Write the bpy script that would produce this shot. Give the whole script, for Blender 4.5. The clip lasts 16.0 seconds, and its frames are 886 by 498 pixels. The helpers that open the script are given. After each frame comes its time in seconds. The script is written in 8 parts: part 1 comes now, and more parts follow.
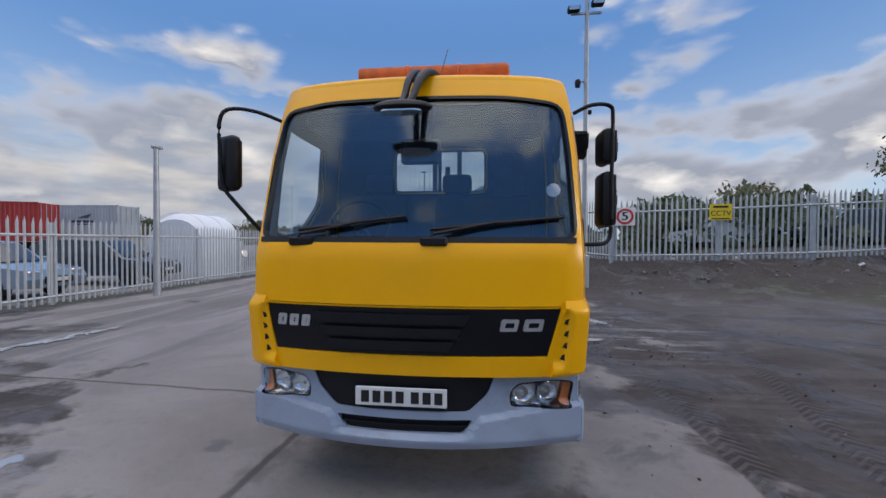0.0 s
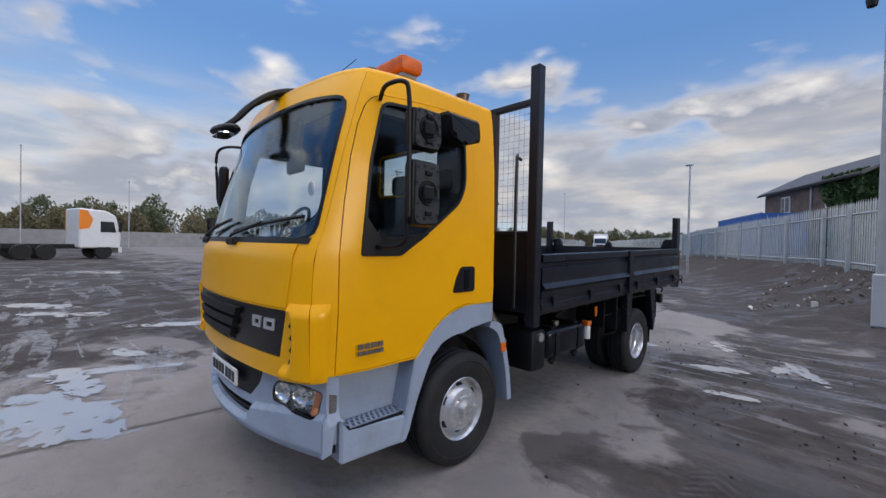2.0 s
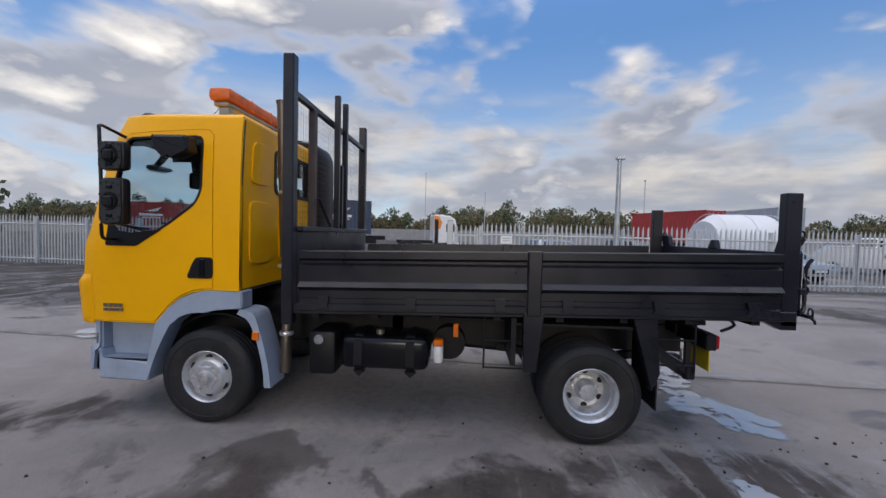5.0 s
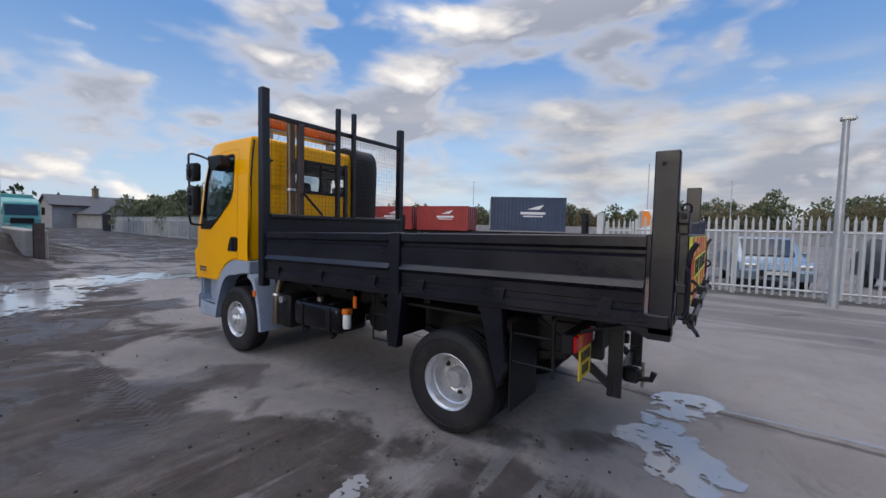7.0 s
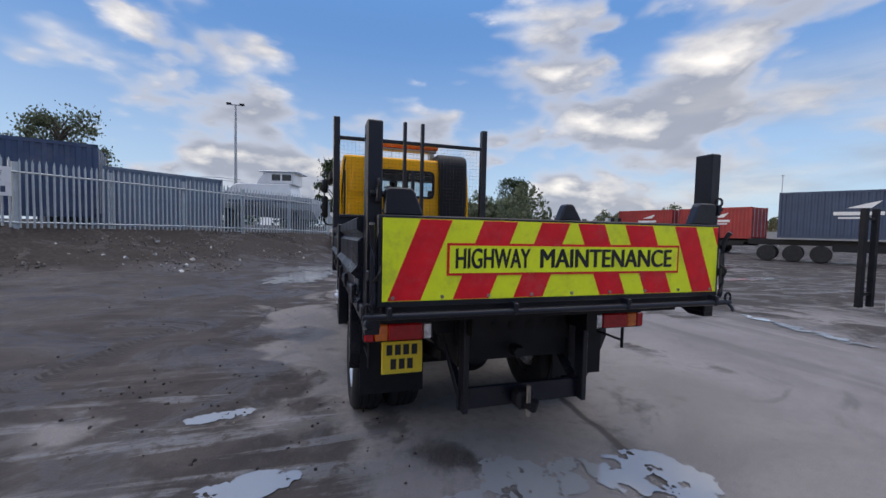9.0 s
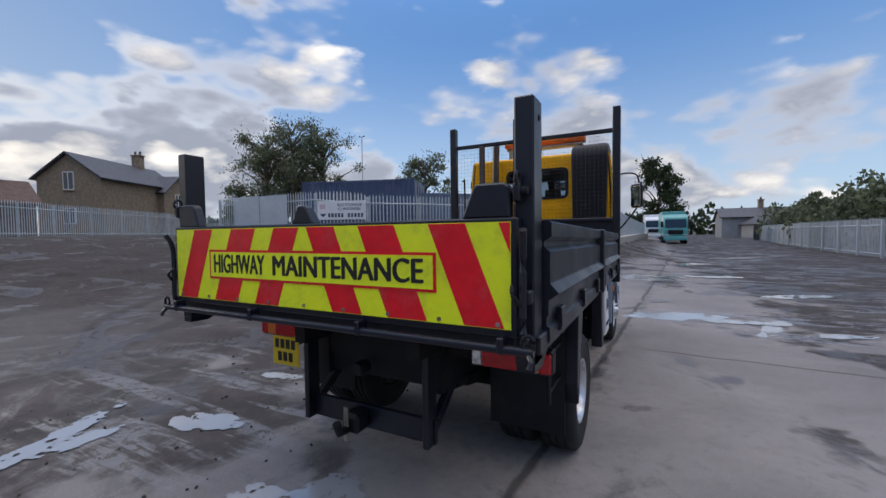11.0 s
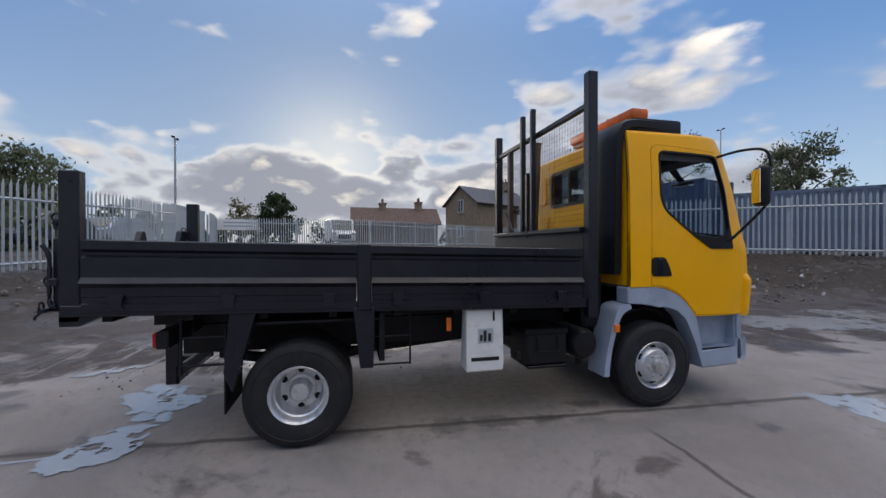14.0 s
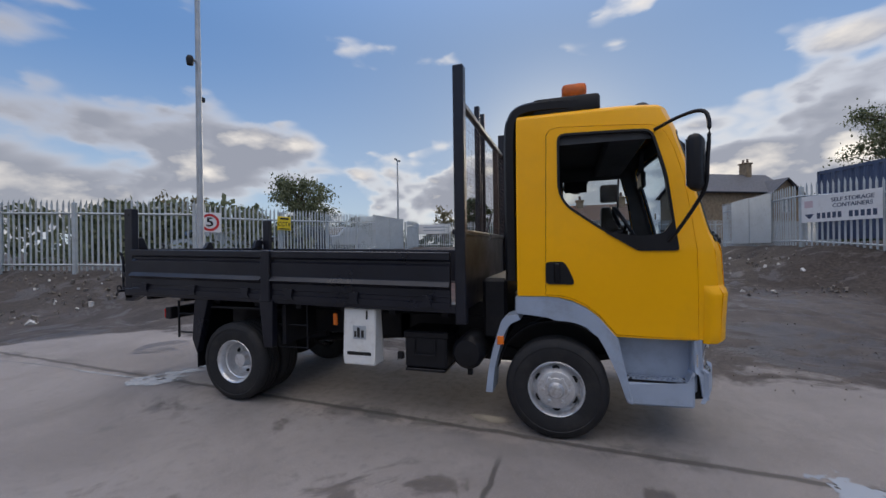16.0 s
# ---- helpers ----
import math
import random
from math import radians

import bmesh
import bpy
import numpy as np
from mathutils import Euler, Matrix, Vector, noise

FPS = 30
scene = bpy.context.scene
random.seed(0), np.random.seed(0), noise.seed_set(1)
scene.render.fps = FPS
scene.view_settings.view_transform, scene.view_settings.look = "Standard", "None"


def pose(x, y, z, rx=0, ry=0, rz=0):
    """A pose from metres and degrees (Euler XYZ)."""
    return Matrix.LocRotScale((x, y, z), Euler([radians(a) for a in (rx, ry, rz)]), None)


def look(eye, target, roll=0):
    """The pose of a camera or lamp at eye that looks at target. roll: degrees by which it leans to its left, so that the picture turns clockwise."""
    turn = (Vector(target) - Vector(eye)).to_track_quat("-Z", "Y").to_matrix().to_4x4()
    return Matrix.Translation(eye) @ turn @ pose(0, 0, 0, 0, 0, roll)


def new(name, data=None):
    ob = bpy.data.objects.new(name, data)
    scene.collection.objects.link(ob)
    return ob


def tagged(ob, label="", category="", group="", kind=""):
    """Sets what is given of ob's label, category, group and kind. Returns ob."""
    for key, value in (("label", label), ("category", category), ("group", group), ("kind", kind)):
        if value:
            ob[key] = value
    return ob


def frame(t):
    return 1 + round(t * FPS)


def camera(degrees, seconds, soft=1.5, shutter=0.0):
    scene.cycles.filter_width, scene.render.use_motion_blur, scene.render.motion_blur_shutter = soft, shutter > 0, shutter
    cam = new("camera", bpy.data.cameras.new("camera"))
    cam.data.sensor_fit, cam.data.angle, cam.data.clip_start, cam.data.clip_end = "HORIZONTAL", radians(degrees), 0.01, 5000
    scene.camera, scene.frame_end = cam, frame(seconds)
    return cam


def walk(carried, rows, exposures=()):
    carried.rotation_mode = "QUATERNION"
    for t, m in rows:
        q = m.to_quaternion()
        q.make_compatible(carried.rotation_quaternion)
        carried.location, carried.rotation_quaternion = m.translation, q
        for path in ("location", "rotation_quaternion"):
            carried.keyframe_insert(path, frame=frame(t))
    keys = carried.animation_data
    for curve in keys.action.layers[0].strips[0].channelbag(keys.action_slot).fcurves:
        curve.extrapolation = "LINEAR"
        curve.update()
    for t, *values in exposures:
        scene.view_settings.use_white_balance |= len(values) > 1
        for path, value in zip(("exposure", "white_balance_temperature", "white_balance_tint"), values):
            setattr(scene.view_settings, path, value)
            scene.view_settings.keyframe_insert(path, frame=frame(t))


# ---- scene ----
# ---- camera ----
EXPOSURES = [(0.0, 0.36, 6280, 10), (1.5, 0.44, 6360, 10), (2.5, 0.42, 6360, 10), (4.0, 0.36, 6360, 10), (7.0, 0.39, 6360, 10), (9.0, 0.38, 6230, 10), (11.5, 0.33, 6230, 10), (13.0, 0.29, 6450, 10), (16.0, 0.24, 6450, 10)]
cam = camera(95.8, 16.0)
# seconds, eye, heading, pitch and roll in degrees
PATH = [
    (0.000, (0.424, -0.611, 1.560), 96.00, -1.09, 0.30),
    (0.500, (1.124, -0.441, 1.556), 106.44, -0.72, 0.20),
    (1.000, (1.736, -0.129, 1.552), 116.49, -0.40, 0.20),
    (1.500, (2.371, 0.224, 1.567), 125.93, -0.46, 0.70),
    (2.000, (2.938, 0.744, 1.570), 135.85, -0.80, 1.20),
    (2.500, (3.479, 1.348, 1.608), 145.52, -1.35, 1.60),
    (3.000, (3.828, 2.065, 1.665), 154.91, -2.61, 1.80),
    (3.500, (4.085, 2.797, 1.655), 162.77, -1.95, 1.60),
    (4.000, (4.194, 3.542, 1.650), 170.06, -2.06, 1.70),
    (4.620, (4.231, 4.465, 1.650), 178.53, -2.03, 1.54),
    (5.250, (4.223, 5.376, 1.657), 187.08, -2.39, 1.28),
    (5.880, (4.115, 6.250, 1.653), 196.20, -2.82, 1.08),
    (6.500, (3.862, 7.064, 1.621), 206.33, -2.98, 1.10),
    (7.000, (3.542, 7.689, 1.582), 215.23, -3.07, 1.30),
    (7.500, (3.135, 8.295, 1.539), 224.35, -2.87, 1.40),
    (8.000, (2.612, 8.784, 1.525), 233.53, -3.04, 1.60),
    (8.620, (1.817, 9.218, 1.509), 245.53, -2.93, 1.51),
    (9.250, (0.911, 9.447, 1.517), 258.69, -2.71, 1.01),
    (9.880, (-0.010, 9.451, 1.531), 272.52, -2.48, 0.36),
    (10.500, (-0.849, 9.224, 1.531), 286.49, -2.35, -0.20),
    (11.000, (-1.477, 8.924, 1.520), 297.44, -2.23, -0.70),
    (11.500, (-2.105, 8.581, 1.509), 307.64, -2.26, -0.90),
    (12.000, (-2.652, 8.093, 1.496), 316.87, -2.15, -1.00),
    (12.500, (-3.183, 7.565, 1.502), 324.80, -1.92, -0.60),
    (13.000, (-3.575, 6.979, 1.506), 332.11, -1.55, -0.30),
    (13.500, (-3.980, 6.317, 1.514), 339.64, -0.92, -0.10),
    (14.000, (-4.210, 5.633, 1.512), 346.71, -0.29, -0.10),
    (14.500, (-4.410, 4.897, 1.537), 354.61, -0.40, -0.10),
    (15.000, (-4.466, 4.177, 1.549), 362.09, -0.40, -0.30),
    (15.500, (-4.433, 3.427, 1.542), 369.99, -0.23, -0.60),
    (16.000, (-4.304, 2.714, 1.529), 377.55, -0.09, -0.80),
]
walk(cam, [(t, pose(*eye, 90 + pitch, 0, heading - 90) @ pose(0, 0, 0, 0, 0, roll)) for t, eye, heading, pitch, roll in PATH],
     EXPOSURES)

# ---- sky and sun ----
SUN_AZ, SUN_EL = 2.0, 11.0   # degrees from +x towards +y, and above the horizon
sun_dir = Vector((math.cos(radians(SUN_EL)) * math.cos(radians(SUN_AZ)), math.cos(radians(SUN_EL)) * math.sin(radians(SUN_AZ)), math.sin(radians(SUN_EL))))
SKY = 0.075


def build_world():
    w = bpy.data.worlds.new("sky")
    scene.world = w
    w.use_nodes = True
    nt = w.node_tree
    nt.nodes.clear()

    def n(kind):
        return nt.nodes.new(kind)

    def link(a, b):
        nt.links.new(a, b)

    def m(op, a, b=None, c=None, clamp=False):
        nd = nt.nodes.new("ShaderNodeMath")
        nd.operation = op
        nd.use_clamp = clamp
        for i, v in enumerate((a, b, c)):
            if v is None:
                continue
            if isinstance(v, (int, float)):
                nd.inputs[i].default_value = v
            else:
                link(v, nd.inputs[i])
        return nd.outputs[0]

    def vm(op, a, b=None):
        nd = nt.nodes.new("ShaderNodeVectorMath")
        nd.operation = op
        for i, v in enumerate((a, b)):
            if v is None:
                continue
            if isinstance(v, (tuple, list, Vector)):
                nd.inputs[i].default_value = v
            else:
                link(v, nd.inputs[i])
        return nd

    def smooth(x, lo, hi):
        nd = nt.nodes.new("ShaderNodeMapRange")
        nd.interpolation_type = "SMOOTHSTEP"
        nd.inputs[1].default_value, nd.inputs[2].default_value = lo, hi
        link(x, nd.inputs[0])
        return nd.outputs[0]

    def mix(f, a, b, kind="MIX"):
        nd = nt.nodes.new("ShaderNodeMix")
        nd.data_type, nd.blend_type = "RGBA", kind
        if isinstance(f, (int, float)):
            nd.inputs[0].default_value = f
        else:
            link(f, nd.inputs[0])
        for i, v in ((6, a), (7, b)):
            if isinstance(v, tuple):
                nd.inputs[i].default_value = (*v, 1)
            else:
                link(v, nd.inputs[i])
        return nd.outputs[2]

    def fbm(vec, scale, detail, rough, dist=0.0):
        nd = nt.nodes.new("ShaderNodeTexNoise")
        nd.inputs["Scale"].default_value, nd.inputs["Detail"].default_value = scale, detail
        nd.inputs["Roughness"].default_value, nd.inputs["Distortion"].default_value = rough, dist
        link(vec, nd.inputs["Vector"])
        return nd.outputs["Fac"]

    out = n("ShaderNodeOutputWorld")
    bg = n("ShaderNodeBackground")
    sky = n("ShaderNodeTexSky")
    sky.sky_type = "NISHITA"
    sky.sun_disc = False
    sky.sun_elevation, sky.sun_rotation = radians(SUN_EL), radians(90 - SUN_AZ)
    sky.air_density, sky.dust_density, sky.ozone_density = 1.0, 0.6, 2.0
    tc = n("ShaderNodeTexCoord")
    d = vm("NORMALIZE", tc.outputs["Generated"]).outputs[0]
    sep = n("ShaderNodeSeparateXYZ")
    link(d, sep.inputs[0])
    z = m("MAXIMUM", sep.outputs[2], 0.0)
    # heaped clouds: banks along the horizon, loose heaps above
    den = m("ADD", z, 0.85)
    comb = n("ShaderNodeCombineXYZ")
    link(m("DIVIDE", sep.outputs[0], den), comb.inputs[0])
    link(m("DIVIDE", sep.outputs[1], den), comb.inputs[1])
    link(m("MULTIPLY", z, 1.7), comb.inputs[2])
    p = comb.outputs[0]
    above = vm("ADD", p, (0.02 * sun_dir.x, 0.02 * sun_dir.y, 0.10)).outputs[0]
    big = fbm(p, 1.3, 2, 0.5)
    a = fbm(p, 3.4, 6, 0.49, 0.0)
    b = fbm(above, 3.4, 6, 0.55, 0.0)
    # heaped tops: rounded cells, warped by the noise
    vor = n("ShaderNodeTexVoronoi")
    vor.feature = "SMOOTH_F1"
    vor.inputs["Scale"].default_value = 6.5
    vor.inputs["Detail"].default_value = 2.0
    vor.inputs["Smoothness"].default_value = 0.6
    warp = vm("ADD", p, None)
    cmb = n("ShaderNodeCombineXYZ")
    for i, f in enumerate((0.30, -0.24, 0.22)):
        link(m("MULTIPLY", a, f), cmb.inputs[i])
    link(cmb.outputs[0], warp.inputs[1])
    link(warp.outputs[0], vor.inputs["Vector"])
    heap = m("SUBTRACT", 0.45, vor.outputs["Distance"])
    a = m("ADD", a, m("MULTIPLY", heap, 0.30))
    low = smooth(z, 0.46, 0.10)
    zenith_fill = smooth(z, 0.42, 0.85)
    cover = m("ADD", m("ADD", m("MULTIPLY", a, 0.66), m("MULTIPLY", big, 0.36)), m("MULTIPLY", low, 0.10))
    # more cloud to the west, clearer in the south-east; unseen zenith clouded for light
    cover = m("ADD", cover, m("MULTIPLY", sep.outputs[0], -0.032))
    cover = m("ADD", cover, m("ADD", m("MULTIPLY", sep.outputs[1], 0.010), m("MULTIPLY", zenith_fill, 0.13)))
    # the larger cloud heaps of the day
    # compass angle from +x, height, how much more (or less) cloud, how narrow
    for turn, rise, amount, tight in ((156, 15, 0.065, 40), (133, 13, 0.085, 60), (114, 12, 0.075, 80), (95, 10, 0.06, 110), (80, 11, 0.05, 100), (248, 30, 0.045, 40), (222, 17, 0.045, 120), (195, 14, 0.05, 60), (180, 17, 0.03, 30),
                                      (326, 25, 0.085, 80), (322, 31, 0.05, 120), (306, 24, -0.035, 120), (258, 22, 0.04, 80), (256, 11, 0.05, 100), (338, 12, 0.10, 90), (322, 9, 0.06, 120), (8, 10, 0.05, 70), (354, 11, 0.075, 90), (38, 14, 0.06, 60), (56, 17, 0.04, 80),
                                      (93, 34, -0.05, 22), (109, 27, -0.04, 45), (2, 30, -0.06, 22), (296, 13, -0.04, 70), (120, 32, -0.03, 30), (228, 27, 0.05, 30), (204, 25, 0.05, 40)):
        heap_dir = (math.cos(radians(turn)) * math.cos(radians(rise)), math.sin(radians(turn)) * math.cos(radians(rise)), math.sin(radians(rise)))
        near = m("POWER", m("MAXIMUM", vm("DOT_PRODUCT", d, heap_dir).outputs[1], 0.0), float(tight))
        cover = m("ADD", cover, m("MULTIPLY", near, amount))
    mask = smooth(cover, 0.460, 0.572)
    thick = smooth(cover, 0.505, 0.61)
    lit = m("ADD", 0.20, m("MULTIPLY", m("SUBTRACT", a, b), 4.4), clamp=True)
    lit = m("MAXIMUM", lit, m("MULTIPLY", zenith_fill, 0.9))
    ang = m("MAXIMUM", vm("DOT_PRODUCT", d, tuple(sun_dir)).outputs[1], 0.0)
    glow = m("POWER", ang, 90.0)
    wide = m("POWER", ang, 5.0)
    shade = mix(thick, (0.45, 0.455, 0.50), (0.275, 0.285, 0.33))
    cloud = mix(lit, shade, (0.94, 0.86, 0.76))
    cloud = mix(m("MULTIPLY", m("POWER", ang, 4.0), m("SUBTRACT", 1.0, smooth(cover, 0.50, 0.56))), cloud, (1.0, 0.91, 0.78))
    # heaps near the sun catch a golden light
    cloud = mix(m("MULTIPLY", m("POWER", ang, 14.0), m("MULTIPLY", lit, 0.6)), cloud, (1.12, 0.98, 0.76))
    skyc = mix(1.0, sky.outputs[0], (SKY * 0.86, SKY * 1.0, SKY * 1.14), "MULTIPLY")
    blue = mix(0.68, skyc, mix(smooth(z, 0.0, 0.45), (0.47, 0.58, 0.72), (0.125, 0.265, 0.56)))
    blue = mix(m("MULTIPLY", wide, 0.75), blue, (0.25, 0.325, 0.455))
    blue = mix(m("MULTIPLY", glow, 0.45), blue, (1.0, 0.95, 0.82))
    col = mix(m("MULTIPLY", mask, 0.93), blue, cloud)
    # a broad, soft sheet of warm grey cloud low over the west
    flat = n("ShaderNodeCombineXYZ")
    link(m("MULTIPLY", sep.outputs[0], 0.9), flat.inputs[0])
    link(m("MULTIPLY", sep.outputs[1], 0.9), flat.inputs[1])
    link(m("MULTIPLY", z, 4.0), flat.inputs[2])
    sheet = smooth(fbm(flat.outputs[0], 1.9, 7, 0.52, 0.3), 0.40, 0.60)
    band = m("MULTIPLY", smooth(z, 0.36, 0.20), smooth(z, 0.0, 0.05))
    west = smooth(m("ADD", m("MULTIPLY", sep.outputs[0], -0.85), m("MULTIPLY", sep.outputs[1], 0.5)), 0.0, 0.55)
    grey = mix(smooth(fbm(flat.outputs[0], 4.6, 7, 0.55), 0.36, 0.66), (0.29, 0.315, 0.37), (0.57, 0.525, 0.475))
    col = mix(m("MULTIPLY", m("MULTIPLY", sheet, band), m("MULTIPLY", west, 0.75)), col, grey)
    haze = m("MULTIPLY", smooth(z, 0.07, 0.0), 0.4)
    col = mix(haze, col, (0.41, 0.43, 0.485))
    # the unseen sky overhead is brightened to add light from above
    col = mix(zenith_fill, col, mix(1.0, col, (1.9, 1.9, 2.0), "MULTIPLY"))
    # the southern half of the sky is paler
    pale = smooth(m("MULTIPLY", sep.outputs[1], -1.0), -0.1, 0.8)
    col = mix(pale, col, mix(1.0, col, (1.10, 1.10, 1.09), "MULTIPLY"))
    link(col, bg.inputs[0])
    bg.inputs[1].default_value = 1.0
    link(bg.outputs[0], out.inputs[0])


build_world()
sun_data = bpy.data.lights.new("sun", "SUN")
sun_data.energy, sun_data.angle, sun_data.color = 0.8, radians(20), (1.0, 0.86, 0.68)
sun_lamp = new("sun", sun_data)
sun_lamp.matrix_world = look(sun_dir * 60, (0, 0, 0))

# ---- materials ----
MATS = {}


def mat(name, color, rough=0.6, metal=0.0, var=0.0, scale=6.0, bump=0.0, bscale=40.0, coat=0.0, dirt=None, dirt_amt=0.0, dirt_scale=1.5, spec=0.5, rvar=0.0, emit=0.0):
    """A painted, metal or plastic surface with colour variation, dirt and fine relief."""
    if name in MATS:
        return MATS[name]
    mt = bpy.data.materials.new(name)
    mt.use_nodes = True
    nt = mt.node_tree
    bs = nt.nodes["Principled BSDF"]
    bs.inputs["Base Color"].default_value = (*color, 1)
    bs.inputs["Roughness"].default_value = rough
    bs.inputs["Metallic"].default_value = metal
    bs.inputs["Coat Weight"].default_value = coat
    bs.inputs["Coat Roughness"].default_value = 0.12
    bs.inputs["Specular IOR Level"].default_value = spec
    tc = nt.nodes.new("ShaderNodeTexCoord")

    def noise_tex(s, detail=5, rg=0.6):
        nd = nt.nodes.new("ShaderNodeTexNoise")
        nd.inputs["Scale"].default_value, nd.inputs["Detail"].default_value, nd.inputs["Roughness"].default_value = s, detail, rg
        nt.links.new(tc.outputs["Object"], nd.inputs["Vector"])
        return nd

    last = None
    if var:
        nd = noise_tex(scale)
        rm = nt.nodes.new("ShaderNodeValToRGB")
        rm.color_ramp.elements[0].position, rm.color_ramp.elements[1].position = 0.3, 0.7
        rm.color_ramp.elements[0].color = (*[c * (1 - var) for c in color], 1)
        rm.color_ramp.elements[1].color = (*[min(1, c * (1 + var)) for c in color], 1)
        nt.links.new(nd.outputs["Fac"], rm.inputs[0])
        last = rm.outputs[0]
        nt.links.new(last, bs.inputs["Base Color"])
    if dirt:
        nd = noise_tex(dirt_scale, 9, 0.72)
        rm = nt.nodes.new("ShaderNodeMapRange")
        rm.interpolation_type = "SMOOTHSTEP"
        rm.inputs[1].default_value, rm.inputs[2].default_value = 0.46, 0.72
        rm.inputs[4].default_value = dirt_amt
        nt.links.new(nd.outputs["Fac"], rm.inputs[0])
        mx = nt.nodes.new("ShaderNodeMix")
        mx.data_type = "RGBA"
        nt.links.new(rm.outputs[0], mx.inputs[0])
        if last:
            nt.links.new(last, mx.inputs[6])
        else:
            mx.inputs[6].default_value = (*color, 1)
        mx.inputs[7].default_value = (*dirt, 1)
        nt.links.new(mx.outputs[2], bs.inputs["Base Color"])
    if rvar:
        nd = noise_tex(scale * 0.7)
        rm = nt.nodes.new("ShaderNodeMapRange")
        rm.inputs[1].default_value, rm.inputs[2].default_value = 0.3, 0.7
        rm.inputs[3].default_value, rm.inputs[4].default_value = max(0.02, rough - rvar), min(1, rough + rvar)
        nt.links.new(nd.outputs["Fac"], rm.inputs[0])
        nt.links.new(rm.outputs[0], bs.inputs["Roughness"])
    if bump:
        nd = noise_tex(bscale, 6)
        bp = nt.nodes.new("ShaderNodeBump")
        bp.inputs["Strength"].default_value, bp.inputs["Distance"].default_value = bump, 0.01
        nt.links.new(nd.outputs["Fac"], bp.inputs["Height"])
        nt.links.new(bp.outputs[0], bs.inputs["Normal"])
    if emit:
        bs.inputs["Emission Color"].default_value = (*color, 1)
        bs.inputs["Emission Strength"].default_value = emit
    MATS[name] = mt
    return mt


def glass_mat(name, tint, rough=0.02, sheen=(1, 1, 1), face_on=0.05):
    """Thin pane: clear tinted glass with a Fresnel gloss."""
    mt = bpy.data.materials.new(name)
    mt.use_nodes = True
    nt = mt.node_tree
    nt.nodes.remove(nt.nodes["Principled BSDF"])
    clear = nt.nodes.new("ShaderNodeBsdfTransparent")
    clear.inputs["Color"].default_value = (*tint, 1)
    gloss = nt.nodes.new("ShaderNodeBsdfGlossy")
    gloss.inputs["Roughness"].default_value = rough
    gloss.inputs["Color"].default_value = (*sheen, 1)
    # the same gloss on both faces of the pane: little face on, rising steeply at a glance
    lw = nt.nodes.new("ShaderNodeLayerWeight")
    lw.inputs["Blend"].default_value = 0.5
    pw = nt.nodes.new("ShaderNodeMath")
    pw.operation = "POWER"
    pw.inputs[1].default_value = 5.0
    nt.links.new(lw.outputs["Facing"], pw.inputs[0])
    fr = nt.nodes.new("ShaderNodeMath")
    fr.operation = "MULTIPLY_ADD"
    fr.inputs[1].default_value, fr.inputs[2].default_value = 0.9, face_on
    nt.links.new(pw.outputs[0], fr.inputs[0])
    mx = nt.nodes.new("ShaderNodeMixShader")
    nt.links.new(fr.outputs[0], mx.inputs[0])
    nt.links.new(clear.outputs[0], mx.inputs[1])
    nt.links.new(gloss.outputs[0], mx.inputs[2])
    nt.links.new(mx.outputs[0], nt.nodes["Material Output"].inputs[0])
    return mt


yellow = mat("yellow_paint", (0.99, 0.468, 0.0005), 0.30, var=0.04, scale=1.3, coat=0.12, spec=0.24, dirt=(0.42, 0.24, 0.04), dirt_amt=0.10, dirt_scale=2.2, bump=0.02, bscale=9)
grey_plastic = mat("grey_plastic", (0.33, 0.39, 0.49), 0.45, var=0.08, scale=2.5, dirt=(0.16, 0.16, 0.17), dirt_amt=0.4, dirt_scale=3, bump=0.08, bscale=120)
black_plastic = mat("black_plastic", (0.007, 0.0072, 0.0095), 0.48, spec=0.32, var=0.25, scale=5, bump=0.06, bscale=150)
black_gloss = mat("black_gloss", (0.006, 0.0065, 0.009), 0.26, spec=0.34, var=0.2, scale=4)
black_body = mat("black_steel_paint", (0.0072, 0.0080, 0.0145), 0.36, spec=0.46, var=0.3, scale=3, dirt=(0.030, 0.032, 0.040), dirt_amt=0.35, dirt_scale=2.4, bump=0.12, bscale=30, rvar=0.12)
chassis_black = mat("chassis_black", (0.005, 0.0053, 0.0085), 0.58, spec=0.35, var=0.3, scale=6, dirt=(0.03, 0.026, 0.022), dirt_amt=0.4, dirt_scale=4, bump=0.1, bscale=60)
bed_rust = mat("worn_bed_floor", (0.11, 0.06, 0.045), 0.7, var=0.4, scale=4, dirt=(0.03, 0.028, 0.028), dirt_amt=0.8, dirt_scale=3, bump=0.15, bscale=30)
rubber = mat("tyre_rubber", (0.009, 0.0092, 0.011), 0.72, var=0.25, scale=9, dirt=(0.055, 0.048, 0.043), dirt_amt=0.35, dirt_scale=5, bump=0.1, bscale=90)
silver = mat("silver_wheel_paint", (0.66, 0.67, 0.69), 0.28, metal=0.6, var=0.12, scale=7, dirt=(0.16, 0.12, 0.09), dirt_amt=0.55, dirt_scale=9, bump=0.05, bscale=60)
# near-black faces that stand in for shade inside holes, slots and gaps
hole_shade = mat("painted_hole_shade", (0.006, 0.006, 0.006), 0.8)
rusty_pipe = mat("heat_stained_steel", (0.15, 0.125, 0.10), 0.42, metal=0.7, var=0.3, scale=5, dirt=(0.09, 0.055, 0.035), dirt_amt=0.7, dirt_scale=5)
steel = mat("bare_steel", (0.34, 0.31, 0.27), 0.38, metal=0.85, var=0.25, scale=5, dirt=(0.10, 0.07, 0.045), dirt_amt=0.6, dirt_scale=6)
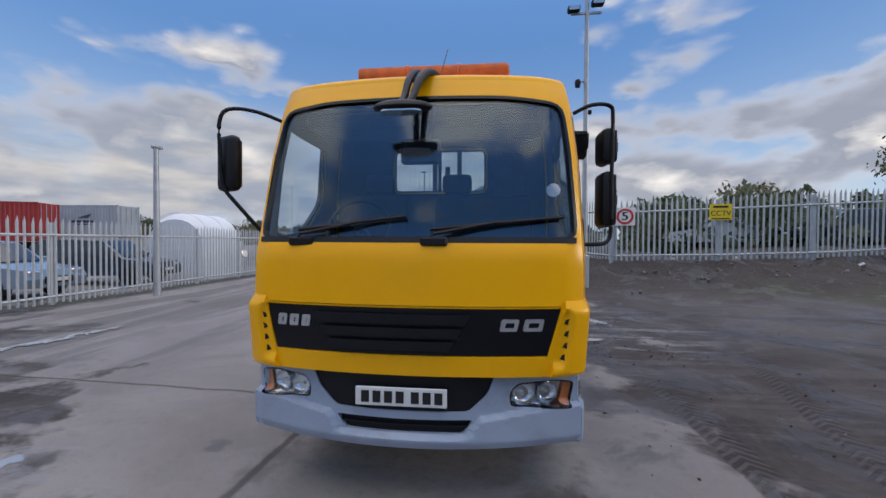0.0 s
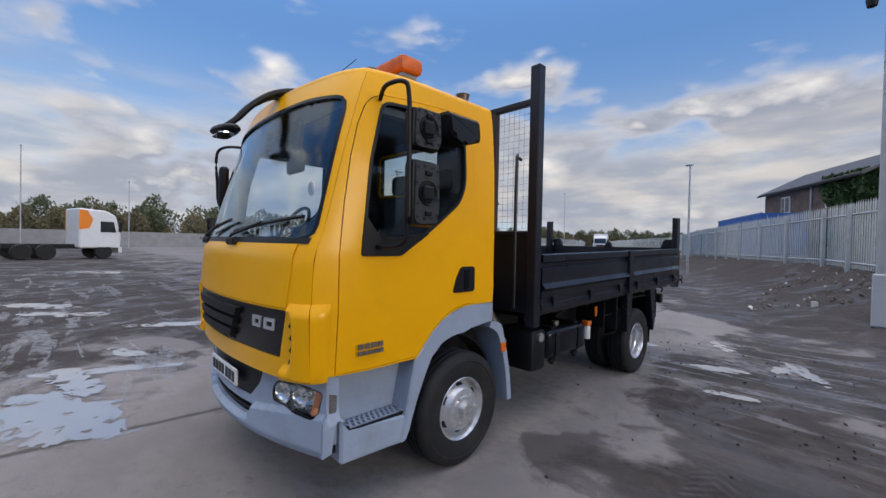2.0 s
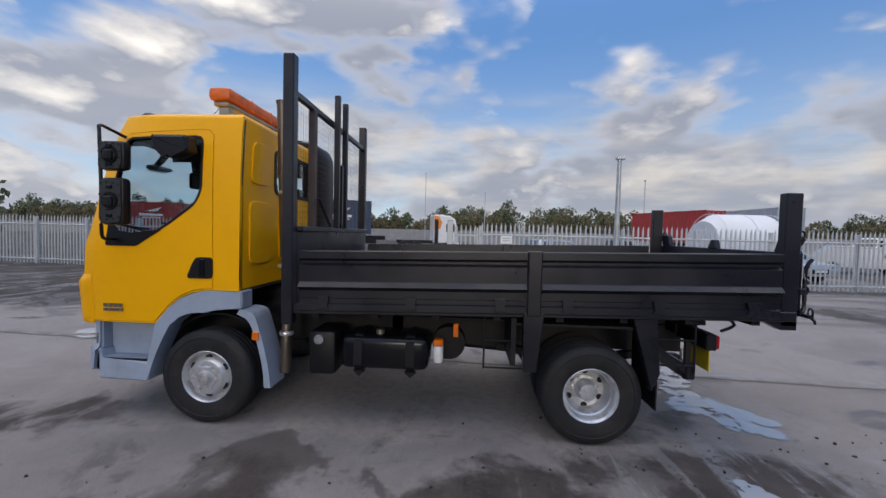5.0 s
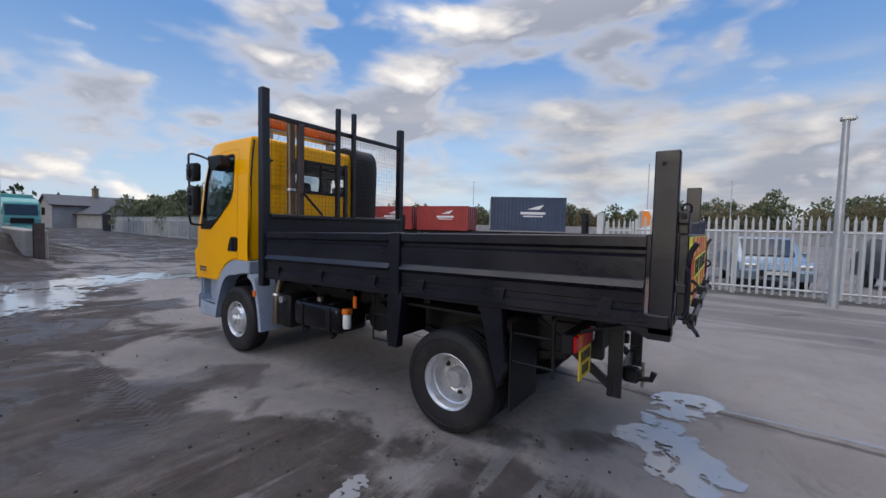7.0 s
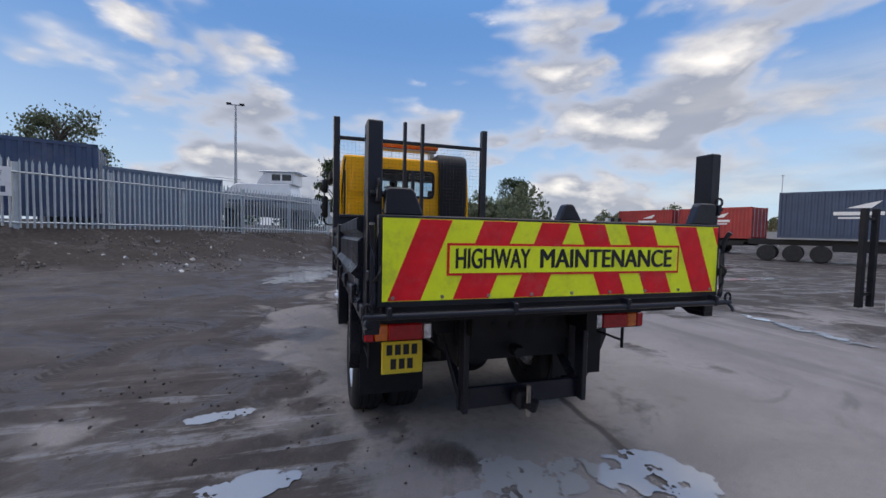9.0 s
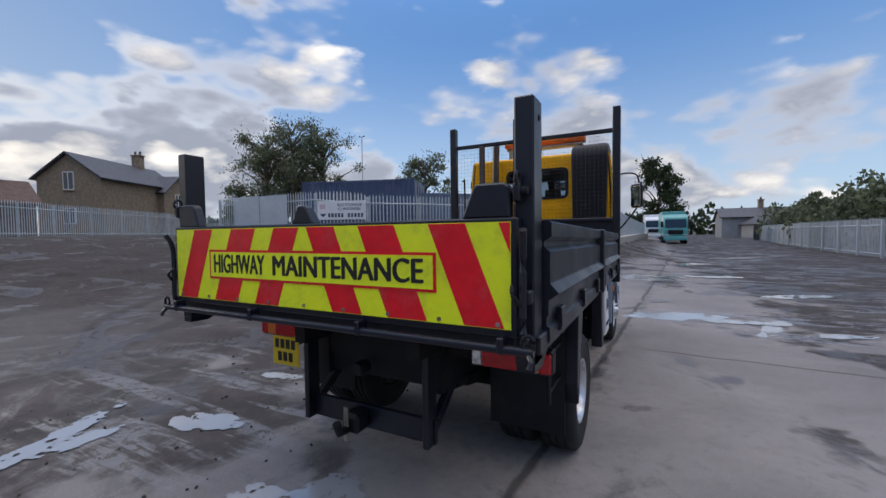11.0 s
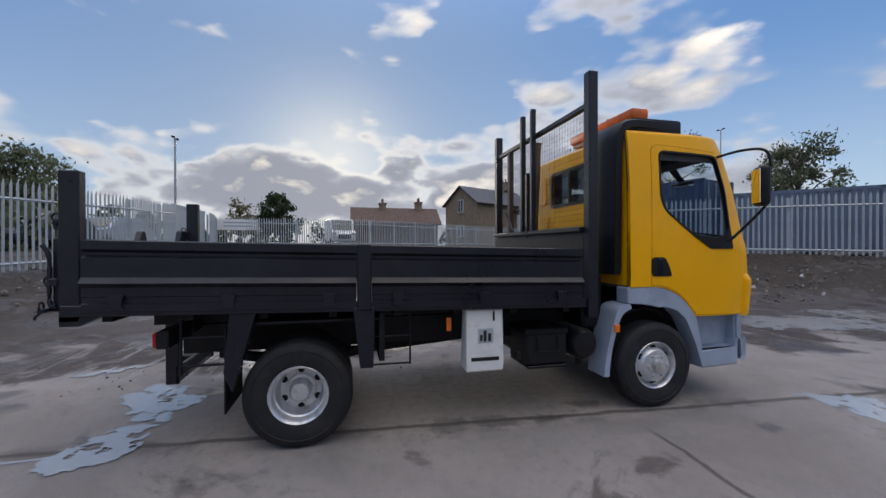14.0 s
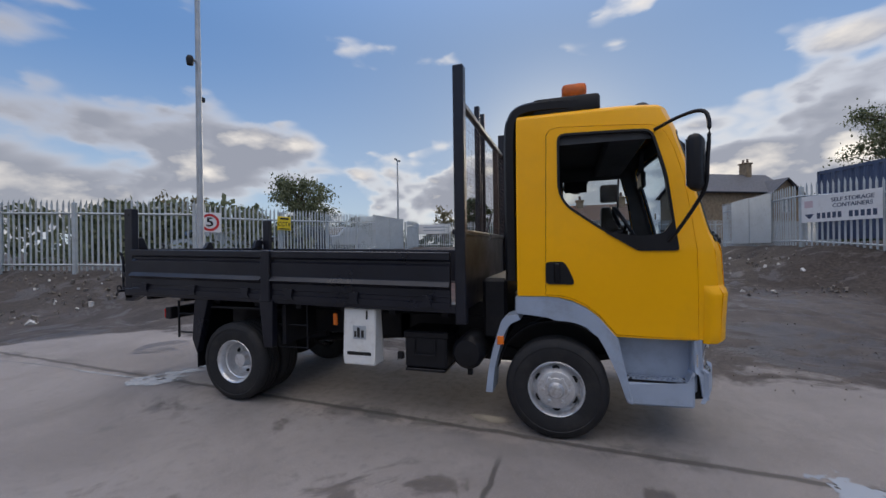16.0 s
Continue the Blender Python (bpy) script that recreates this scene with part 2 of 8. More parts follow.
chrome_trim = mat("silver_lettering", (0.62, 0.64, 0.66), 0.3, metal=0.7)
plate_white = mat("plate_white", (0.78, 0.78, 0.76), 0.35, dirt=(0.4, 0.36, 0.3), dirt_amt=0.25, dirt_scale=12)
plate_yellow = mat("plate_yellow", (0.85, 0.6, 0.02), 0.35, dirt=(0.4, 0.3, 0.1), dirt_amt=0.3, dirt_scale=12)
ink = mat("black_ink", (0.01, 0.01, 0.01), 0.5)
red_board = mat("red_reflective", (0.74, 0.008, 0.018), 0.42, spec=0.35, var=0.12, scale=10, dirt=(0.50, 0.16, 0.15), dirt_amt=0.25, dirt_scale=8)
lime_board = mat("lime_reflective", (0.86, 0.92, 0.012), 0.4, var=0.06, scale=8, dirt=(0.28, 0.28, 0.08), dirt_amt=0.35, dirt_scale=7)
red_lens = mat("red_lens", (0.46, 0.006, 0.010), 0.25, var=0.25, scale=30, coat=0.1)
amber_lens = mat("amber_lens", (0.78, 0.17, 0.008), 0.18, var=0.2, scale=25, coat=0.5)
beacon_lens = mat("beacon_lens", (0.64, 0.125, 0.006), 0.45, var=0.3, scale=9, dirt=(0.30, 0.12, 0.05), dirt_amt=0.5, dirt_scale=6)
clear_lens = mat("clear_lens", (0.6, 0.62, 0.63), 0.1, metal=0.7, var=0.4, scale=30)
white_box = mat("white_plastic", (0.74, 0.74, 0.72), 0.45, var=0.05, scale=6, dirt=(0.25, 0.2, 0.16), dirt_amt=0.35, dirt_scale=6)
brown_steel = mat("brown_steel", (0.075, 0.05, 0.042), 0.6, var=0.35, scale=6, bump=0.1, bscale=40)
seat_cloth = mat("seat_cloth", (0.035, 0.038, 0.045), 0.9, var=0.3, scale=30)
cab_trim = mat("cab_trim_grey", (0.06, 0.063, 0.068), 0.7, var=0.15, scale=10)
glass_clear = glass_mat("cab_glass", (0.86, 0.90, 0.90), 0.02, (0.9, 0.95, 1.0), 0.02)
screen_glass = glass_mat("windscreen_glass", (0.76, 0.83, 0.88), 0.08, (0.84, 0.93, 1.0), 0.054)
badge_grey = mat("dull_badge_metal", (0.20, 0.19, 0.17), 0.4, metal=0.6, var=0.3, scale=60)
carrier_grey = mat("grey_mirror_carrier", (0.026, 0.027, 0.029), 0.5, var=0.35, scale=40)
lamp_chrome = mat("lamp_reflector", (0.80, 0.82, 0.84), 0.12, metal=1.0, var=0.15, scale=40, bump=0.15, bscale=60)
indicator_lens = mat("indicator_lens", (0.75, 0.22, 0.06), 0.2, var=0.2, scale=40, coat=0.4)
lamp_glass = glass_mat("lamp_glass", (0.94, 0.95, 0.95), 0.03, (1, 1, 1), 0.04)
mirror_glass = mat("mirror_glass", (0.85, 0.87, 0.88), 0.03, metal=1.0)
galv = mat("galvanised_steel", (0.46, 0.50, 0.52), 0.5, metal=0.25, var=0.12, scale=1.4, dirt=(0.30, 0.31, 0.31), dirt_amt=0.5, dirt_scale=3)
galv_light = mat("pale_galvanised_steel", (0.50, 0.52, 0.53), 0.55, metal=0.15, var=0.1, scale=1.6, dirt=(0.36, 0.35, 0.34), dirt_amt=0.4, dirt_scale=3)
galv_pole = mat("galvanised_pole", (0.42, 0.44, 0.46), 0.45, metal=0.4, var=0.15, scale=4)
concrete_block = mat("concrete_block", (0.40, 0.37, 0.33), 0.85, var=0.18, scale=1.2, dirt=(0.16, 0.14, 0.12), dirt_amt=0.5, dirt_scale=1.4, bump=0.3, bscale=20)
stone_wall = mat("sandstone_wall", (0.25, 0.19, 0.125), 0.85, var=0.25, scale=3, dirt=(0.13, 0.10, 0.08), dirt_amt=0.6, dirt_scale=1.2, bump=0.3, bscale=8)
slate = mat("slate_roof", (0.075, 0.075, 0.085), 0.6, var=0.3, scale=4, bump=0.2, bscale=12)
brick_dark = mat("weathered_brick", (0.14, 0.10, 0.08), 0.85, var=0.35, scale=3, bump=0.3, bscale=15)
timber = mat("weathered_boards", (0.33, 0.31, 0.285), 0.85, var=0.3, scale=2.5)
tile_red = mat("old_red_tile", (0.115, 0.072, 0.058), 0.8, var=0.3, scale=3)
wall_grey = mat("grey_harling", (0.27, 0.27, 0.28), 0.85, var=0.15, scale=1.0)
cont_red = mat("red_container_paint", (0.33, 0.028, 0.026), 0.5, var=0.15, scale=1.0, dirt=(0.2, 0.05, 0.04), dirt_amt=0.4)
cont_navy = mat("navy_container_paint", (0.05, 0.07, 0.12), 0.5, var=0.15, scale=1.0)
cont_pale = mat("pale_blue_container_paint", (0.13, 0.17, 0.24), 0.5, var=0.15, scale=0.9, dirt=(0.2, 0.2, 0.21), dirt_amt=0.4)
cont_blue = mat("blue_container_paint", (0.05, 0.075, 0.145), 0.5, var=0.2, scale=0.8, dirt=(0.14, 0.15, 0.17), dirt_amt=0.4)
cont_bright = mat("bright_blue_container_paint", (0.03, 0.13, 0.42), 0.5, var=0.15, scale=0.8)
cont_grey = mat("grey_container_paint", (0.40, 0.43, 0.46), 0.5, var=0.12, scale=0.8)
white_paint = mat("white_vehicle_paint", (0.75, 0.76, 0.77), 0.3, var=0.05, scale=2, coat=0.4)
orange_paint = mat("orange_vehicle_paint", (0.85, 0.25, 0.02), 0.35)
teal_paint = mat("teal_vehicle_paint", (0.10, 0.36, 0.34), 0.35, var=0.1, scale=2, coat=0.3)
car_blue = mat("silver_blue_car_paint", (0.25, 0.33, 0.41), 0.25, metal=0.3, coat=0.5)
car_dark = mat("dark_car_paint", (0.03, 0.035, 0.045), 0.25, coat=0.6)
car_silver = mat("silver_car_paint", (0.45, 0.47, 0.49), 0.28, metal=0.5, coat=0.5)
hull_paint = mat("pale_hull_paint", (0.42, 0.46, 0.50), 0.35, var=0.1, scale=0.8, dirt=(0.2, 0.2, 0.2), dirt_amt=0.4)
dark_glass = mat("dark_vehicle_glass", (0.02, 0.025, 0.03), 0.05, spec=0.8)
tent_white = mat("white_tent_fabric", (0.72, 0.73, 0.75), 0.6, var=0.06, scale=0.6)
sign_white = mat("sign_white", (0.78, 0.77, 0.76), 0.45, dirt=(0.5, 0.45, 0.42), dirt_amt=0.3, dirt_scale=5)
sign_yellow = mat("sign_yellow", (0.80, 0.58, 0.02), 0.45)
faded_pink = mat("faded_print", (0.62, 0.48, 0.50), 0.5)
sign_red = mat("sign_red", (0.60, 0.03, 0.03), 0.45)
rubbish_white = mat("pale_rubbish", (0.55, 0.53, 0.5), 0.8, var=0.3, scale=9)
bark = mat("bark", (0.10, 0.08, 0.06), 0.9, var=0.3, scale=8, bump=0.3, bscale=20)
ivy_green = mat("ivy_leaf", (0.035, 0.075, 0.018), 0.7, var=0.4, scale=2)


def leaf_mat(name, a, b):
    """Leaves that let part of the light through."""
    mt = bpy.data.materials.new(name)
    mt.use_nodes = True
    nt = mt.node_tree
    bs = nt.nodes["Principled BSDF"]
    geo = nt.nodes.new("ShaderNodeNewGeometry")
    rm = nt.nodes.new("ShaderNodeValToRGB")
    rm.color_ramp.elements[0].color, rm.color_ramp.elements[1].color = (*a, 1), (*b, 1)
    nt.links.new(geo.outputs["Random Per Island"], rm.inputs[0])
    nt.links.new(rm.outputs[0], bs.inputs["Base Color"])
    bs.inputs["Roughness"].default_value = 0.6
    tl = nt.nodes.new("ShaderNodeBsdfTranslucent")
    nt.links.new(rm.outputs[0], tl.inputs["Color"])
    mx = nt.nodes.new("ShaderNodeMixShader")
    mx.inputs[0].default_value = 0.45
    out = nt.nodes["Material Output"]
    nt.links.new(bs.outputs[0], mx.inputs[1])
    nt.links.new(tl.outputs[0], mx.inputs[2])
    nt.links.new(mx.outputs[0], out.inputs[0])
    return mt


leaf_green = leaf_mat("green_leaves", (0.075, 0.095, 0.05), (0.19, 0.21, 0.12))
leaf_autumn = leaf_mat("autumn_leaves", (0.12, 0.11, 0.06), (0.23, 0.20, 0.115))
leaf_dark = leaf_mat("dark_evergreen_leaves", (0.025, 0.045, 0.018), (0.07, 0.095, 0.04))


def water_mat():
    mt = bpy.data.materials.new("puddle_water_sky_tint")
    mt.use_nodes = True
    nt = mt.node_tree
    bs = nt.nodes["Principled BSDF"]
    # pale base stands in for bright sky; the gloss adds real reflection
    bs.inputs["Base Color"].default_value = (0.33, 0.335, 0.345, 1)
    bs.inputs["Roughness"].default_value = 0.10
    bs.inputs["Specular IOR Level"].default_value = 1.0
    bs.inputs["IOR"].default_value = 1.6
    tc = nt.nodes.new("ShaderNodeTexCoord")
    nd = nt.nodes.new("ShaderNodeTexNoise")
    nd.inputs["Scale"].default_value = 3.0
    nt.links.new(tc.outputs["Object"], nd.inputs["Vector"])
    bp = nt.nodes.new("ShaderNodeBump")
    bp.inputs["Strength"].default_value, bp.inputs["Distance"].default_value = 0.10, 0.01
    nt.links.new(nd.outputs["Fac"], bp.inputs["Height"])
    nt.links.new(bp.outputs[0], bs.inputs["Normal"])
    return mt


water = water_mat()


def ground_mat():
    """Stained concrete, trodden mud and wet patches on one sheet."""
    mt = bpy.data.materials.new("yard_ground")
    mt.use_nodes = True
    nt = mt.node_tree
    bs = nt.nodes["Principled BSDF"]
    tc = nt.nodes.new("ShaderNodeTexCoord")
    P = tc.outputs["Object"]
    sep = nt.nodes.new("ShaderNodeSeparateXYZ")
    nt.links.new(P, sep.inputs[0])
    X, Y, Z = sep.outputs

    def m(op, a, b=0.0, clamp=False):
        nd = nt.nodes.new("ShaderNodeMath")
        nd.operation, nd.use_clamp = op, clamp
        for i, v in enumerate((a, b)):
            if isinstance(v, (int, float)):
                nd.inputs[i].default_value = v
            else:
                nt.links.new(v, nd.inputs[i])
        return nd.outputs[0]

    def fbm(scale, detail=6, rough=0.6, dist=0.0, vec=P):
        nd = nt.nodes.new("ShaderNodeTexNoise")
        nd.inputs["Scale"].default_value, nd.inputs["Detail"].default_value = scale, detail
        nd.inputs["Roughness"].default_value, nd.inputs["Distortion"].default_value = rough, dist
        nt.links.new(vec, nd.inputs["Vector"])
        return nd.outputs["Fac"]

    def ss(x, lo, hi):
        nd = nt.nodes.new("ShaderNodeMapRange")
        nd.interpolation_type = "SMOOTHSTEP"
        nd.inputs[1].default_value, nd.inputs[2].default_value = lo, hi
        nt.links.new(x, nd.inputs[0])
        return nd.outputs[0]

    def mix(f, a, b):
        nd = nt.nodes.new("ShaderNodeMix")
        nd.data_type = "RGBA"
        nt.links.new(f, nd.inputs[0])
        for i, v in ((6, a), (7, b)):
            if isinstance(v, tuple):
                nd.inputs[i].default_value = (*v, 1)
            else:
                nt.links.new(v, nd.inputs[i])
        return nd.outputs[2]

    n1 = fbm(0.62, 9, 0.60, 0.6)
    n2 = fbm(1.7, 8, 0.65, 0.3)
    n3 = fbm(11.0, 6, 0.7)
    n4 = fbm(60.0, 4, 0.7)

    def stretched(turn, sx, sy):
        mp = nt.nodes.new("ShaderNodeMapping")
        mp.inputs["Rotation"].default_value = (0, 0, radians(turn))
        mp.inputs["Scale"].default_value = (sx, sy, 1)
        nt.links.new(P, mp.inputs[0])
        return mp.outputs[0]

    def blob(cx, cy, rx, ry):
        dx, dy = m("MULTIPLY", m("SUBTRACT", X, cx), 1 / rx), m("MULTIPLY", m("SUBTRACT", Y, cy), 1 / ry)
        d2 = m("ADD", m("MULTIPLY", dx, dx), m("MULTIPLY", dy, dy))
        return m("SUBTRACT", 1.0, ss(d2, 0.1, 1.6))

    def most(first, *rest):
        for r in rest:
            first = m("MAXIMUM", first, r)
        return first

    tracks = fbm(1.0, 6, 0.6, 0.5, stretched(-25, 0.35, 3.2))
    lane = fbm(1.0, 7, 0.62, 0.8, stretched(12, 0.30, 2.2))
    # mud lies on the nearside of the lorry, round the banks and beyond the gate
    east = ss(X, -0.5, 1.7)
    west = ss(X, -4.0, -11.0)
    south = ss(Y, 1.0, -7.0)
    rear = m("MULTIPLY", ss(Y, 7.0, 9.0), ss(X, 2.2, 0.6))
    bias = m("ADD", m("MULTIPLY", east, 0.195), m("ADD", m("MULTIPLY", west, 0.13), m("MULTIPLY", south, 0.09)))
    bias = m("SUBTRACT", bias, m("MULTIPLY", rear, 0.22))
    yard = m("MULTIPLY", ss(X, -2.2, -4.6), ss(Y, 5.0, 2.2))
    bias = m("ADD", bias, m("ADD", m("MULTIPLY", yard, 0.16), m("MULTIPLY", ss(X, 2.6, 4.6), 0.16)))
    north = m("MAXIMUM", m("MULTIPLY", ss(m("ADD", Y, m("MULTIPLY", X, 0.25)), 10.6, 12.6), ss(X, -8.5, -5.5)), m("MULTIPLY", ss(Y, 20.0, 24.0), ss(X, -34.0, -26.0)))
    front = m("MULTIPLY", ss(X, 2.1, 3.4), ss(Y, 5.2, 1.6))
    bias = m("ADD", bias, m("ADD", m("MULTIPLY", north, 0.42), m("MULTIPLY", front, 0.14)))
    bias = m("SUBTRACT", bias, m("MULTIPLY", blob(1.55, 3.6, 0.9, 2.2), 0.09))
    mudv = m("ADD", m("ADD", m("MULTIPLY", n1, 0.80), m("MULTIPLY", n2, 0.30)), bias)
    mud = ss(mudv, 0.625, 0.715)
    conc = mix(ss(n1, 0.32, 0.66), (0.185, 0.168, 0.160), (0.255, 0.233, 0.222))
    conc = mix(m("MULTIPLY", ss(n2, 0.45, 0.75), 0.45), conc, (0.21, 0.194, 0.192))
    conc = mix(m("MULTIPLY", ss(n4, 0.60, 0.72), 0.35), conc, (0.17, 0.150, 0.142))
    grit = fbm(150.0, 3, 0.75)
    conc = mix(m("MULTIPLY", ss(n3, 0.50, 0.70), 0.55), conc, (0.16, 0.147, 0.145))
    conc = mix(m("MULTIPLY", ss(grit, 0.54, 0.68), 0.7), conc, (0.46, 0.415, 0.405))
    muc = mix(ss(n2, 0.3, 0.7), (0.036, 0.030, 0.028), (0.076, 0.064, 0.059))
    muc = mix(m("MULTIPLY", ss(n3, 0.5, 0.8), 0.7), muc, (0.105, 0.088, 0.080))
    muc = mix(m("MULTIPLY", ss(tracks, 0.50, 0.58), m("MULTIPLY", east, 0.45)), muc, (0.105, 0.089, 0.081))
    col = mix(mud, conc, muc)
    col = mix(m("MULTIPLY", ss(grit, 0.60, 0.74), m("MULTIPLY", mud, 0.5)), col, (0.17, 0.153, 0.145))
    # tyre prints with a chevron tread, pressed into the mud by the nearside
    def tyre_print(line, y0, y1):
        dx = m("ADD", m("SUBTRACT", X, line), m("MULTIPLY", m("SUBTRACT", n2, 0.5), 0.12))
        inside_print = m("MULTIPLY", m("SUBTRACT", 1.0, ss(m("ABSOLUTE", dx), 0.11, 0.145)), m("MULTIPLY", ss(Y, y0 - 0.6, y0), ss(Y, y1 + 0.6, y1)))
        bar = ss(m("SINE", m("MULTIPLY", m("ADD", Y, m("MULTIPLY", m("ABSOLUTE", dx), 0.9)), 66.0)), -0.2, 0.5)
        return m("MULTIPLY", inside_print, ss(n2, 0.36, 0.50)), bar

    pa, ba = tyre_print(m("ADD", 2.44, m("MULTIPLY", Y, 0.30)), 0.4, 6.2)
    pb, bb = tyre_print(m("ADD", 2.24, m("MULTIPLY", Y, 0.02)), -0.5, 3.8)
    prints = m("MAXIMUM", pa, pb)
    tread = m("MAXIMUM", m("MULTIPLY", pa, ba), m("MULTIPLY", pb, bb))
    col = mix(m("MULTIPLY", prints, 0.8), col, (0.034, 0.029, 0.029))
    col = mix(m("MULTIPLY", tread, 0.30), col, (0.17, 0.15, 0.14))
    # drier slab under the lorry, its colour also lifted against the deep shade
    sx = m("SUBTRACT", 1.0, ss(m("ADD", m("ABSOLUTE", X), m("MULTIPLY", m("SUBTRACT", n2, 0.5), 1.1)), 0.88, 1.25))
    sy = m("MULTIPLY", ss(m("ADD", Y, m("MULTIPLY", n2, 0.6)), 2.0, 2.5), ss(m("ADD", Y, m("MULTIPLY", n2, 0.6)), 7.3, 6.8))
    dry_lift = m("MULTIPLY", sx, sy)
    col = mix(m("MULTIPLY", dry_lift, 0.70), col, mix(ss(n3, 0.4, 0.7), (0.35, 0.302, 0.266), (0.255, 0.22, 0.195)))
    # mud further out is tinted paler, standing in for its wet sky sheen
    far_mud_sheen = m("MULTIPLY", ss(X, 3.6, 7.0), ss(n1, 0.38, 0.56))
    col = mix(m("MULTIPLY", far_mud_sheen, m("MULTIPLY", mud, 0.65)), col, (0.112, 0.100, 0.095))
    # wet, trodden bands run along the western fence, with bare soil at its foot
    bands = ss(fbm(1.0, 6, 0.6, 0.4, stretched(4, 0.75, 0.10)), 0.47, 0.56)
    bands = m("MULTIPLY", bands, m("MULTIPLY", ss(X, -3.0, -4.6), ss(Y, -4.0, 0.0)))
    col = mix(m("MULTIPLY", bands, 0.55), col, (0.085, 0.077, 0.074))
    soil = m("MULTIPLY", m("SUBTRACT", 1.0, ss(m("ABSOLUTE", m("ADD", m("ADD", X, 9.6), m("MULTIPLY", n2, 0.5))), 0.35, 0.75)), ss(Y, 4.5, 5.5))
    col = mix(m("MULTIPLY", soil, 0.85), col, (0.048, 0.046, 0.034))
    # curved ruts where lorries swing round on the soft ground
    def rut(cx, cy, r, bx, by, rx, ry):
        dx, dy = m("SUBTRACT", X, cx), m("SUBTRACT", Y, cy)
        dist = m("SQRT", m("ADD", m("MULTIPLY", dx, dx), m("MULTIPLY", dy, dy)))
        off = m("ABSOLUTE", m("ADD", m("SUBTRACT", dist, r), m("MULTIPLY", m("SUBTRACT", n1, 0.5), 0.5)))
        return m("MULTIPLY", m("SUBTRACT", 1.0, ss(off, 0.07, 0.20)), blob(bx, by, rx, ry))

    ruts = most(rut(3.5, 1.5, 5.2, 6.6, 5.0, 3.2, 2.6), rut(3.3, 1.6, 6.9, 7.4, 6.2, 3.4, 2.6), rut(12.0, 10.0, 8.0, 4.6, 6.4, 2.4, 3.0), rut(12.2, 10.2, 9.7, 3.2, 7.0, 1.8, 2.6), rut(-2.0, 12.0, 6.6, 2.6, 7.4, 2.2, 1.8))
    col = mix(m("MULTIPLY", ruts, 0.55), col, (0.030, 0.025, 0.024))
    # oil and damp stains, thin on the clean slab
    sv = m("ADD", fbm(0.9, 9, 0.64, 0.8), m("MULTIPLY", most(east, west, south), 0.05))
    stain = ss(sv, 0.595, 0.645)
    spots = most(blob(-2.13, 4.03, 0.28, 0.20), blob(-0.95, 4.2, 0.16, 0.5), blob(-1.6, 2.2, 0.25, 0.15))
    stain = m("MAXIMUM", stain, ss(m("ADD", spots, m("MULTIPLY", n2, 2.2)), 1.95, 2.05))
    col = mix(m("MULTIPLY", stain, 0.66), col, (0.06, 0.051, 0.047))
    # construction joints of the slab
    wob = m("MULTIPLY", m("SUBTRACT", fbm(2.5, 4), 0.5), 0.10)
    jx = m("ABSOLUTE", m("ADD", m("ADD", m("ADD", X, m("MULTIPLY", Y, -0.072)), 1.25), wob))
    jm = m("SUBTRACT", 1.0, ss(jx, 0.012, 0.05))
    jy = m("ABSOLUTE", m("ADD", m("ADD", Y, m("MULTIPLY", X, 0.05)), m("ADD", -3.15, wob)))
    jm2 = m("MULTIPLY", m("SUBTRACT", 1.0, ss(jy, 0.008, 0.03)), ss(X, -1.3, -1.6))
    joint = m("MAXIMUM", jm, jm2)
    col = mix(m("MULTIPLY", joint, 0.75), col, (0.05, 0.045, 0.04))
    damp = m("MULTIPLY", m("SUBTRACT", 1.0, ss(jx, 0.03, 0.22)), ss(n2, 0.5, 0.6))
    col = mix(m("MULTIPLY", damp, 0.5), col, (0.07, 0.062, 0.055))
    # earth banks and thin grass on them
    bank = ss(m("ADD", Z, m("MULTIPLY", n2, 0.25)), 0.25, 0.45)
    earth = mix(ss(n3, 0.35, 0.75), (0.036, 0.029, 0.025), (0.085, 0.070, 0.061))
    earth = mix(m("MULTIPLY", ss(n4, 0.62, 0.75), 0.6), earth, (0.21, 0.19, 0.175))
    moss = m("MULTIPLY", most(blob(9.6, 9.4, 1.6, 1.0), blob(11.5, 9.9, 2.2, 0.9), blob(7.6, 10.4, 1.2, 0.6)), ss(n2, 0.38, 0.56))
    earth = mix(m("MULTIPLY", moss, 0.3), earth, (0.085, 0.10, 0.035))
    col = mix(bank, col, earth)
    # thin films of rain water lie in tracks and hollows, lightened for sky sheen
    film_e = m("MULTIPLY", most(blob(2.6, 7.2, 1.6, 2.2), blob(1.6, 6.6, 0.9, 1.3), blob(1.9, 8.5, 0.9, 1.0)), ss(m("ADD", tracks, m("MULTIPLY", n2, 0.35)), 0.69, 0.77))
    film_w = m("MULTIPLY", most(blob(-6.0, 0.5, 5.0, 2.6), blob(-14.0, -3.0, 10.0, 7.0), blob(-4.5, -16.0, 4.5, 14.0)), ss(m("ADD", lane, m("MULTIPLY", n2, 0.35)), 0.735, 0.765))
    film = m("MULTIPLY", m("MAXIMUM", film_e, film_w), ss(n3, 0.36, 0.52))
    nt.links.new(m("SUBTRACT", m("SUBTRACT", 0.5, m("MULTIPLY", film, 0.10)), m("MULTIPLY", m("MULTIPLY", mud, ss(Y, 6.6, 4.6)), m("MULTIPLY", m("SUBTRACT", 1.0, film), 0.22))), bs.inputs["Specular IOR Level"])
    # reflected sky put into the film colour as a pale grey
    col = mix(m("MULTIPLY", film, 0.6), col, (0.21, 0.205, 0.205))
    nt.links.new(col, bs.inputs["Base Color"])
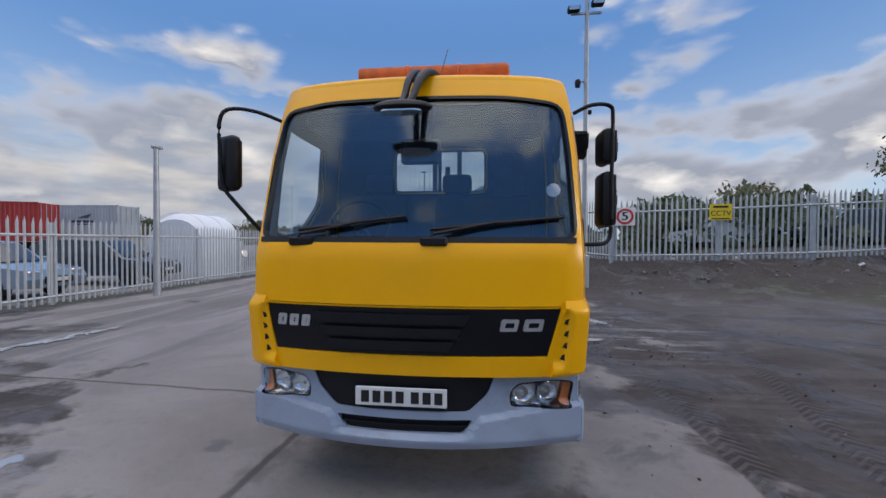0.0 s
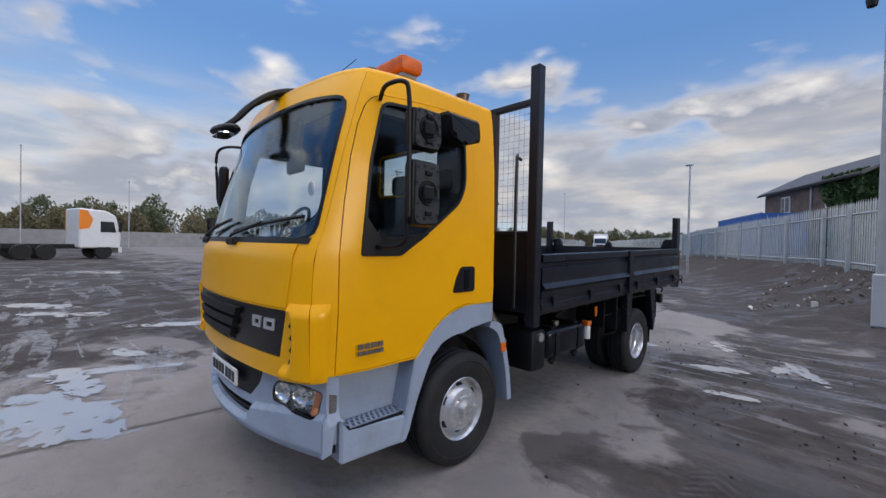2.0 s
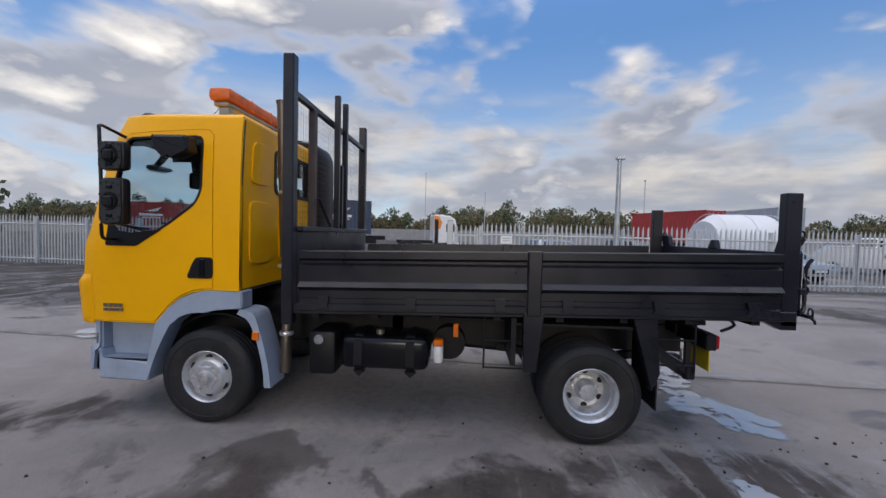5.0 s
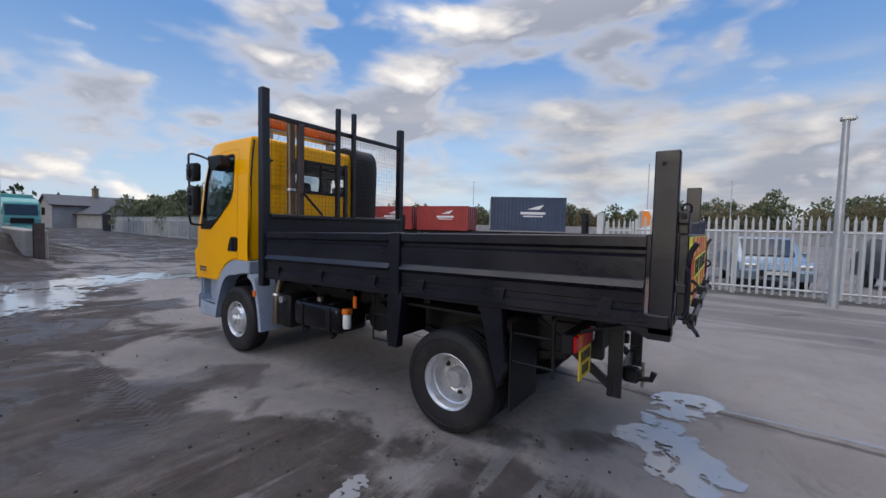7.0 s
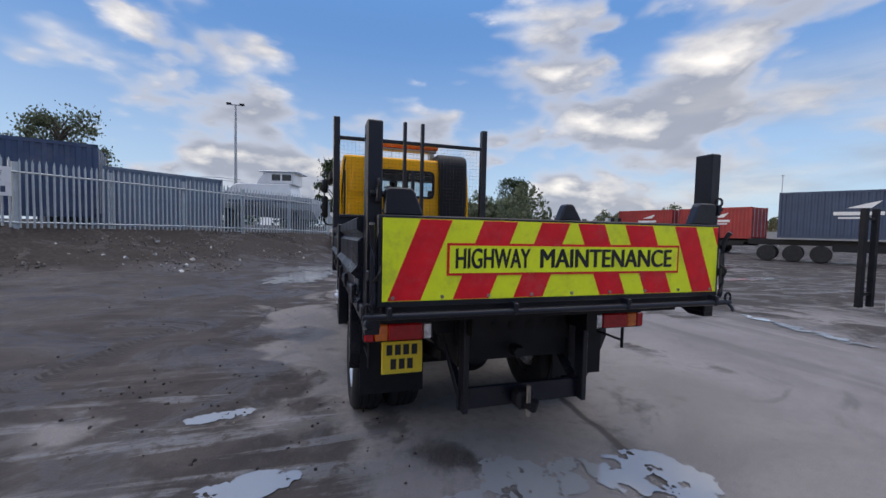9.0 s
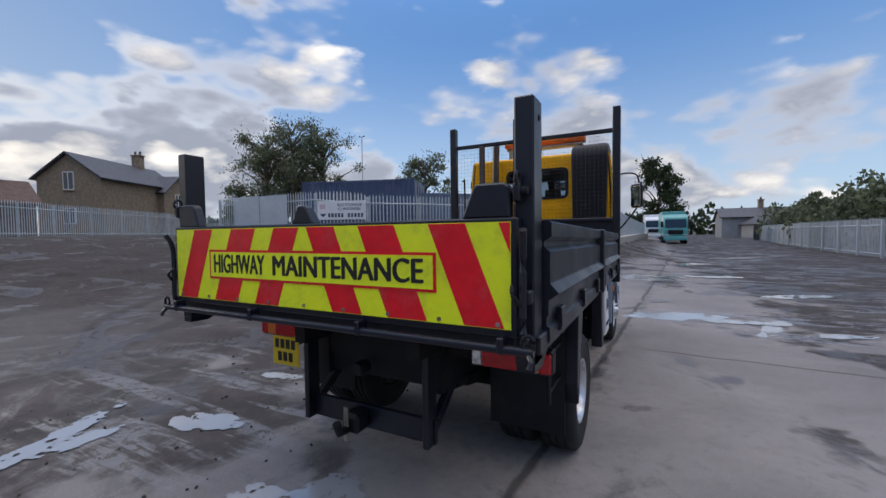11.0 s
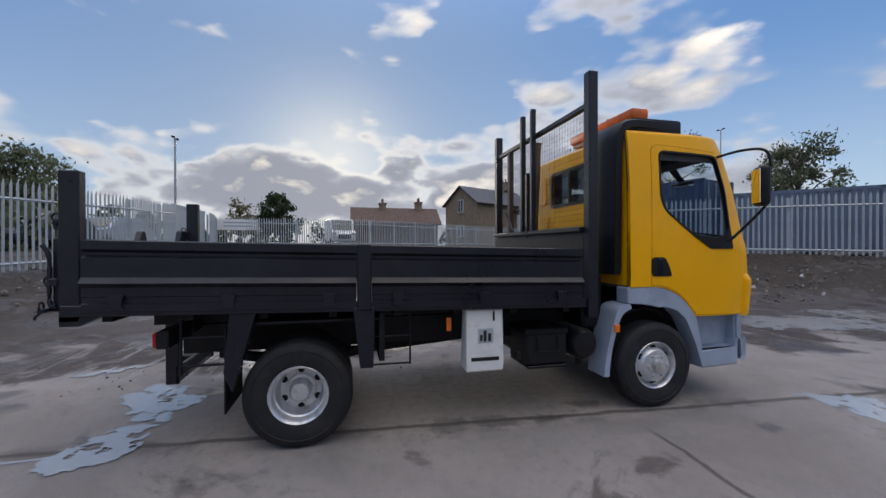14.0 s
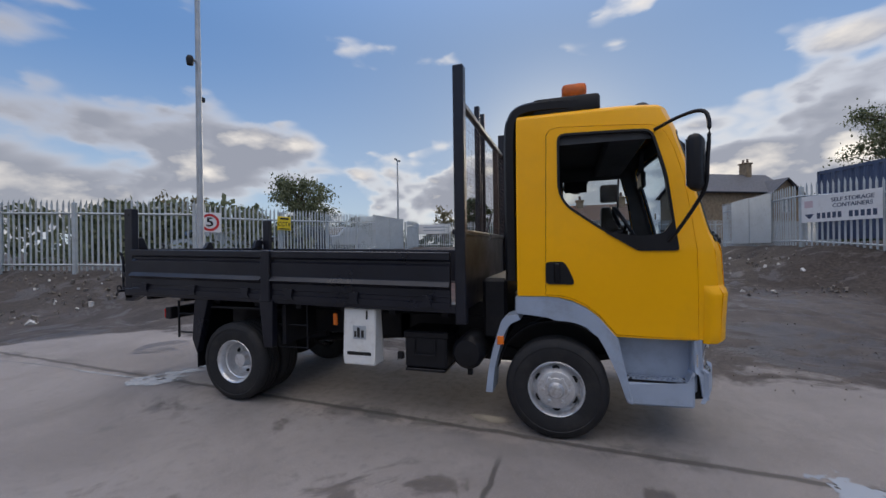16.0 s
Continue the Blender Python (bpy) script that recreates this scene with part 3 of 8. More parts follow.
    # wetness drives gloss
    wet = ss(m("ADD", m("MULTIPLY", fbm(0.7, 9, 0.66, 0.9), 0.8), m("MULTIPLY", mud, 0.07)), 0.46, 0.56)
    wet = m("MULTIPLY", wet, m("SUBTRACT", 1.0, m("MULTIPLY", bank, 0.85)))
    wet = m("MAXIMUM", m("MULTIPLY", wet, m("ADD", 0.36, m("MULTIPLY", mud, 0.16))), m("MULTIPLY", stain, 0.45))
    rough = m("SUBTRACT", 0.92, wet)
    rough = m("ADD", m("MULTIPLY", rough, m("SUBTRACT", 1.0, film)), m("MULTIPLY", film, 0.28))
    nt.links.new(rough, bs.inputs["Roughness"])
    bp = nt.nodes.new("ShaderNodeBump")
    bp.inputs["Strength"].default_value, bp.inputs["Distance"].default_value = 0.55, 0.02
    hgt = m("ADD", m("MULTIPLY", n3, m("ADD", 0.25, m("ADD", mud, bank))), m("ADD", m("MULTIPLY", n4, 0.25), m("MULTIPLY", joint, -0.8)))
    hgt = m("ADD", m("MULTIPLY", hgt, m("SUBTRACT", 1.0, m("MULTIPLY", film, 0.93))), m("MULTIPLY", tracks, m("MULTIPLY", east, 1.2)))
    hgt = m("ADD", hgt, m("SUBTRACT", m("MULTIPLY", tread, 0.7), m("MULTIPLY", prints, 0.6)))
    hgt = m("SUBTRACT", hgt, m("MULTIPLY", ruts, 1.1))
    nt.links.new(hgt, bp.inputs["Height"])
    nt.links.new(bp.outputs[0], bs.inputs["Normal"])
    return mt


ground_material = ground_mat()

# ---- mesh helpers ----
def finish(name, bm, material, parent=None, label="", smooth=False):
    me = bpy.data.meshes.new(name)
    bmesh.ops.recalc_face_normals(bm, faces=bm.faces)
    bm.to_mesh(me)
    bm.free()
    me.materials.append(material)
    if smooth:
        me.shade_smooth()
        me.set_sharp_from_angle(angle=radians(38))
    ob = new(name, me)
    if parent:
        ob.parent = parent
    if label:
        tagged(ob, label)
    return ob


def part(name, bm, material, parent, label="", smooth=False):
    return finish(name, bm, material, parent, label, smooth)


def thing(name, label, category, group="", kind="", at=(0, 0, 0), turn=0.0):
    ob = new(name)
    ob.matrix_basis = pose(*at, 0, 0, turn)
    ob.empty_display_size = 0.2
    return tagged(ob, label, category, group, kind)


def box(x0, x1, y0, y1, z0, z1, bevel=0.0, bm=None, m=None, seg=1):
    bm = bm or bmesh.new()
    x0, x1, y0, y1, z0, z1 = min(x0, x1), max(x0, x1), min(y0, y1), max(y0, y1), min(z0, z1), max(z0, z1)
    vs = [bm.verts.new((x, y, z)) for x in (x0, x1) for y in (y0, y1) for z in (z0, z1)]
    fs = [bm.faces.new([vs[i] for i in f]) for f in ((0, 1, 3, 2), (4, 6, 7, 5), (0, 4, 5, 1), (2, 3, 7, 6), (0, 2, 6, 4), (1, 5, 7, 3))]
    if bevel:
        es = list({e for f in fs for e in f.edges})
        got = bmesh.ops.bevel(bm, geom=es, offset=bevel, segments=seg, affect="EDGES", profile=0.5)
        vs = list({v for f in got["faces"] for v in f.verts} | {v for v in vs if v.is_valid})
    if m is not None:
        bmesh.ops.transform(bm, matrix=m, verts=[v for v in vs if v.is_valid])
    return bm


def prism(poly, axis, a, b, bm=None, bevel=0.0):
    """A polygon drawn in the two axes other than axis, drawn out along it from a to b."""
    bm = bm or bmesh.new()

    def at(p, t):
        return {"x": (t, p[0], p[1]), "y": (p[0], t, p[1]), "z": (p[0], p[1], t)}[axis]
    lo, hi = [bm.verts.new(at(p, a)) for p in poly], [bm.verts.new(at(p, b)) for p in poly]
    n = len(poly)
    bm.faces.new(lo)
    bm.faces.new(hi[::-1])
    for i in range(n):
        bm.faces.new((lo[i], hi[i], hi[(i + 1) % n], lo[(i + 1) % n]))
    if bevel:
        bmesh.ops.bevel(bm, geom=list(bm.edges), offset=bevel, segments=1, affect="EDGES")
    return bm


def lathe(profile, seg=40, axis="x", at=(0, 0, 0), bm=None, close=True):
    """profile: (radius, along) pairs turned about the axis."""
    bm = bm or bmesh.new()
    rings = []
    for r, t in profile:
        ring = []
        for k in range(seg):
            a = 2 * math.pi * k / seg
            c, s = r * math.cos(a), r * math.sin(a)
            p = {"x": (t, c, s), "y": (c, t, s), "z": (c, s, t)}[axis]
            ring.append(bm.verts.new((p[0] + at[0], p[1] + at[1], p[2] + at[2])))
        rings.append(ring)
    for i in range(len(rings) - 1):
        for k in range(seg):
            bm.faces.new((rings[i][k], rings[i][(k + 1) % seg], rings[i + 1][(k + 1) % seg], rings[i + 1][k]))
    if close:
        bm.faces.new(rings[0])
        bm.faces.new(rings[-1][::-1])
    return bm


def tube(points, r, seg=10, bm=None, rs=None):
    """A round bar along a line of points."""
    bm = bm or bmesh.new()
    pts = [Vector(p) for p in points]
    rings = []
    up = Vector((0, 0, 1))
    for i, p in enumerate(pts):
        d = (pts[min(i + 1, len(pts) - 1)] - pts[max(i - 1, 0)]).normalized()
        side = d.cross(up)
        if side.length < 0.05:
            side = d.cross(Vector((1, 0, 0)))
        side.normalize()
        oth = side.cross(d)
        rr = rs[i] if rs else r
        rings.append([bm.verts.new(p + rr * (math.cos(2 * math.pi * k / seg) * side + math.sin(2 * math.pi * k / seg) * oth)) for k in range(seg)])
    for i in range(len(rings) - 1):
        for k in range(seg):
            bm.faces.new((rings[i][k], rings[i][(k + 1) % seg], rings[i + 1][(k + 1) % seg], rings[i + 1][k]))
    bm.faces.new(rings[0])
    bm.faces.new(rings[-1][::-1])
    return bm


def curve_pts(pts, n=6):
    """A smooth line through the points."""
    out = []
    P = [Vector(p) for p in pts]
    for i in range(len(P) - 1):
        p0, p1, p2, p3 = P[max(i - 1, 0)], P[i], P[i + 1], P[min(i + 2, len(P) - 1)]
        for k in range(n):
            t = k / n
            out.append(0.5 * (2 * p1 + (p2 - p0) * t + (2 * p0 - 5 * p1 + 4 * p2 - p3) * t * t + (3 * p1 - p0 - 3 * p2 + p3) * t ** 3))
    out.append(P[-1])
    return out


def letters(name, text, size, m, material, parent=None, depth=0.002, stretch=1.0, width=0.0, bold=0.0):
    cu = bpy.data.curves.new(name, "FONT")
    cu.body, cu.size, cu.extrude, cu.offset = text, size, depth, 0.0
    cu.align_x, cu.align_y = "CENTER", "CENTER"
    tmp = new(name + "_curve", cu)
    me = bpy.data.meshes.new_from_object(tmp.evaluated_get(bpy.context.evaluated_depsgraph_get()))
    bpy.data.objects.remove(tmp)
    if width:
        xs = [v.co.x for v in me.vertices]
        stretch = width / (max(xs) - min(xs))
    if bold:   # heavier strokes: the same outline laid three times, a little apart
        vs = [v.co.copy() for v in me.vertices]
        fs = [list(f.vertices) for f in me.polygons]
        n, k = len(vs), size * bold
        allv = [v + Vector(o) for o in ((0, 0, 0), (k, 0.3 * k, 2e-4), (-k, -0.3 * k, 4e-4)) for v in vs]
        me = bpy.data.meshes.new(name)
        me.from_pydata(allv, [], [[i + n * j for i in f] for j in range(3) for f in fs])
    me.transform(m @ Matrix.Diagonal((stretch, 1, 1, 1)))
    me.name = name
    me.materials.append(material)
    ob = new(name, me)
    if parent:
        ob.parent = parent
    return ob


# ---- ground ----
NORTH = [(-44, 100, 0.55), (-28.2, 74.2, 0.62), (-18.4, 58, 0.62), (-11, 48.5, 0.7), (-5.6, 37.5, 1.05), (-1.6, 28.6, 1.05), (2.2, 20.4, 1.07), (3.5, 16.2, 1.0), (4.6, 13.1, 0.96), (7.5, 12.5, 1.04), (10, 12.25, 1.14), (13, 12.6, 1.3), (17, 13.5, 1.5), (26.5, 14.2, 1.65)]
SOUTH = [(19, -4.6, 1.5), (11.5, -4.6, 1.42), (6.6, -9.3, 1.2), (1.2, -14.2, 1.06), (0.75, -15.2, 1.0), (0.6, -30, 0.9), (0.4, -60, 0.6)]


def smoothstep(x, a, b):
    t = np.clip((x - a) / (b - a), 0, 1)
    return t * t * (3 - 2 * t)


def bank(x, y, line, reach):
    """Height of an earth bank that falls away from a line on its yard side."""
    best = np.full(x.shape, 1e9)
    h = np.zeros(x.shape)
    for (ax, ay, az), (bx, by, bz) in zip(line, line[1:]):
        dx, dy = bx - ax, by - ay
        t = np.clip(((x - ax) * dx + (y - ay) * dy) / (dx * dx + dy * dy), 0, 1)
        d = np.hypot(x - ax - t * dx, y - ay - t * dy)
        side = dx * (y - ay) - dy * (x - ax)
        near = d < best
        best = np.where(near, d, best)
        fall = np.where(side > 0, 1.0, np.clip(1 - d / reach, 0, 1) ** 1.5)
        h = np.where(near, (az + t * (bz - az)) * fall, h)
    return h


def ground_height(x, y):
    x, y = np.asarray(x, float), np.asarray(y, float)
    north = bank(x, y, NORTH, 3.6)
    south = bank(x, y, SOUTH, 4.2)
    south = np.where((y > -5) & (x > 11), np.minimum(south, 1.42), south)
    east = 1.6 * smoothstep(x, 3.5, 25.0)
    return np.maximum(np.maximum(north, south), east)


def axis_steps(lo, hi, step, far):
    mid = list(np.arange(lo, hi + step / 2, step))
    out, s, a = [], step, hi
    while a < far:
        s *= 1.22
        a += s
        out.append(a)
    low, s, a = [], step, lo
    while a > -far:
        s *= 1.22
        a -= s
        low.append(a)
    return np.array(low[::-1] + mid + out)


def build_ground():
    xs, ys = axis_steps(-13, 20, 0.16, 2600), axis_steps(-18, 24, 0.16, 2600)
    gx, gy = np.meshgrid(xs, ys, indexing="ij")
    gz = ground_height(gx, gy)
    rough = np.clip(gz / 0.5, 0, 1) * np.exp(-((gx / 26) ** 2)) + 0.12 * smoothstep(gx, 1.6, 3.5) * (np.abs(gx) < 30)
    bumps = np.array([noise.fractal((x * 0.9, y * 0.9, 0.3), 1.0, 2.1, 4) if r > 0.01 else 0.0 for x, y, r in zip(gx.ravel(), gy.ravel(), rough.ravel())]).reshape(gx.shape)
    gz = gz + bumps * rough * 0.13
    nx, ny = gx.shape
    verts = np.stack([gx.ravel(), gy.ravel(), gz.ravel()], 1)
    idx = np.arange(nx * ny).reshape(nx, ny)
    faces = np.stack([idx[:-1, :-1].ravel(), idx[1:, :-1].ravel(), idx[1:, 1:].ravel(), idx[:-1, 1:].ravel()], 1)
    me = bpy.data.meshes.new("ground")
    me.from_pydata(verts.tolist(), [], faces.tolist())
    me.shade_smooth()
    me.materials.append(ground_material)
    return tagged(new("ground", me), "stained concrete yard with dark mud and earth banks", "ground", kind="structure")


build_ground()


def puddle(x, y, rx, ry, turn, seed, cell=0.035):
    """A shallow pool: the part of a hollow, roughened by noise, that lies under water."""
    bm = bmesh.new()
    near = abs(x) < 4 and abs(y) < 10
    cell = max(0.018 if near else cell, max(rx, ry) / 60)
    nx, ny = int(rx * 1.8 / cell), int(ry * 1.8 / cell)
    cr, sr = math.cos(radians(turn)), math.sin(radians(turn))

    def depth(i, j):
        u, v = i * cell, j * cell
        d = 0.62 - 0.62 * ((u / rx) ** 2 + (v / ry) ** 2)
        wx, wy = u * cr - v * sr, u * sr + v * cr
        if not near:
            wx, wy = wx / max(1.0, max(rx, ry)), wy / max(1.0, max(rx, ry))
        # clods and ridges that stand out of the shallow water
        d -= 1.0 * max(0.0, noise.fractal((wx * 7.0 + seed, wy * 7.0, seed * 1.7), 0.35, 2.1, 5) - 0.03)
        return d + 0.55 * noise.fractal((wx * 3.0 + seed * 7.3, wy * 3.0, seed * 2.9), 0.6, 2.2, 5)

    f = {(i, j): depth(i, j) for i in range(-nx, nx + 1) for j in range(-ny, ny + 1)}
    made = {}

    def vert(key, u, v):
        if key not in made:
            made[key] = bm.verts.new((u * cell, v * cell, 0))
        return made[key]

    for i in range(-nx, nx):
        for j in range(-ny, ny):
            c = [(i, j), (i + 1, j), (i + 1, j + 1), (i, j + 1)]
            if all(f[k] <= 0 for k in c):
                continue
            poly = []
            for a, b in zip(c, c[1:] + c[:1]):
                if f[a] > 0:
                    poly.append(vert(a, *a))
                if (f[a] > 0) != (f[b] > 0):
                    t = f[a] / (f[a] - f[b])
                    key = (min(a, b), max(a, b))
                    poly.append(vert(key, a[0] + t * (b[0] - a[0]), a[1] + t * (b[1] - a[1])))
            if len(set(poly)) > 2:
                try:
                    bm.faces.new(poly)
                except ValueError:
                    pass
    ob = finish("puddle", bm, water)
    ob.matrix_basis = pose(x, y, float(ground_height(x, y)) + 0.003 + 0.0004 * seed, 0, 0, turn)
    for face in ob.data.polygons:
        if face.normal.z < 0:
            face.flip()
    return tagged(ob, "shallow glossy rain puddle tinted pale like the sky", "puddle", "puddles", "structure")


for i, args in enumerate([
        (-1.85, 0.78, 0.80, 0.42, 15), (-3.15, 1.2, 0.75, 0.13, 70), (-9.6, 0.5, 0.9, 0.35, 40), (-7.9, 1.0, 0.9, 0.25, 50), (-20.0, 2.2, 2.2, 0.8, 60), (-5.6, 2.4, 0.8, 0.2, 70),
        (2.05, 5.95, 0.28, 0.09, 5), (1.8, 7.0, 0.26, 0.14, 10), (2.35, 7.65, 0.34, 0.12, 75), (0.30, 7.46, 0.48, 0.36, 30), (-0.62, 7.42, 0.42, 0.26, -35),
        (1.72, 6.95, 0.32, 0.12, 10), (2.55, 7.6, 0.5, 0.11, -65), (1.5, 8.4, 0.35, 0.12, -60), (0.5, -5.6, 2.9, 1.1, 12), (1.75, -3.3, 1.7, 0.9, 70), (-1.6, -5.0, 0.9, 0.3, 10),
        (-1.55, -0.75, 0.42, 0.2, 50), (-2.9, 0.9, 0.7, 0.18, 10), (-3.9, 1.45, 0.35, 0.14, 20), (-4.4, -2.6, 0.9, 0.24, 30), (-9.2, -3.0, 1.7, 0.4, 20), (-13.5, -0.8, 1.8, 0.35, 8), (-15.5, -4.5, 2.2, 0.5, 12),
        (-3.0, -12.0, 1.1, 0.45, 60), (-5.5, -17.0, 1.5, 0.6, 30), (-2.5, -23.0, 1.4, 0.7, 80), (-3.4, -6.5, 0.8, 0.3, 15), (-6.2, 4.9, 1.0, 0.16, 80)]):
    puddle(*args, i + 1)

# rain water standing in a slab joint
joint_water = bmesh.new()
rows = []
for k in range(40):
    v = k / 39
    yy = 7.75 + 4.6 * v
    xx = -0.76 + 0.03 * math.sin(yy * 2.1) + 0.02 * v
    w = 0.020 + 0.016 * noise.noise((yy * 3.0, 0.4, 0.0)) - 0.008 * v
    rows.append((joint_water.verts.new((xx - w, yy, 0.0035)), joint_water.verts.new((xx + w, yy, 0.0035))))
for a, b in zip(rows, rows[1:]):
    joint_water.faces.new((a[0], a[1], b[1], b[0]))
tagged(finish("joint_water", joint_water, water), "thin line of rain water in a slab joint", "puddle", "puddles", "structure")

# ---- palisade fences ----
PALE = 0.16


def pale_mesh(h, material):
    bm = bmesh.new()
    w, d, t = 0.033, 0.018, 0.006
    line = [(-w, 0), (-w * 0.4, d), (w * 0.4, d), (w, 0), (w * 0.4, d + t), (-w * 0.4, d + t)]
    lo = [bm.verts.new((x, y, 0.04)) for x, y in line]
    hi = [bm.verts.new((x, y, h - 0.14)) for x, y in line]
    tip = bm.verts.new((0, d, h))
    for i in range(6):
        bm.faces.new((lo[i], lo[(i + 1) % 6], hi[(i + 1) % 6], hi[i]))
        bm.faces.new((hi[i], hi[(i + 1) % 6], tip))
    bm.faces.new((lo[0], lo[3], lo[2], lo[1]))
    me = bpy.data.meshes.new("pale")
    bm.to_mesh(me)
    bm.free()
    me.materials.append(material)
    return me


def fence(name, pts, h, material, label, single=True, follow=True, level=None):
    """Palisade fence along a line: posts, two rails and pointed pales."""
    top = thing(name, label, "fence", "palisade fences")
    me = pale_mesh(h, material)
    joined = []
    for (ax, ay), (bx, by) in zip(pts, pts[1:]):
        L = math.hypot(bx - ax, by - ay)
        ang = math.degrees(math.atan2(by - ay, bx - ax))

        def at(s):
            x, y = ax + (bx - ax) * s / L, ay + (by - ay) * s / L
            return x, y, float(ground_height(x, y)) if level is None else level
        bays = max(1, round(L / 2.75))
        for k in range(bays + 1):
            x, y, z = at(L * k / bays)
            p = part("post", box(-0.05, 0.05, 0.03, 0.13, z - 0.3, z + h - 0.12, 0.006), material, top)
            p.matrix_basis = pose(x, y, 0, 0, 0, ang)
            if k < bays:
                x1, y1, z1 = at(L * (k + 1) / bays)
                for f in (0.2, h - 0.42):
                    bm = bmesh.new()
                    tube([(x, y, z + f), (x1, y1, z1 + f)], 0.032, 4, bm)
                    part("rail", bm, material, top)
        for k in range(int(L / PALE)):
            x, y, z = at((k + 0.5) * PALE)
            lean = random.uniform(-0.5, 0.5)
            mm = pose(x, y, z + random.uniform(-0.015, 0.015), 0, 0, ang + 180) @ pose(0, 0, 0, 0, lean, 0)
            if single:
                ob = new("pale", me)
                ob.parent = top
                ob.matrix_basis = mm
            else:
                joined.append(mm)
    if joined:
        vs, fs = [], []
        src = [v.co.copy() for v in me.vertices]
        for mm in joined:
            o = len(vs)
            vs += [mm @ c for c in src]
            fs += [[i + o for i in f.vertices] for f in me.polygons]
        m2 = bpy.data.meshes.new("palisade_run")
        m2.from_pydata(vs, [], fs)
        m2.materials.append(material)
        tagged(new("palisade_run", m2), kind="stuff").parent = top
    return top


fence("palisade_fence", [(-9.77, 5.45), (-9.8, 15.2), (-10.6, 27.0)], 2.08, galv_light, "pale galvanised palisade fence before the parked cars")
fence("palisade_fence", [(-10.7, -5.45), (-11.6, -13.0), (-12.0, -30.0), (-13.5, -48.0), (-15.0, -60.5)], 2.08, galv_light, "long pale galvanised palisade fence beyond the gateway", single=False)
fence("palisade_fence", [(4.6, 13.0), (7.5, 12.4), (10.0, 12.15), (13.0, 12.5), (16.6, 13.4)], 2.02, galv, "galvanised palisade fence with warning signs on an earth bank")
fence("palisade_fence", [(4.6, 13.0), (3.5, 16.2), (2.2, 20.4), (-1.6, 28.6), (-5.6, 37.5), (-11.0, 48.5), (-18.4, 58.0), (-28.2, 74.2), (-44.0, 100.0)], 2.1, galv, "galvanised palisade fence receding along an earth bank", single=False)
fence("palisade_fence", [(19.0, -4.6), (12.15, -4.66), (9.95, -5.72), (6.6, -9.3), (0.9, -14.7)], 2.12, galv, "galvanised palisade fence on an earth bank before blue containers")
fence("palisade_fence", [(21.2, 13.4), (26.5, 14.6), (26.8, 4.0), (31.0, -2.0), (38.0, -14.0), (45.5, -23.0)], 2.05, galv, "galvanised palisade fence before the old houses", single=False)
fence("palisade_fence", [(0.8, -14.9), (0.4, -34.0), (-0.7, -56.0)], 2.1, galv, "galvanised palisade fence above a concrete block wall", single=False)
fence("palisade_fence", [(-10.6, 27.2), (-17.5, 42.0), (-36.0, 78.0)], 2.05, galv, "pale palisade fence along the road beyond the yard", single=False)

# ---- the tipper lorry: cab ----
lorry = thing("tipper_lorry", "yellow day-cab tipper lorry with black dropside body", "lorry")
ZK = [0.80, 1.20, 1.50, 1.62, 2.10, 2.45, 2.58]
WK = [1.025, 1.042, 1.040, 1.040, 1.030, 1.005, 0.985]
EK = [1.725, 1.70, 1.715, 1.765, 1.89, 2.00, 2.055]
TAPER, BOW = 0.067, 0.164   # how far the cab narrows to its front corners, and the front bulges
REAR, ROOF = 3.12, 2.565


def cab_w(z):
    return float(np.interp(z, ZK, WK))


def cab_e(z):
    return float(np.interp(z, ZK, EK))


def side_map(sign):
    def f(y, z, out):
        w, t = cab_w(z), min(max((y - cab_e(z)) / 0.5, 0), 1)
        x = w - TAPER * (1 - t) ** 3
        k = 0.6 * (1 - t) ** 4
        return (sign * (x + out * (1 - 0.3 * (1 - t) ** 4)), y - out * k, z)
    return f


def front_map(fx, z, out):
    xe = cab_w(z) - TAPER
    y = cab_e(z) - BOW + 0.11 * fx * fx + (BOW - 0.11) * abs(fx) ** 12
    k = abs(fx) ** 5
    return (fx * xe + out * 0.75 * k * (1 if fx > 0 else -1), y - out * (1 - 0.3 * k), z)


def rear_map(x, z, out):
    return (x, REAR + out, z)


def inside(p, poly):
    c, n = False, len(poly)
    for i in range(n):
        (x0, y0), (x1, y1) = poly[i], poly[(i + 1) % n]
        if (y0 > p[1]) != (y1 > p[1]) and p[0] < (x1 - x0) * (p[1] - y0) / (y1 - y0) + x0:
            c = not c
    return c


def rounded(poly, r, n=3):
    out, k = [], len(poly)
    for i in range(k):
        a, b, c = Vector(poly[i - 1]), Vector(poly[i]), Vector(poly[(i + 1) % k])
        u, v = (a - b), (c - b)
        q = min(r, u.length * 0.45, v.length * 0.45)
        p0, p1 = b + u.normalized() * q, b + v.normalized() * q
        for j in range(n + 1):
            t = j / n
            out.append(tuple((1 - t) ** 2 * p0 + 2 * t * (1 - t) * b + t * t * p1))
    return out


def grown(poly, d):
    """The outline moved outwards by d."""
    k, out = len(poly), []
    area = sum(poly[i][0] * poly[(i + 1) % k][1] - poly[(i + 1) % k][0] * poly[i][1] for i in range(k))
    s = 1 if area > 0 else -1
    for i in range(k):
        a, b, c = Vector(poly[i - 1]), Vector(poly[i]), Vector(poly[(i + 1) % k])
        n1, n2 = (b - a).normalized(), (c - b).normalized()
        nrm = Vector((n1.y + n2.y, -n1.x - n2.x))
        if nrm.length > 1e-6:
            nrm.normalize()
        out.append(tuple(b + nrm * d * s))
    return out


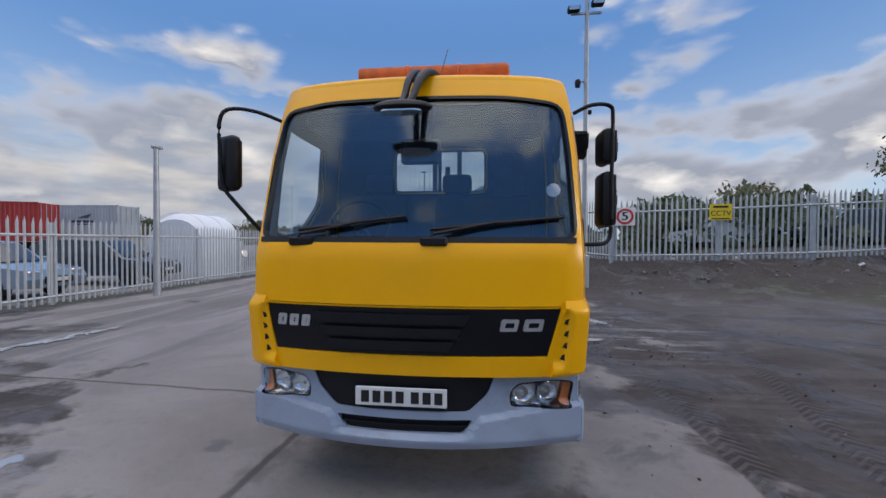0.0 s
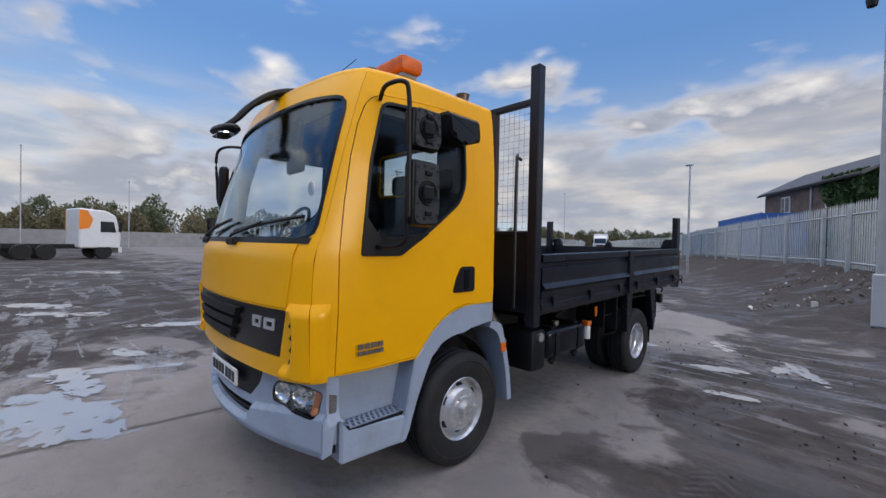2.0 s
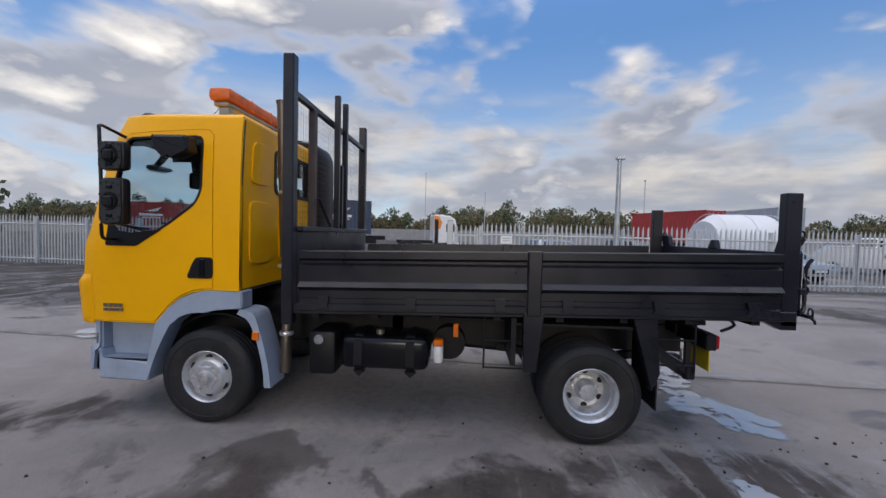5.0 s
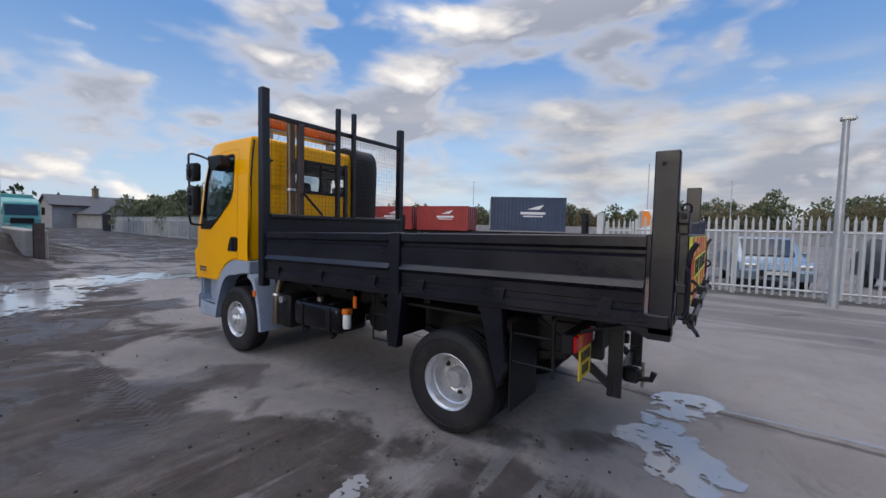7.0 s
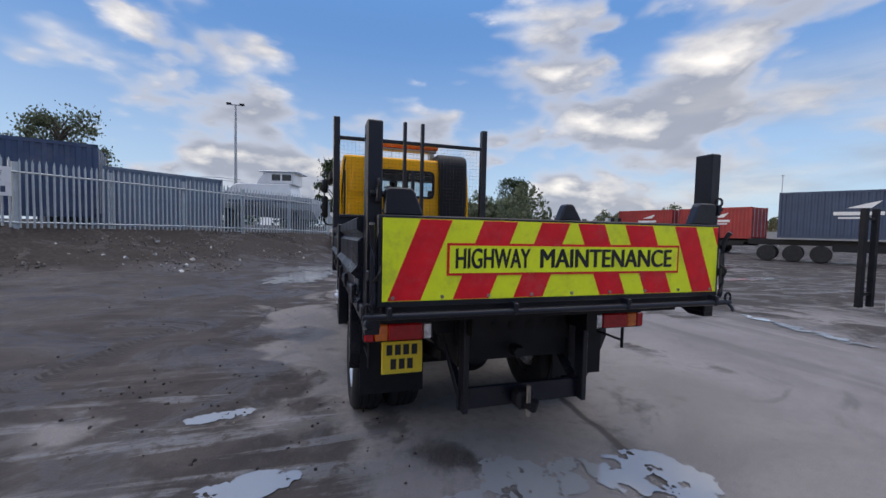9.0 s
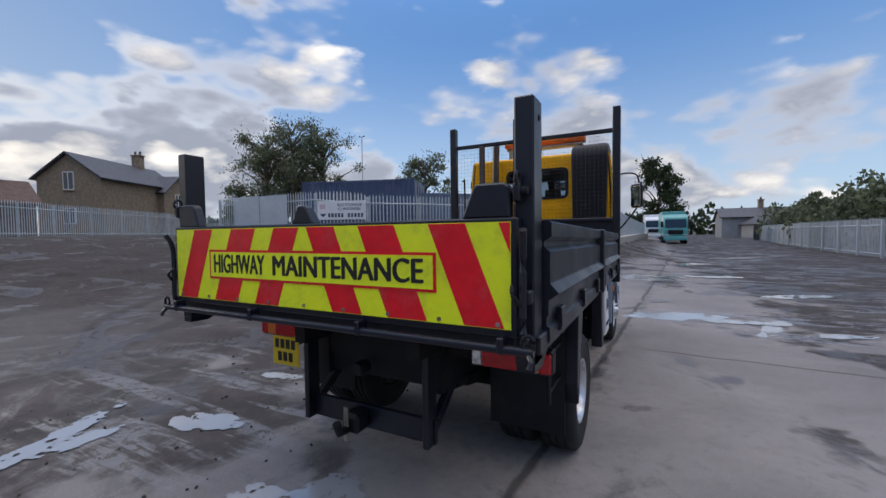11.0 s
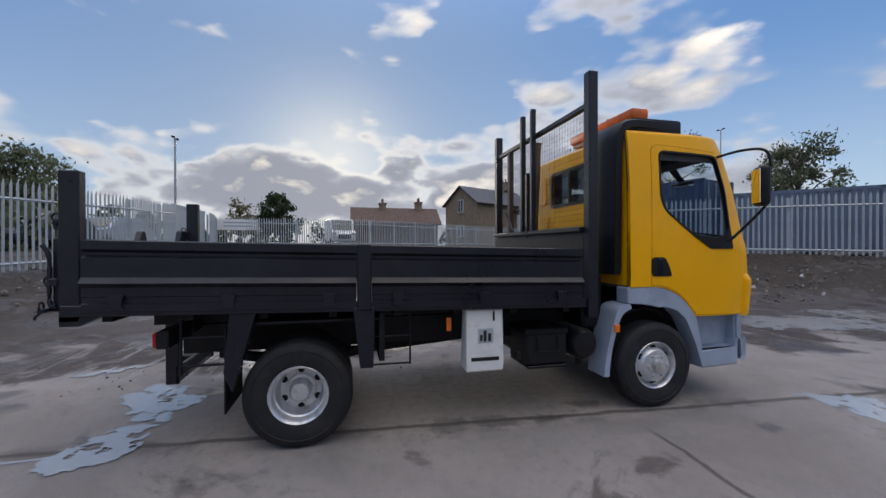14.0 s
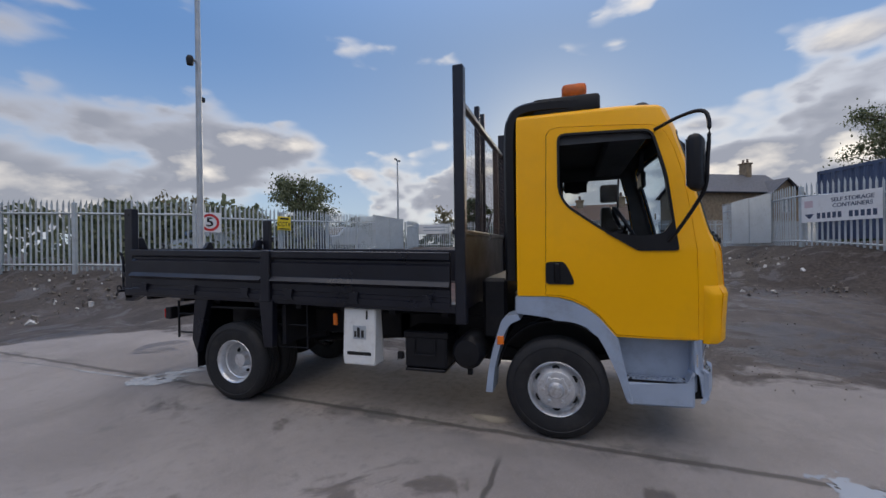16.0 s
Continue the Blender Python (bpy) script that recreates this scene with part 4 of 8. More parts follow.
def panel(name, outer, holes, mapping, material, parent, label="", out=0.0, thick=0.025, nx=16, nz=16, smooth=True):
    """A curved sheet with openings, cut from a flat grid and laid on the cab's form."""
    xs, zs = [p[0] for p in outer], [p[1] for p in outer]
    x0, x1, z0, z1 = min(xs), max(xs), min(zs), max(zs)
    bm = bmesh.new()
    grid = [[bm.verts.new((x0 + (x1 - x0) * i / nx, z0 + (z1 - z0) * j / nz, 0)) for j in range(nz + 1)] for i in range(nx + 1)]
    for i in range(nx):
        for j in range(nz):
            bm.faces.new((grid[i][j], grid[i + 1][j], grid[i + 1][j + 1], grid[i][j + 1]))
    for poly in [outer] + holes:
        for i in range(len(poly)):
            a, b = Vector((*poly[i], 0)), Vector((*poly[(i + 1) % len(poly)], 0))
            d = b - a
            if d.length < 1e-5:
                continue
            lo, hi = Vector((min(a.x, b.x) - 0.12, min(a.y, b.y) - 0.12)), Vector((max(a.x, b.x) + 0.12, max(a.y, b.y) + 0.12))
            fs = [f for f in bm.faces if not (max(v.co.x for v in f.verts) < lo.x or min(v.co.x for v in f.verts) > hi.x or max(v.co.y for v in f.verts) < lo.y or min(v.co.y for v in f.verts) > hi.y)]
            geom = fs + list({e for f in fs for e in f.edges}) + list({v for f in fs for v in f.verts})
            bmesh.ops.bisect_plane(bm, geom=geom, plane_co=a, plane_no=(-d.y, d.x, 0), dist=1e-5)
    gone = []
    for f in bm.faces:
        c = f.calc_center_median()
        if not inside((c.x, c.y), outer) or any(inside((c.x, c.y), h) for h in holes):
            gone.append(f)
    bmesh.ops.delete(bm, geom=gone, context="FACES")
    bm.verts.index_update()
    flat = [(v.co.x, v.co.y) for v in bm.verts]
    n = len(flat)
    vs = [mapping(a, b, out) for a, b in flat] + [mapping(a, b, out - thick) for a, b in flat]
    fs = []
    for f in bm.faces:
        ids = [v.index for v in f.verts]
        fs += [ids, [i + n for i in ids[::-1]]]
    for e in bm.edges:
        if len(e.link_faces) == 1:
            a, b = e.verts[0].index, e.verts[1].index
            fs.append([a, b, b + n, a + n])
    bm.free()
    b2 = bmesh.new()
    bv = [b2.verts.new(v) for v in vs]
    for f in fs:
        try:
            b2.faces.new([bv[i] for i in f])
        except ValueError:
            pass
    return part(name, b2, material, parent, label, smooth)


cab = new("cab")
cab.parent = lorry
tagged(cab, "bright yellow painted lorry cab with light grey lower trim")

DOOR = [(1.832, 0.845), (2.385, 0.855), (2.508, 1.0), (2.60, 1.075), (2.70, 1.122), (2.80, 1.145), (2.90, 1.148), (2.885, 2.42), (2.85, 2.465), (2.78, 2.475), (2.12, 2.435), (2.06, 2.41), (2.015, 2.36), (1.965, 2.24), (1.915, 2.045), (1.872, 1.78), (1.838, 1.50)]
WINDOW = rounded([(1.965, 1.50), (2.23, 1.50), (2.52, 1.685), (2.74, 1.85), (2.795, 1.97), (2.795, 2.415), (2.12, 2.395), (2.03, 2.05)], 0.06)


def side_outline():
    edge = [(cab_e(z) + 0.002, z) for z in np.linspace(ROOF, 0.838, 16)]
    return [(2.385, 0.842), (2.505, 0.988), (2.60, 1.063), (2.70, 1.11), (2.80, 1.133), (2.90, 1.138), (REAR, 1.138), (REAR, ROOF)] + edge


for sign in (1, -1):
    f = side_map(sign)
    panel("side_panel", side_outline(), [DOOR], f, yellow, cab, nx=14, nz=18)
    door = panel("cab_door", grown(DOOR, -0.005), [WINDOW], f, yellow, lorry, "yellow cab door with black window surround", out=0.003, nx=12, nz=16)
    panel("window_seal", grown(WINDOW, 0.006), [grown(WINDOW, -0.012)], f, black_plastic, door, out=0.008, thick=0.03, nx=8, nz=8)
    if sign > 0:   # the offside window is wound down
        pane = panel("window_pane", grown(WINDOW, -0.005), [], f, glass_clear, door, out=-0.012, thick=0.005, nx=6, nz=8)
        pane.visible_shadow = False
    panel("mirror_base", rounded([(1.958, 1.49), (2.23, 1.49), (2.46, 1.635), (2.20, 1.60), (2.06, 1.62), (1.99, 1.72)], 0.02), [], f, black_plastic, door, out=0.014, thick=0.02, nx=6, nz=6)
    if sign > 0:
        part("kerb_mirror", prism(rounded([(2.46, 2.385), (2.77, 2.385), (2.79, 2.25), (2.62, 2.20), (2.52, 2.24)], 0.03), "x", 1.055, 1.19, bevel=0.02), black_plastic, door, "black kerb mirror housing above the window", smooth=True)
    # recessed door handle
    hx = sign * 1.05
    part("handle_recess", prism(rounded([(2.675, 1.235), (2.895, 1.235), (2.895, 1.412), (2.755, 1.412), (2.715, 1.34)], 0.03), "x", hx - sign * 0.012, hx + sign * 0.004), black_plastic, door)
    part("handle", box(hx - sign * 0.006, hx + sign * 0.014, 2.785, 2.835, 1.245, 1.405, 0.012), black_gloss, door)
    # inner trim, seen through the windows and behind the door gaps
    panel("inner_trim", side_outline(), [[(a, min(b, 2.335)) for a, b in grown(WINDOW, 0.006)]], f, cab_trim, cab, out=-0.036, thick=0.012, nx=10, nz=12)
    if sign > 0:
        for k in range(4):
            part("badge_bar", box(1.046, 1.052, 1.945 + k * 0.044, 1.978 + k * 0.044, 0.972, 1.002), badge_grey, door, "small dull silver model badge shape")
        for k in range(5):
            part("badge_bar", box(1.046, 1.052, 1.945 + k * 0.035, 1.974 + k * 0.035, 0.938, 0.962), badge_grey, door, "small dull silver model badge shape")

# front of the cab
SCREEN = rounded([(-0.972, 1.57), (0.972, 1.57), (0.952, 2.41), (0.6, 2.445), (-0.6, 2.445), (-0.952, 2.41)], 0.09)
FLAP = [(-0.865, 1.205), (0.865, 1.205), (0.90, 1.555), (-0.90, 1.555)]
GRILLE = [(-0.83, 0.93), (0.80, 0.93), (0.865, 1.195), (-0.89, 1.195)]
FRONT = [(-1, 0.815), (1, 0.815), (1, ROOF), (-1, ROOF)]
panel("front_panel", FRONT, [SCREEN, FLAP, GRILLE], front_map, yellow, cab, nx=40, nz=24)
panel("bonnet_flap", grown(FLAP, -0.005), [], front_map, yellow, cab, "yellow front service flap", out=0.006, nx=30, nz=8)
panel("inner_trim", FRONT, [grown(SCREEN, 0.004)], front_map, cab_trim, cab, out=-0.036, thick=0.012, nx=24, nz=12)
panel("screen_seal", grown(SCREEN, 0.004), [grown(SCREEN, -0.016)], front_map, black_gloss, cab, out=0.004, thick=0.03, nx=30, nz=14)
ws = panel("windscreen", grown(SCREEN, -0.004), [], front_map, screen_glass, cab, "clear windscreen with two parked wipers", out=-0.012, thick=0.006, nx=30, nz=14)
ws.visible_shadow = False
grille = panel("grille", grown(GRILLE, -0.004), [], front_map, black_gloss, lorry, "black front grille with silver badge shapes", out=-0.004, thick=0.03, nx=30, nz=6)
for k in range(3):
    z = 0.962 + k * 0.073
    half = 0.37 + 0.045 * k
    panel("slat", rounded([(-half - 0.07, z), (half - 0.13, z), (half - 0.10, z + 0.052), (-half - 0.10, z + 0.052)], 0.018), [], front_map, black_plastic, grille, out=0.026, thick=0.045, nx=16, nz=3)
    panel("slat_gap", [(-half - 0.08, z - 0.014), (half - 0.12, z - 0.014), (half - 0.12, z - 0.002), (-half - 0.08, z - 0.002)], [], front_map, hole_shade, grille, out=0.003, thick=0.005, nx=16, nz=1)
# silver badge shapes
for x0, x1 in ((-0.805, -0.735), (-0.725, -0.655), (-0.645, -0.58), (0.52, 0.63), (0.65, 0.77)):
    panel("badge", rounded([(x0, 1.072), (x1 - 0.012, 1.072), (x1, 1.138), (x0 + 0.012, 1.138)], 0.012), [rounded([(x0 + 0.03, 1.09), (x1 - 0.03, 1.09), (x1 - 0.025, 1.118), (x0 + 0.035, 1.118)], 0.006)], front_map, chrome_trim, grille, out=0.004, thick=0.008, nx=4, nz=3, smooth=False)

# flared corner fairings with cooling slots
for sign in (1, -1):
    fm = (lambda s: (lambda a, b, o: front_map(s * a, b, o)))(sign)
    def flare(a, b, o, fm=fm):
        k = min(1, (1.235 - b) / 0.06, (b - 0.80) / 0.03)
        # crescent hollow beside the grille
        edge = 0.893 + 0.05 * (b - 1.04) + 0.016 * math.sin(math.pi * min(max((b - 0.87) / 0.32, 0), 1))
        hollow = min(1, max(0, (edge - a) / 0.022 + 0.5)) * min(1, max(0, (1.195 - b) / 0.03), max(0, (b - 0.865) / 0.03))
        return fm(a, b, o - 0.034 * (1 - max(0, k)) - 0.032 * hollow)
    pod = panel("corner_fairing", [(0.815, 0.815), (1.0, 0.815), (1.0, 1.235), (0.885, 1.235)], [], flare, yellow, cab, out=0.036, thick=0.04, nx=26, nz=22)
    for k in range(4):
        z = 0.905 + 0.066 * k
        e = 0.893 + 0.05 * (z - 1.02) + 0.016 * math.sin(math.pi * (z - 0.85) / 0.32)
        panel("vent", [(e - 0.026, z + 0.008), (e - 0.006, z), (e - 0.004, z + 0.036), (e - 0.014, z + 0.028)], [], flare, hole_shade, pod, out=0.0385, thick=0.004, nx=4, nz=2)
    sm = side_map(sign)
    def sflare(a, b, o, sm=sm):
        k = min(1, (1.235 - b) / 0.06, (b - 0.80) / 0.03, (1.80 - a) / 0.03)
        return sm(a, b, o - 0.034 * (1 - max(0, k)))
    panel("corner_fairing", [(1.722, 0.815), (1.80, 0.815), (1.80, 1.235), (1.702, 1.235)], [], sflare, yellow, cab, out=0.036, thick=0.04, nx=5, nz=14)

# roof dome
def roof():
    bm = bmesh.new()
    line = [front_map(fx, ROOF, 0)[:2] for fx in np.linspace(-1, 1, 31)]
    line += [side_map(1)(y, ROOF, 0)[:2] for y in np.linspace(cab_e(ROOF) + 0.04, REAR, 14)]
    line += [(x, REAR) for x in np.linspace(0.8, -0.8, 9)]
    line += [side_map(-1)(y, ROOF, 0)[:2] for y in np.linspace(REAR, cab_e(ROOF) + 0.04, 14)]
    cx, cy = 0.0, 2.62
    rings = []
    for c, h in ((1.0, 0.0), (0.995, 0.018), (0.98, 0.033), (0.95, 0.046), (0.90, 0.053), (0.75, 0.058), (0.5, 0.061), (0.2, 0.062)):
        rings.append([bm.verts.new((cx + (x - cx) * c, cy + (y - cy) * c, ROOF + h + 0.02 * (y - 2.6) * (1 - c))) for x, y in line])
    n = len(line)
    for a, b in zip(rings, rings[1:]):
        for k in range(n):
            bm.faces.new((a[k], a[(k + 1) % n], b[(k + 1) % n], b[k]))
    bm.faces.new(rings[-1])
    return part("roof", bm, yellow, cab, smooth=True)


roof()
for sign in (1, -1):
    part("roof_lamp", lathe([(0.055, 0.0), (0.06, 0.015), (0.04, 0.035), (0.0, 0.04)], 16, "z", (sign * 0.80, 2.16, 2.615), close=False), black_plastic, cab)

# rear wall with window
RW = rounded([(-0.42, 2.02), (0.42, 2.02), (0.42, 2.40), (-0.42, 2.40)], 0.05)
panel("rear_wall", [(-1.03, 1.15), (1.03, 1.15), (1.045, 1.25), (0.99, 2.1), (0.94, ROOF), (-0.94, ROOF), (-0.99, 2.1), (-1.045, 1.25)], [RW], rear_map, yellow, cab, nx=16, nz=12, smooth=False)
panel("window_seal", grown(RW, 0.03), [grown(RW, -0.01)], rear_map, black_plastic, cab, out=0.008, thick=0.02, nx=8, nz=6)
rg = panel("rear_window", grown(RW, -0.004), [], rear_map, glass_clear, cab, out=-0.008, thick=0.005, nx=4, nz=3)
rg.visible_shadow = False
part("window_divider", box(-0.015, 0.015, REAR - 0.012, REAR + 0.012, 2.02, 2.40, 0.004), black_plastic, cab)
for x0, x1 in ((0.52, 0.9), (-0.36, 0.36)):
    part("pressed_rib", prism(rounded([(x0, 1.35), (x1, 1.35), (x1, 1.9), (x0, 1.9)], 0.08), "y", REAR, REAR + 0.014, bevel=0.004), yellow, cab)
part("pressed_rib", prism(rounded([(0.55, 2.05), (0.88, 2.05), (0.84, 2.42), (0.55, 2.42)], 0.08), "y", REAR, REAR + 0.014, bevel=0.004), yellow, cab)
part("floor_pan", box(-0.98, 0.98, 1.80, REAR - 0.01, 1.12, 1.16), cab_trim, cab)

# ---- cab interior ----
dash = prism([(1.80, 1.16), (2.12, 1.16), (2.16, 1.42), (2.08, 1.55), (1.84, 1.565)], "x", -0.96, 0.96, bevel=0.015)
part("dashboard", dash, black_plastic, cab)
part("dash_top", box(-0.78, 0.78, 1.64, 1.86, 1.32, 1.555, 0.01), black_plastic, cab)
part("headliner", box(-0.88, 0.88, 2.2, REAR - 0.04, 2.49, 2.515), cab_trim, cab)
panel("rear_trim", [(-0.98, 1.17), (0.98, 1.17), (0.96, 2.1), (0.92, 2.54), (-0.92, 2.54), (-0.96, 2.1)], [grown(RW, 0.02)], rear_map, cab_trim, cab, out=-0.032, thick=0.012, nx=8, nz=8)
part("header_shelf", box(-0.86, 0.86, 2.12, 2.42, 2.36, 2.46, 0.02), cab_trim, cab)


def seat(x, wide):
    s = new("seat")
    s.parent = lorry
    tagged(s, "dark cloth cab seat")
    part("cushion", box(x - wide / 2, x + wide / 2, 2.42, 2.92, 1.34, 1.48, 0.05, seg=2), seat_cloth, s, smooth=True)
    part("backrest", box(x - wide / 2, x + wide / 2, 2.86, 3.0, 1.44, 1.96, 0.05, seg=2), seat_cloth, s, smooth=True)
    n = 1 if wide < 0.7 else 2
    for k in range(n):
        hx = x + (k - (n - 1) / 2) * 0.45
        part("headrest", box(hx - 0.13, hx + 0.13, 2.88, 2.98, 1.98, 2.15, 0.04, seg=2), seat_cloth, s, smooth=True)
    part("base", box(x - wide / 2 + 0.05, x + wide / 2 - 0.05, 2.45, 2.9, 1.16, 1.34), black_plastic, s)


seat(-0.52, 0.52)
seat(0.40, 0.86)
sw = new("steering_wheel")
sw.parent = lorry
wheel_m = pose(-0.5, 2.24, 1.66, 62, 0, 0)
bm = bmesh.new()
ringpts = [wheel_m @ Vector((0.225 * math.cos(a), 0.225 * math.sin(a), 0)) for a in np.linspace(0, 2 * math.pi, 29)]
tube(ringpts, 0.016, 8, bm)
part("rim", bm, black_plastic, sw, smooth=True)
bm = bmesh.new()
for a in (0.3, math.pi - 0.3, -math.pi / 2):
    tube([wheel_m @ Vector((0, 0, -0.02)), wheel_m @ Vector((0.22 * math.cos(a), 0.22 * math.sin(a), 0))], 0.014, 6, bm)
tube([wheel_m @ Vector((0, 0, 0)), wheel_m @ Vector((0, 0.05, -0.35))], 0.035, 8, bm)
part("spokes", bm, black_plastic, sw)
part("interior_mirror", box(-0.14, 0.13, 2.02, 2.06, 2.07, 2.24, 0.02), black_plastic, cab)
part("mirror_bracket", prism([(-0.03, 2.24), (0.06, 2.24), (0.10, 2.46), (-0.05, 2.46)], "y", 2.02, 2.06), black_plastic, cab)
part("tax_disc", lathe([(0.04, 0), (0.04, 0.004)], 18, "y", front_map(0.85, 1.86, -0.022)), sign_white, cab)
part("sun_visor", box(0.975, 0.985, 2.50, 2.76, 2.20, 2.38, 0.005), black_plastic, cab)

# wipers
for x0, x1 in ((-0.66, -0.02), (0.12, 0.86)):
    w = new("wiper")
    w.parent = cab
    def gp(x, z, o):
        fx = x / (cab_w(z) - TAPER)
        return front_map(fx, z, o)
    part("arm", tube([gp(x0, 1.545, 0.02), gp(x0 + 0.02, 1.60, 0.035), gp(x0 + 0.38, 1.67, 0.03)], 0.011, 6), black_plastic, w)
    part("blade", tube([gp(x0 + t * (x1 - x0), 1.625 + 0.075 * t, 0.018) for t in np.linspace(0, 1, 8)], 0.011, 6), black_plastic, w)
    part("spindle", box(x0 - 0.05, x0 + 0.10, gp(x0, 1.55, 0)[1] - 0.03, gp(x0, 1.55, 0)[1] + 0.01, 1.535, 1.585, 0.01), black_plastic, w)
panel("scuttle", [(-0.955, 1.553), (0.955, 1.553), (0.96, 1.585), (-0.96, 1.585)], [], front_map, black_plastic, cab, out=0.008, thick=0.02, nx=24, nz=1)

# front-view mirror on its arm
fmir = new("front_mirror")
fmir.parent = lorry
tagged(fmir, "black kerb-view mirror on a curved arm")
for dx in (-0.035, 0.045):
    part("arm", tube(curve_pts([(dx * 1.4 + 0.06, 2.16, 2.61), (dx * 1.2 + 0.05, 2.02, 2.645), (dx + 0.02, 1.86, 2.605), (dx * 0.8, 1.72, 2.50), (dx * 0.6 - 0.01, 1.62, 2.38), (dx * 0.5 - 0.02, 1.54, 2.31)], 6), 0.03, 10, rs=[0.017 + 0.006 * math.sin(math.pi * k / 30) for k in range(31)]), black_plastic, fmir, smooth=True)
part("arm_web", prism([(2.0, 2.60), (1.86, 2.58), (1.74, 2.49), (1.75, 2.52), (1.87, 2.62), (2.0, 2.635)], "x", -0.01, 0.05, bevel=0.006), black_plastic, fmir)
head = bmesh.new()
rings = []
for k in range(13):
    u = -1 + k / 6
    half, thin = 0.078 * math.sqrt(max(0.02, 1 - u * u * 0.96)), 0.034 * math.sqrt(max(0.04, 1 - u * u * 0.9))
    c = Vector((-0.035 + 0.165 * u, 1.555 + 0.03 * u * u, 2.285 + 0.012 * u * u))
    rings.append([head.verts.new(c + Vector((0, half * math.cos(a), (1.3 if math.sin(a) > 0 else 0.55) * thin * math.sin(a)))) for a in [2 * math.pi * q / 14 for q in range(14)]])
for a, b in zip(rings, rings[1:]):
    for q in range(14):
        head.faces.new((a[q], a[(q + 1) % 14], b[(q + 1) % 14], b[q]))
head.faces.new(rings[0])
head.faces.new(rings[-1][::-1])
part("head", head, black_plastic, fmir, smooth=True)
part("glass", prism(rounded([(-0.15, 1.505), (0.08, 1.505), (0.08, 1.605), (-0.15, 1.605)], 0.05), "z", 2.262, 2.268), mirror_glass, fmir)


nmir = new("door_mirror")
nmir.parent = lorry
tagged(nmir, "black door mirrors folded back with their glass missing")
part("arm", tube(curve_pts([(0.99, 2.10, 2.40), (1.10, 2.06, 2.44), (1.22, 2.09, 2.44), (1.245, 2.11, 2.36), (1.245, 2.12, 2.0), (1.245, 2.12, 1.66), (1.21, 2.10, 1.56), (1.10, 2.06, 1.545), (1.03, 2.06, 1.55)], 5), 0.013, 8), black_plastic, nmir, smooth=True)
for zc, hh, ww in ((2.20, 0.23, 0.22), (1.845, 0.37, 0.21)):
    yc = 2.225
    hsg = part("housing", box(1.185, 1.275, yc - ww / 2, yc + ww / 2, zc - hh / 2, zc + hh / 2, 0.035, seg=2), black_plastic, nmir, smooth=True)
    part("carrier_plate", prism(rounded([(yc - ww * 0.43, zc - hh * 0.40), (yc - ww * 0.30, zc - hh * 0.46), (yc + ww * 0.36, zc - hh * 0.45), (yc + ww * 0.43, zc - hh * 0.2), (yc + ww * 0.40, zc + hh * 0.45), (yc - ww * 0.40, zc + hh * 0.45)], 0.02), "x", 1.270, 1.283, bevel=0.003), carrier_grey, hsg, "exposed mirror mounting without its glass")
    for r0 in (0.066, 0.052):
        part("carrier_ring", tube([(1.285, yc + r0 * math.cos(a), zc + r0 * math.sin(a)) for a in np.linspace(0, 2 * math.pi, 25)], 0.005, 5), black_gloss, hsg)
    part("motor", box(1.28, 1.306, yc - 0.042, yc + 0.030, zc - 0.038, zc + 0.038, 0.008), black_plastic, hsg)
    part("motor_socket", box(1.305, 1.309, yc - 0.022, yc + 0.012, zc - 0.018, zc + 0.020), hole_shade, hsg)
    for k, (u, v) in enumerate(((-0.34, 0.37), (-0.12, 0.39), (0.16, 0.38), (0.33, 0.33), (-0.35, -0.36), (-0.1, -0.39), (0.14, -0.37), (0.34, -0.34), (-0.37, 0.14), (0.37, 0.12), (-0.36, -0.17), (0.38, -0.10))):
        part("carrier_hole", box(1.282, 1.285, yc + u * ww - 0.006 - 0.003 * (k % 3), yc + u * ww + 0.008, zc + v * hh - 0.006, zc + v * hh + 0.006 + 0.004 * (k % 2)), hole_shade, hsg)
    for k in (-1, 1):
        part("carrier_clip", box(1.282, 1.298, yc - 0.022, yc + 0.022, zc + k * hh * 0.30 - 0.014, zc + k * hh * 0.30 + 0.012, 0.003), black_gloss, hsg)
omir = new("door_mirror")
omir.parent = lorry
tagged(omir, "black door mirror on a thin tubular arm")
part("arm", tube(curve_pts([(-0.985, 2.10, 2.39), (-1.12, 1.97, 2.43), (-1.25, 1.87, 2.42), (-1.30, 1.84, 2.33), (-1.30, 1.85, 2.1), (-1.29, 1.86, 1.92), (-1.22, 1.90, 1.80), (-1.08, 2.00, 1.60), (-1.03, 2.04, 1.55)], 5), 0.013, 8), black_plastic, omir, smooth=True)
turned = pose(-1.28, 1.91, 2.07, 0, 0, -25)
hsg = part("housing", box(-0.09, 0.09, -0.045, 0.045, -0.185, 0.185, 0.04, seg=3), black_plastic, omir, smooth=True)
hsg.matrix_basis = turned
part("glass", box(-0.072, 0.072, 0.043, 0.049, -0.155, 0.155, 0.002), mirror_glass, hsg)

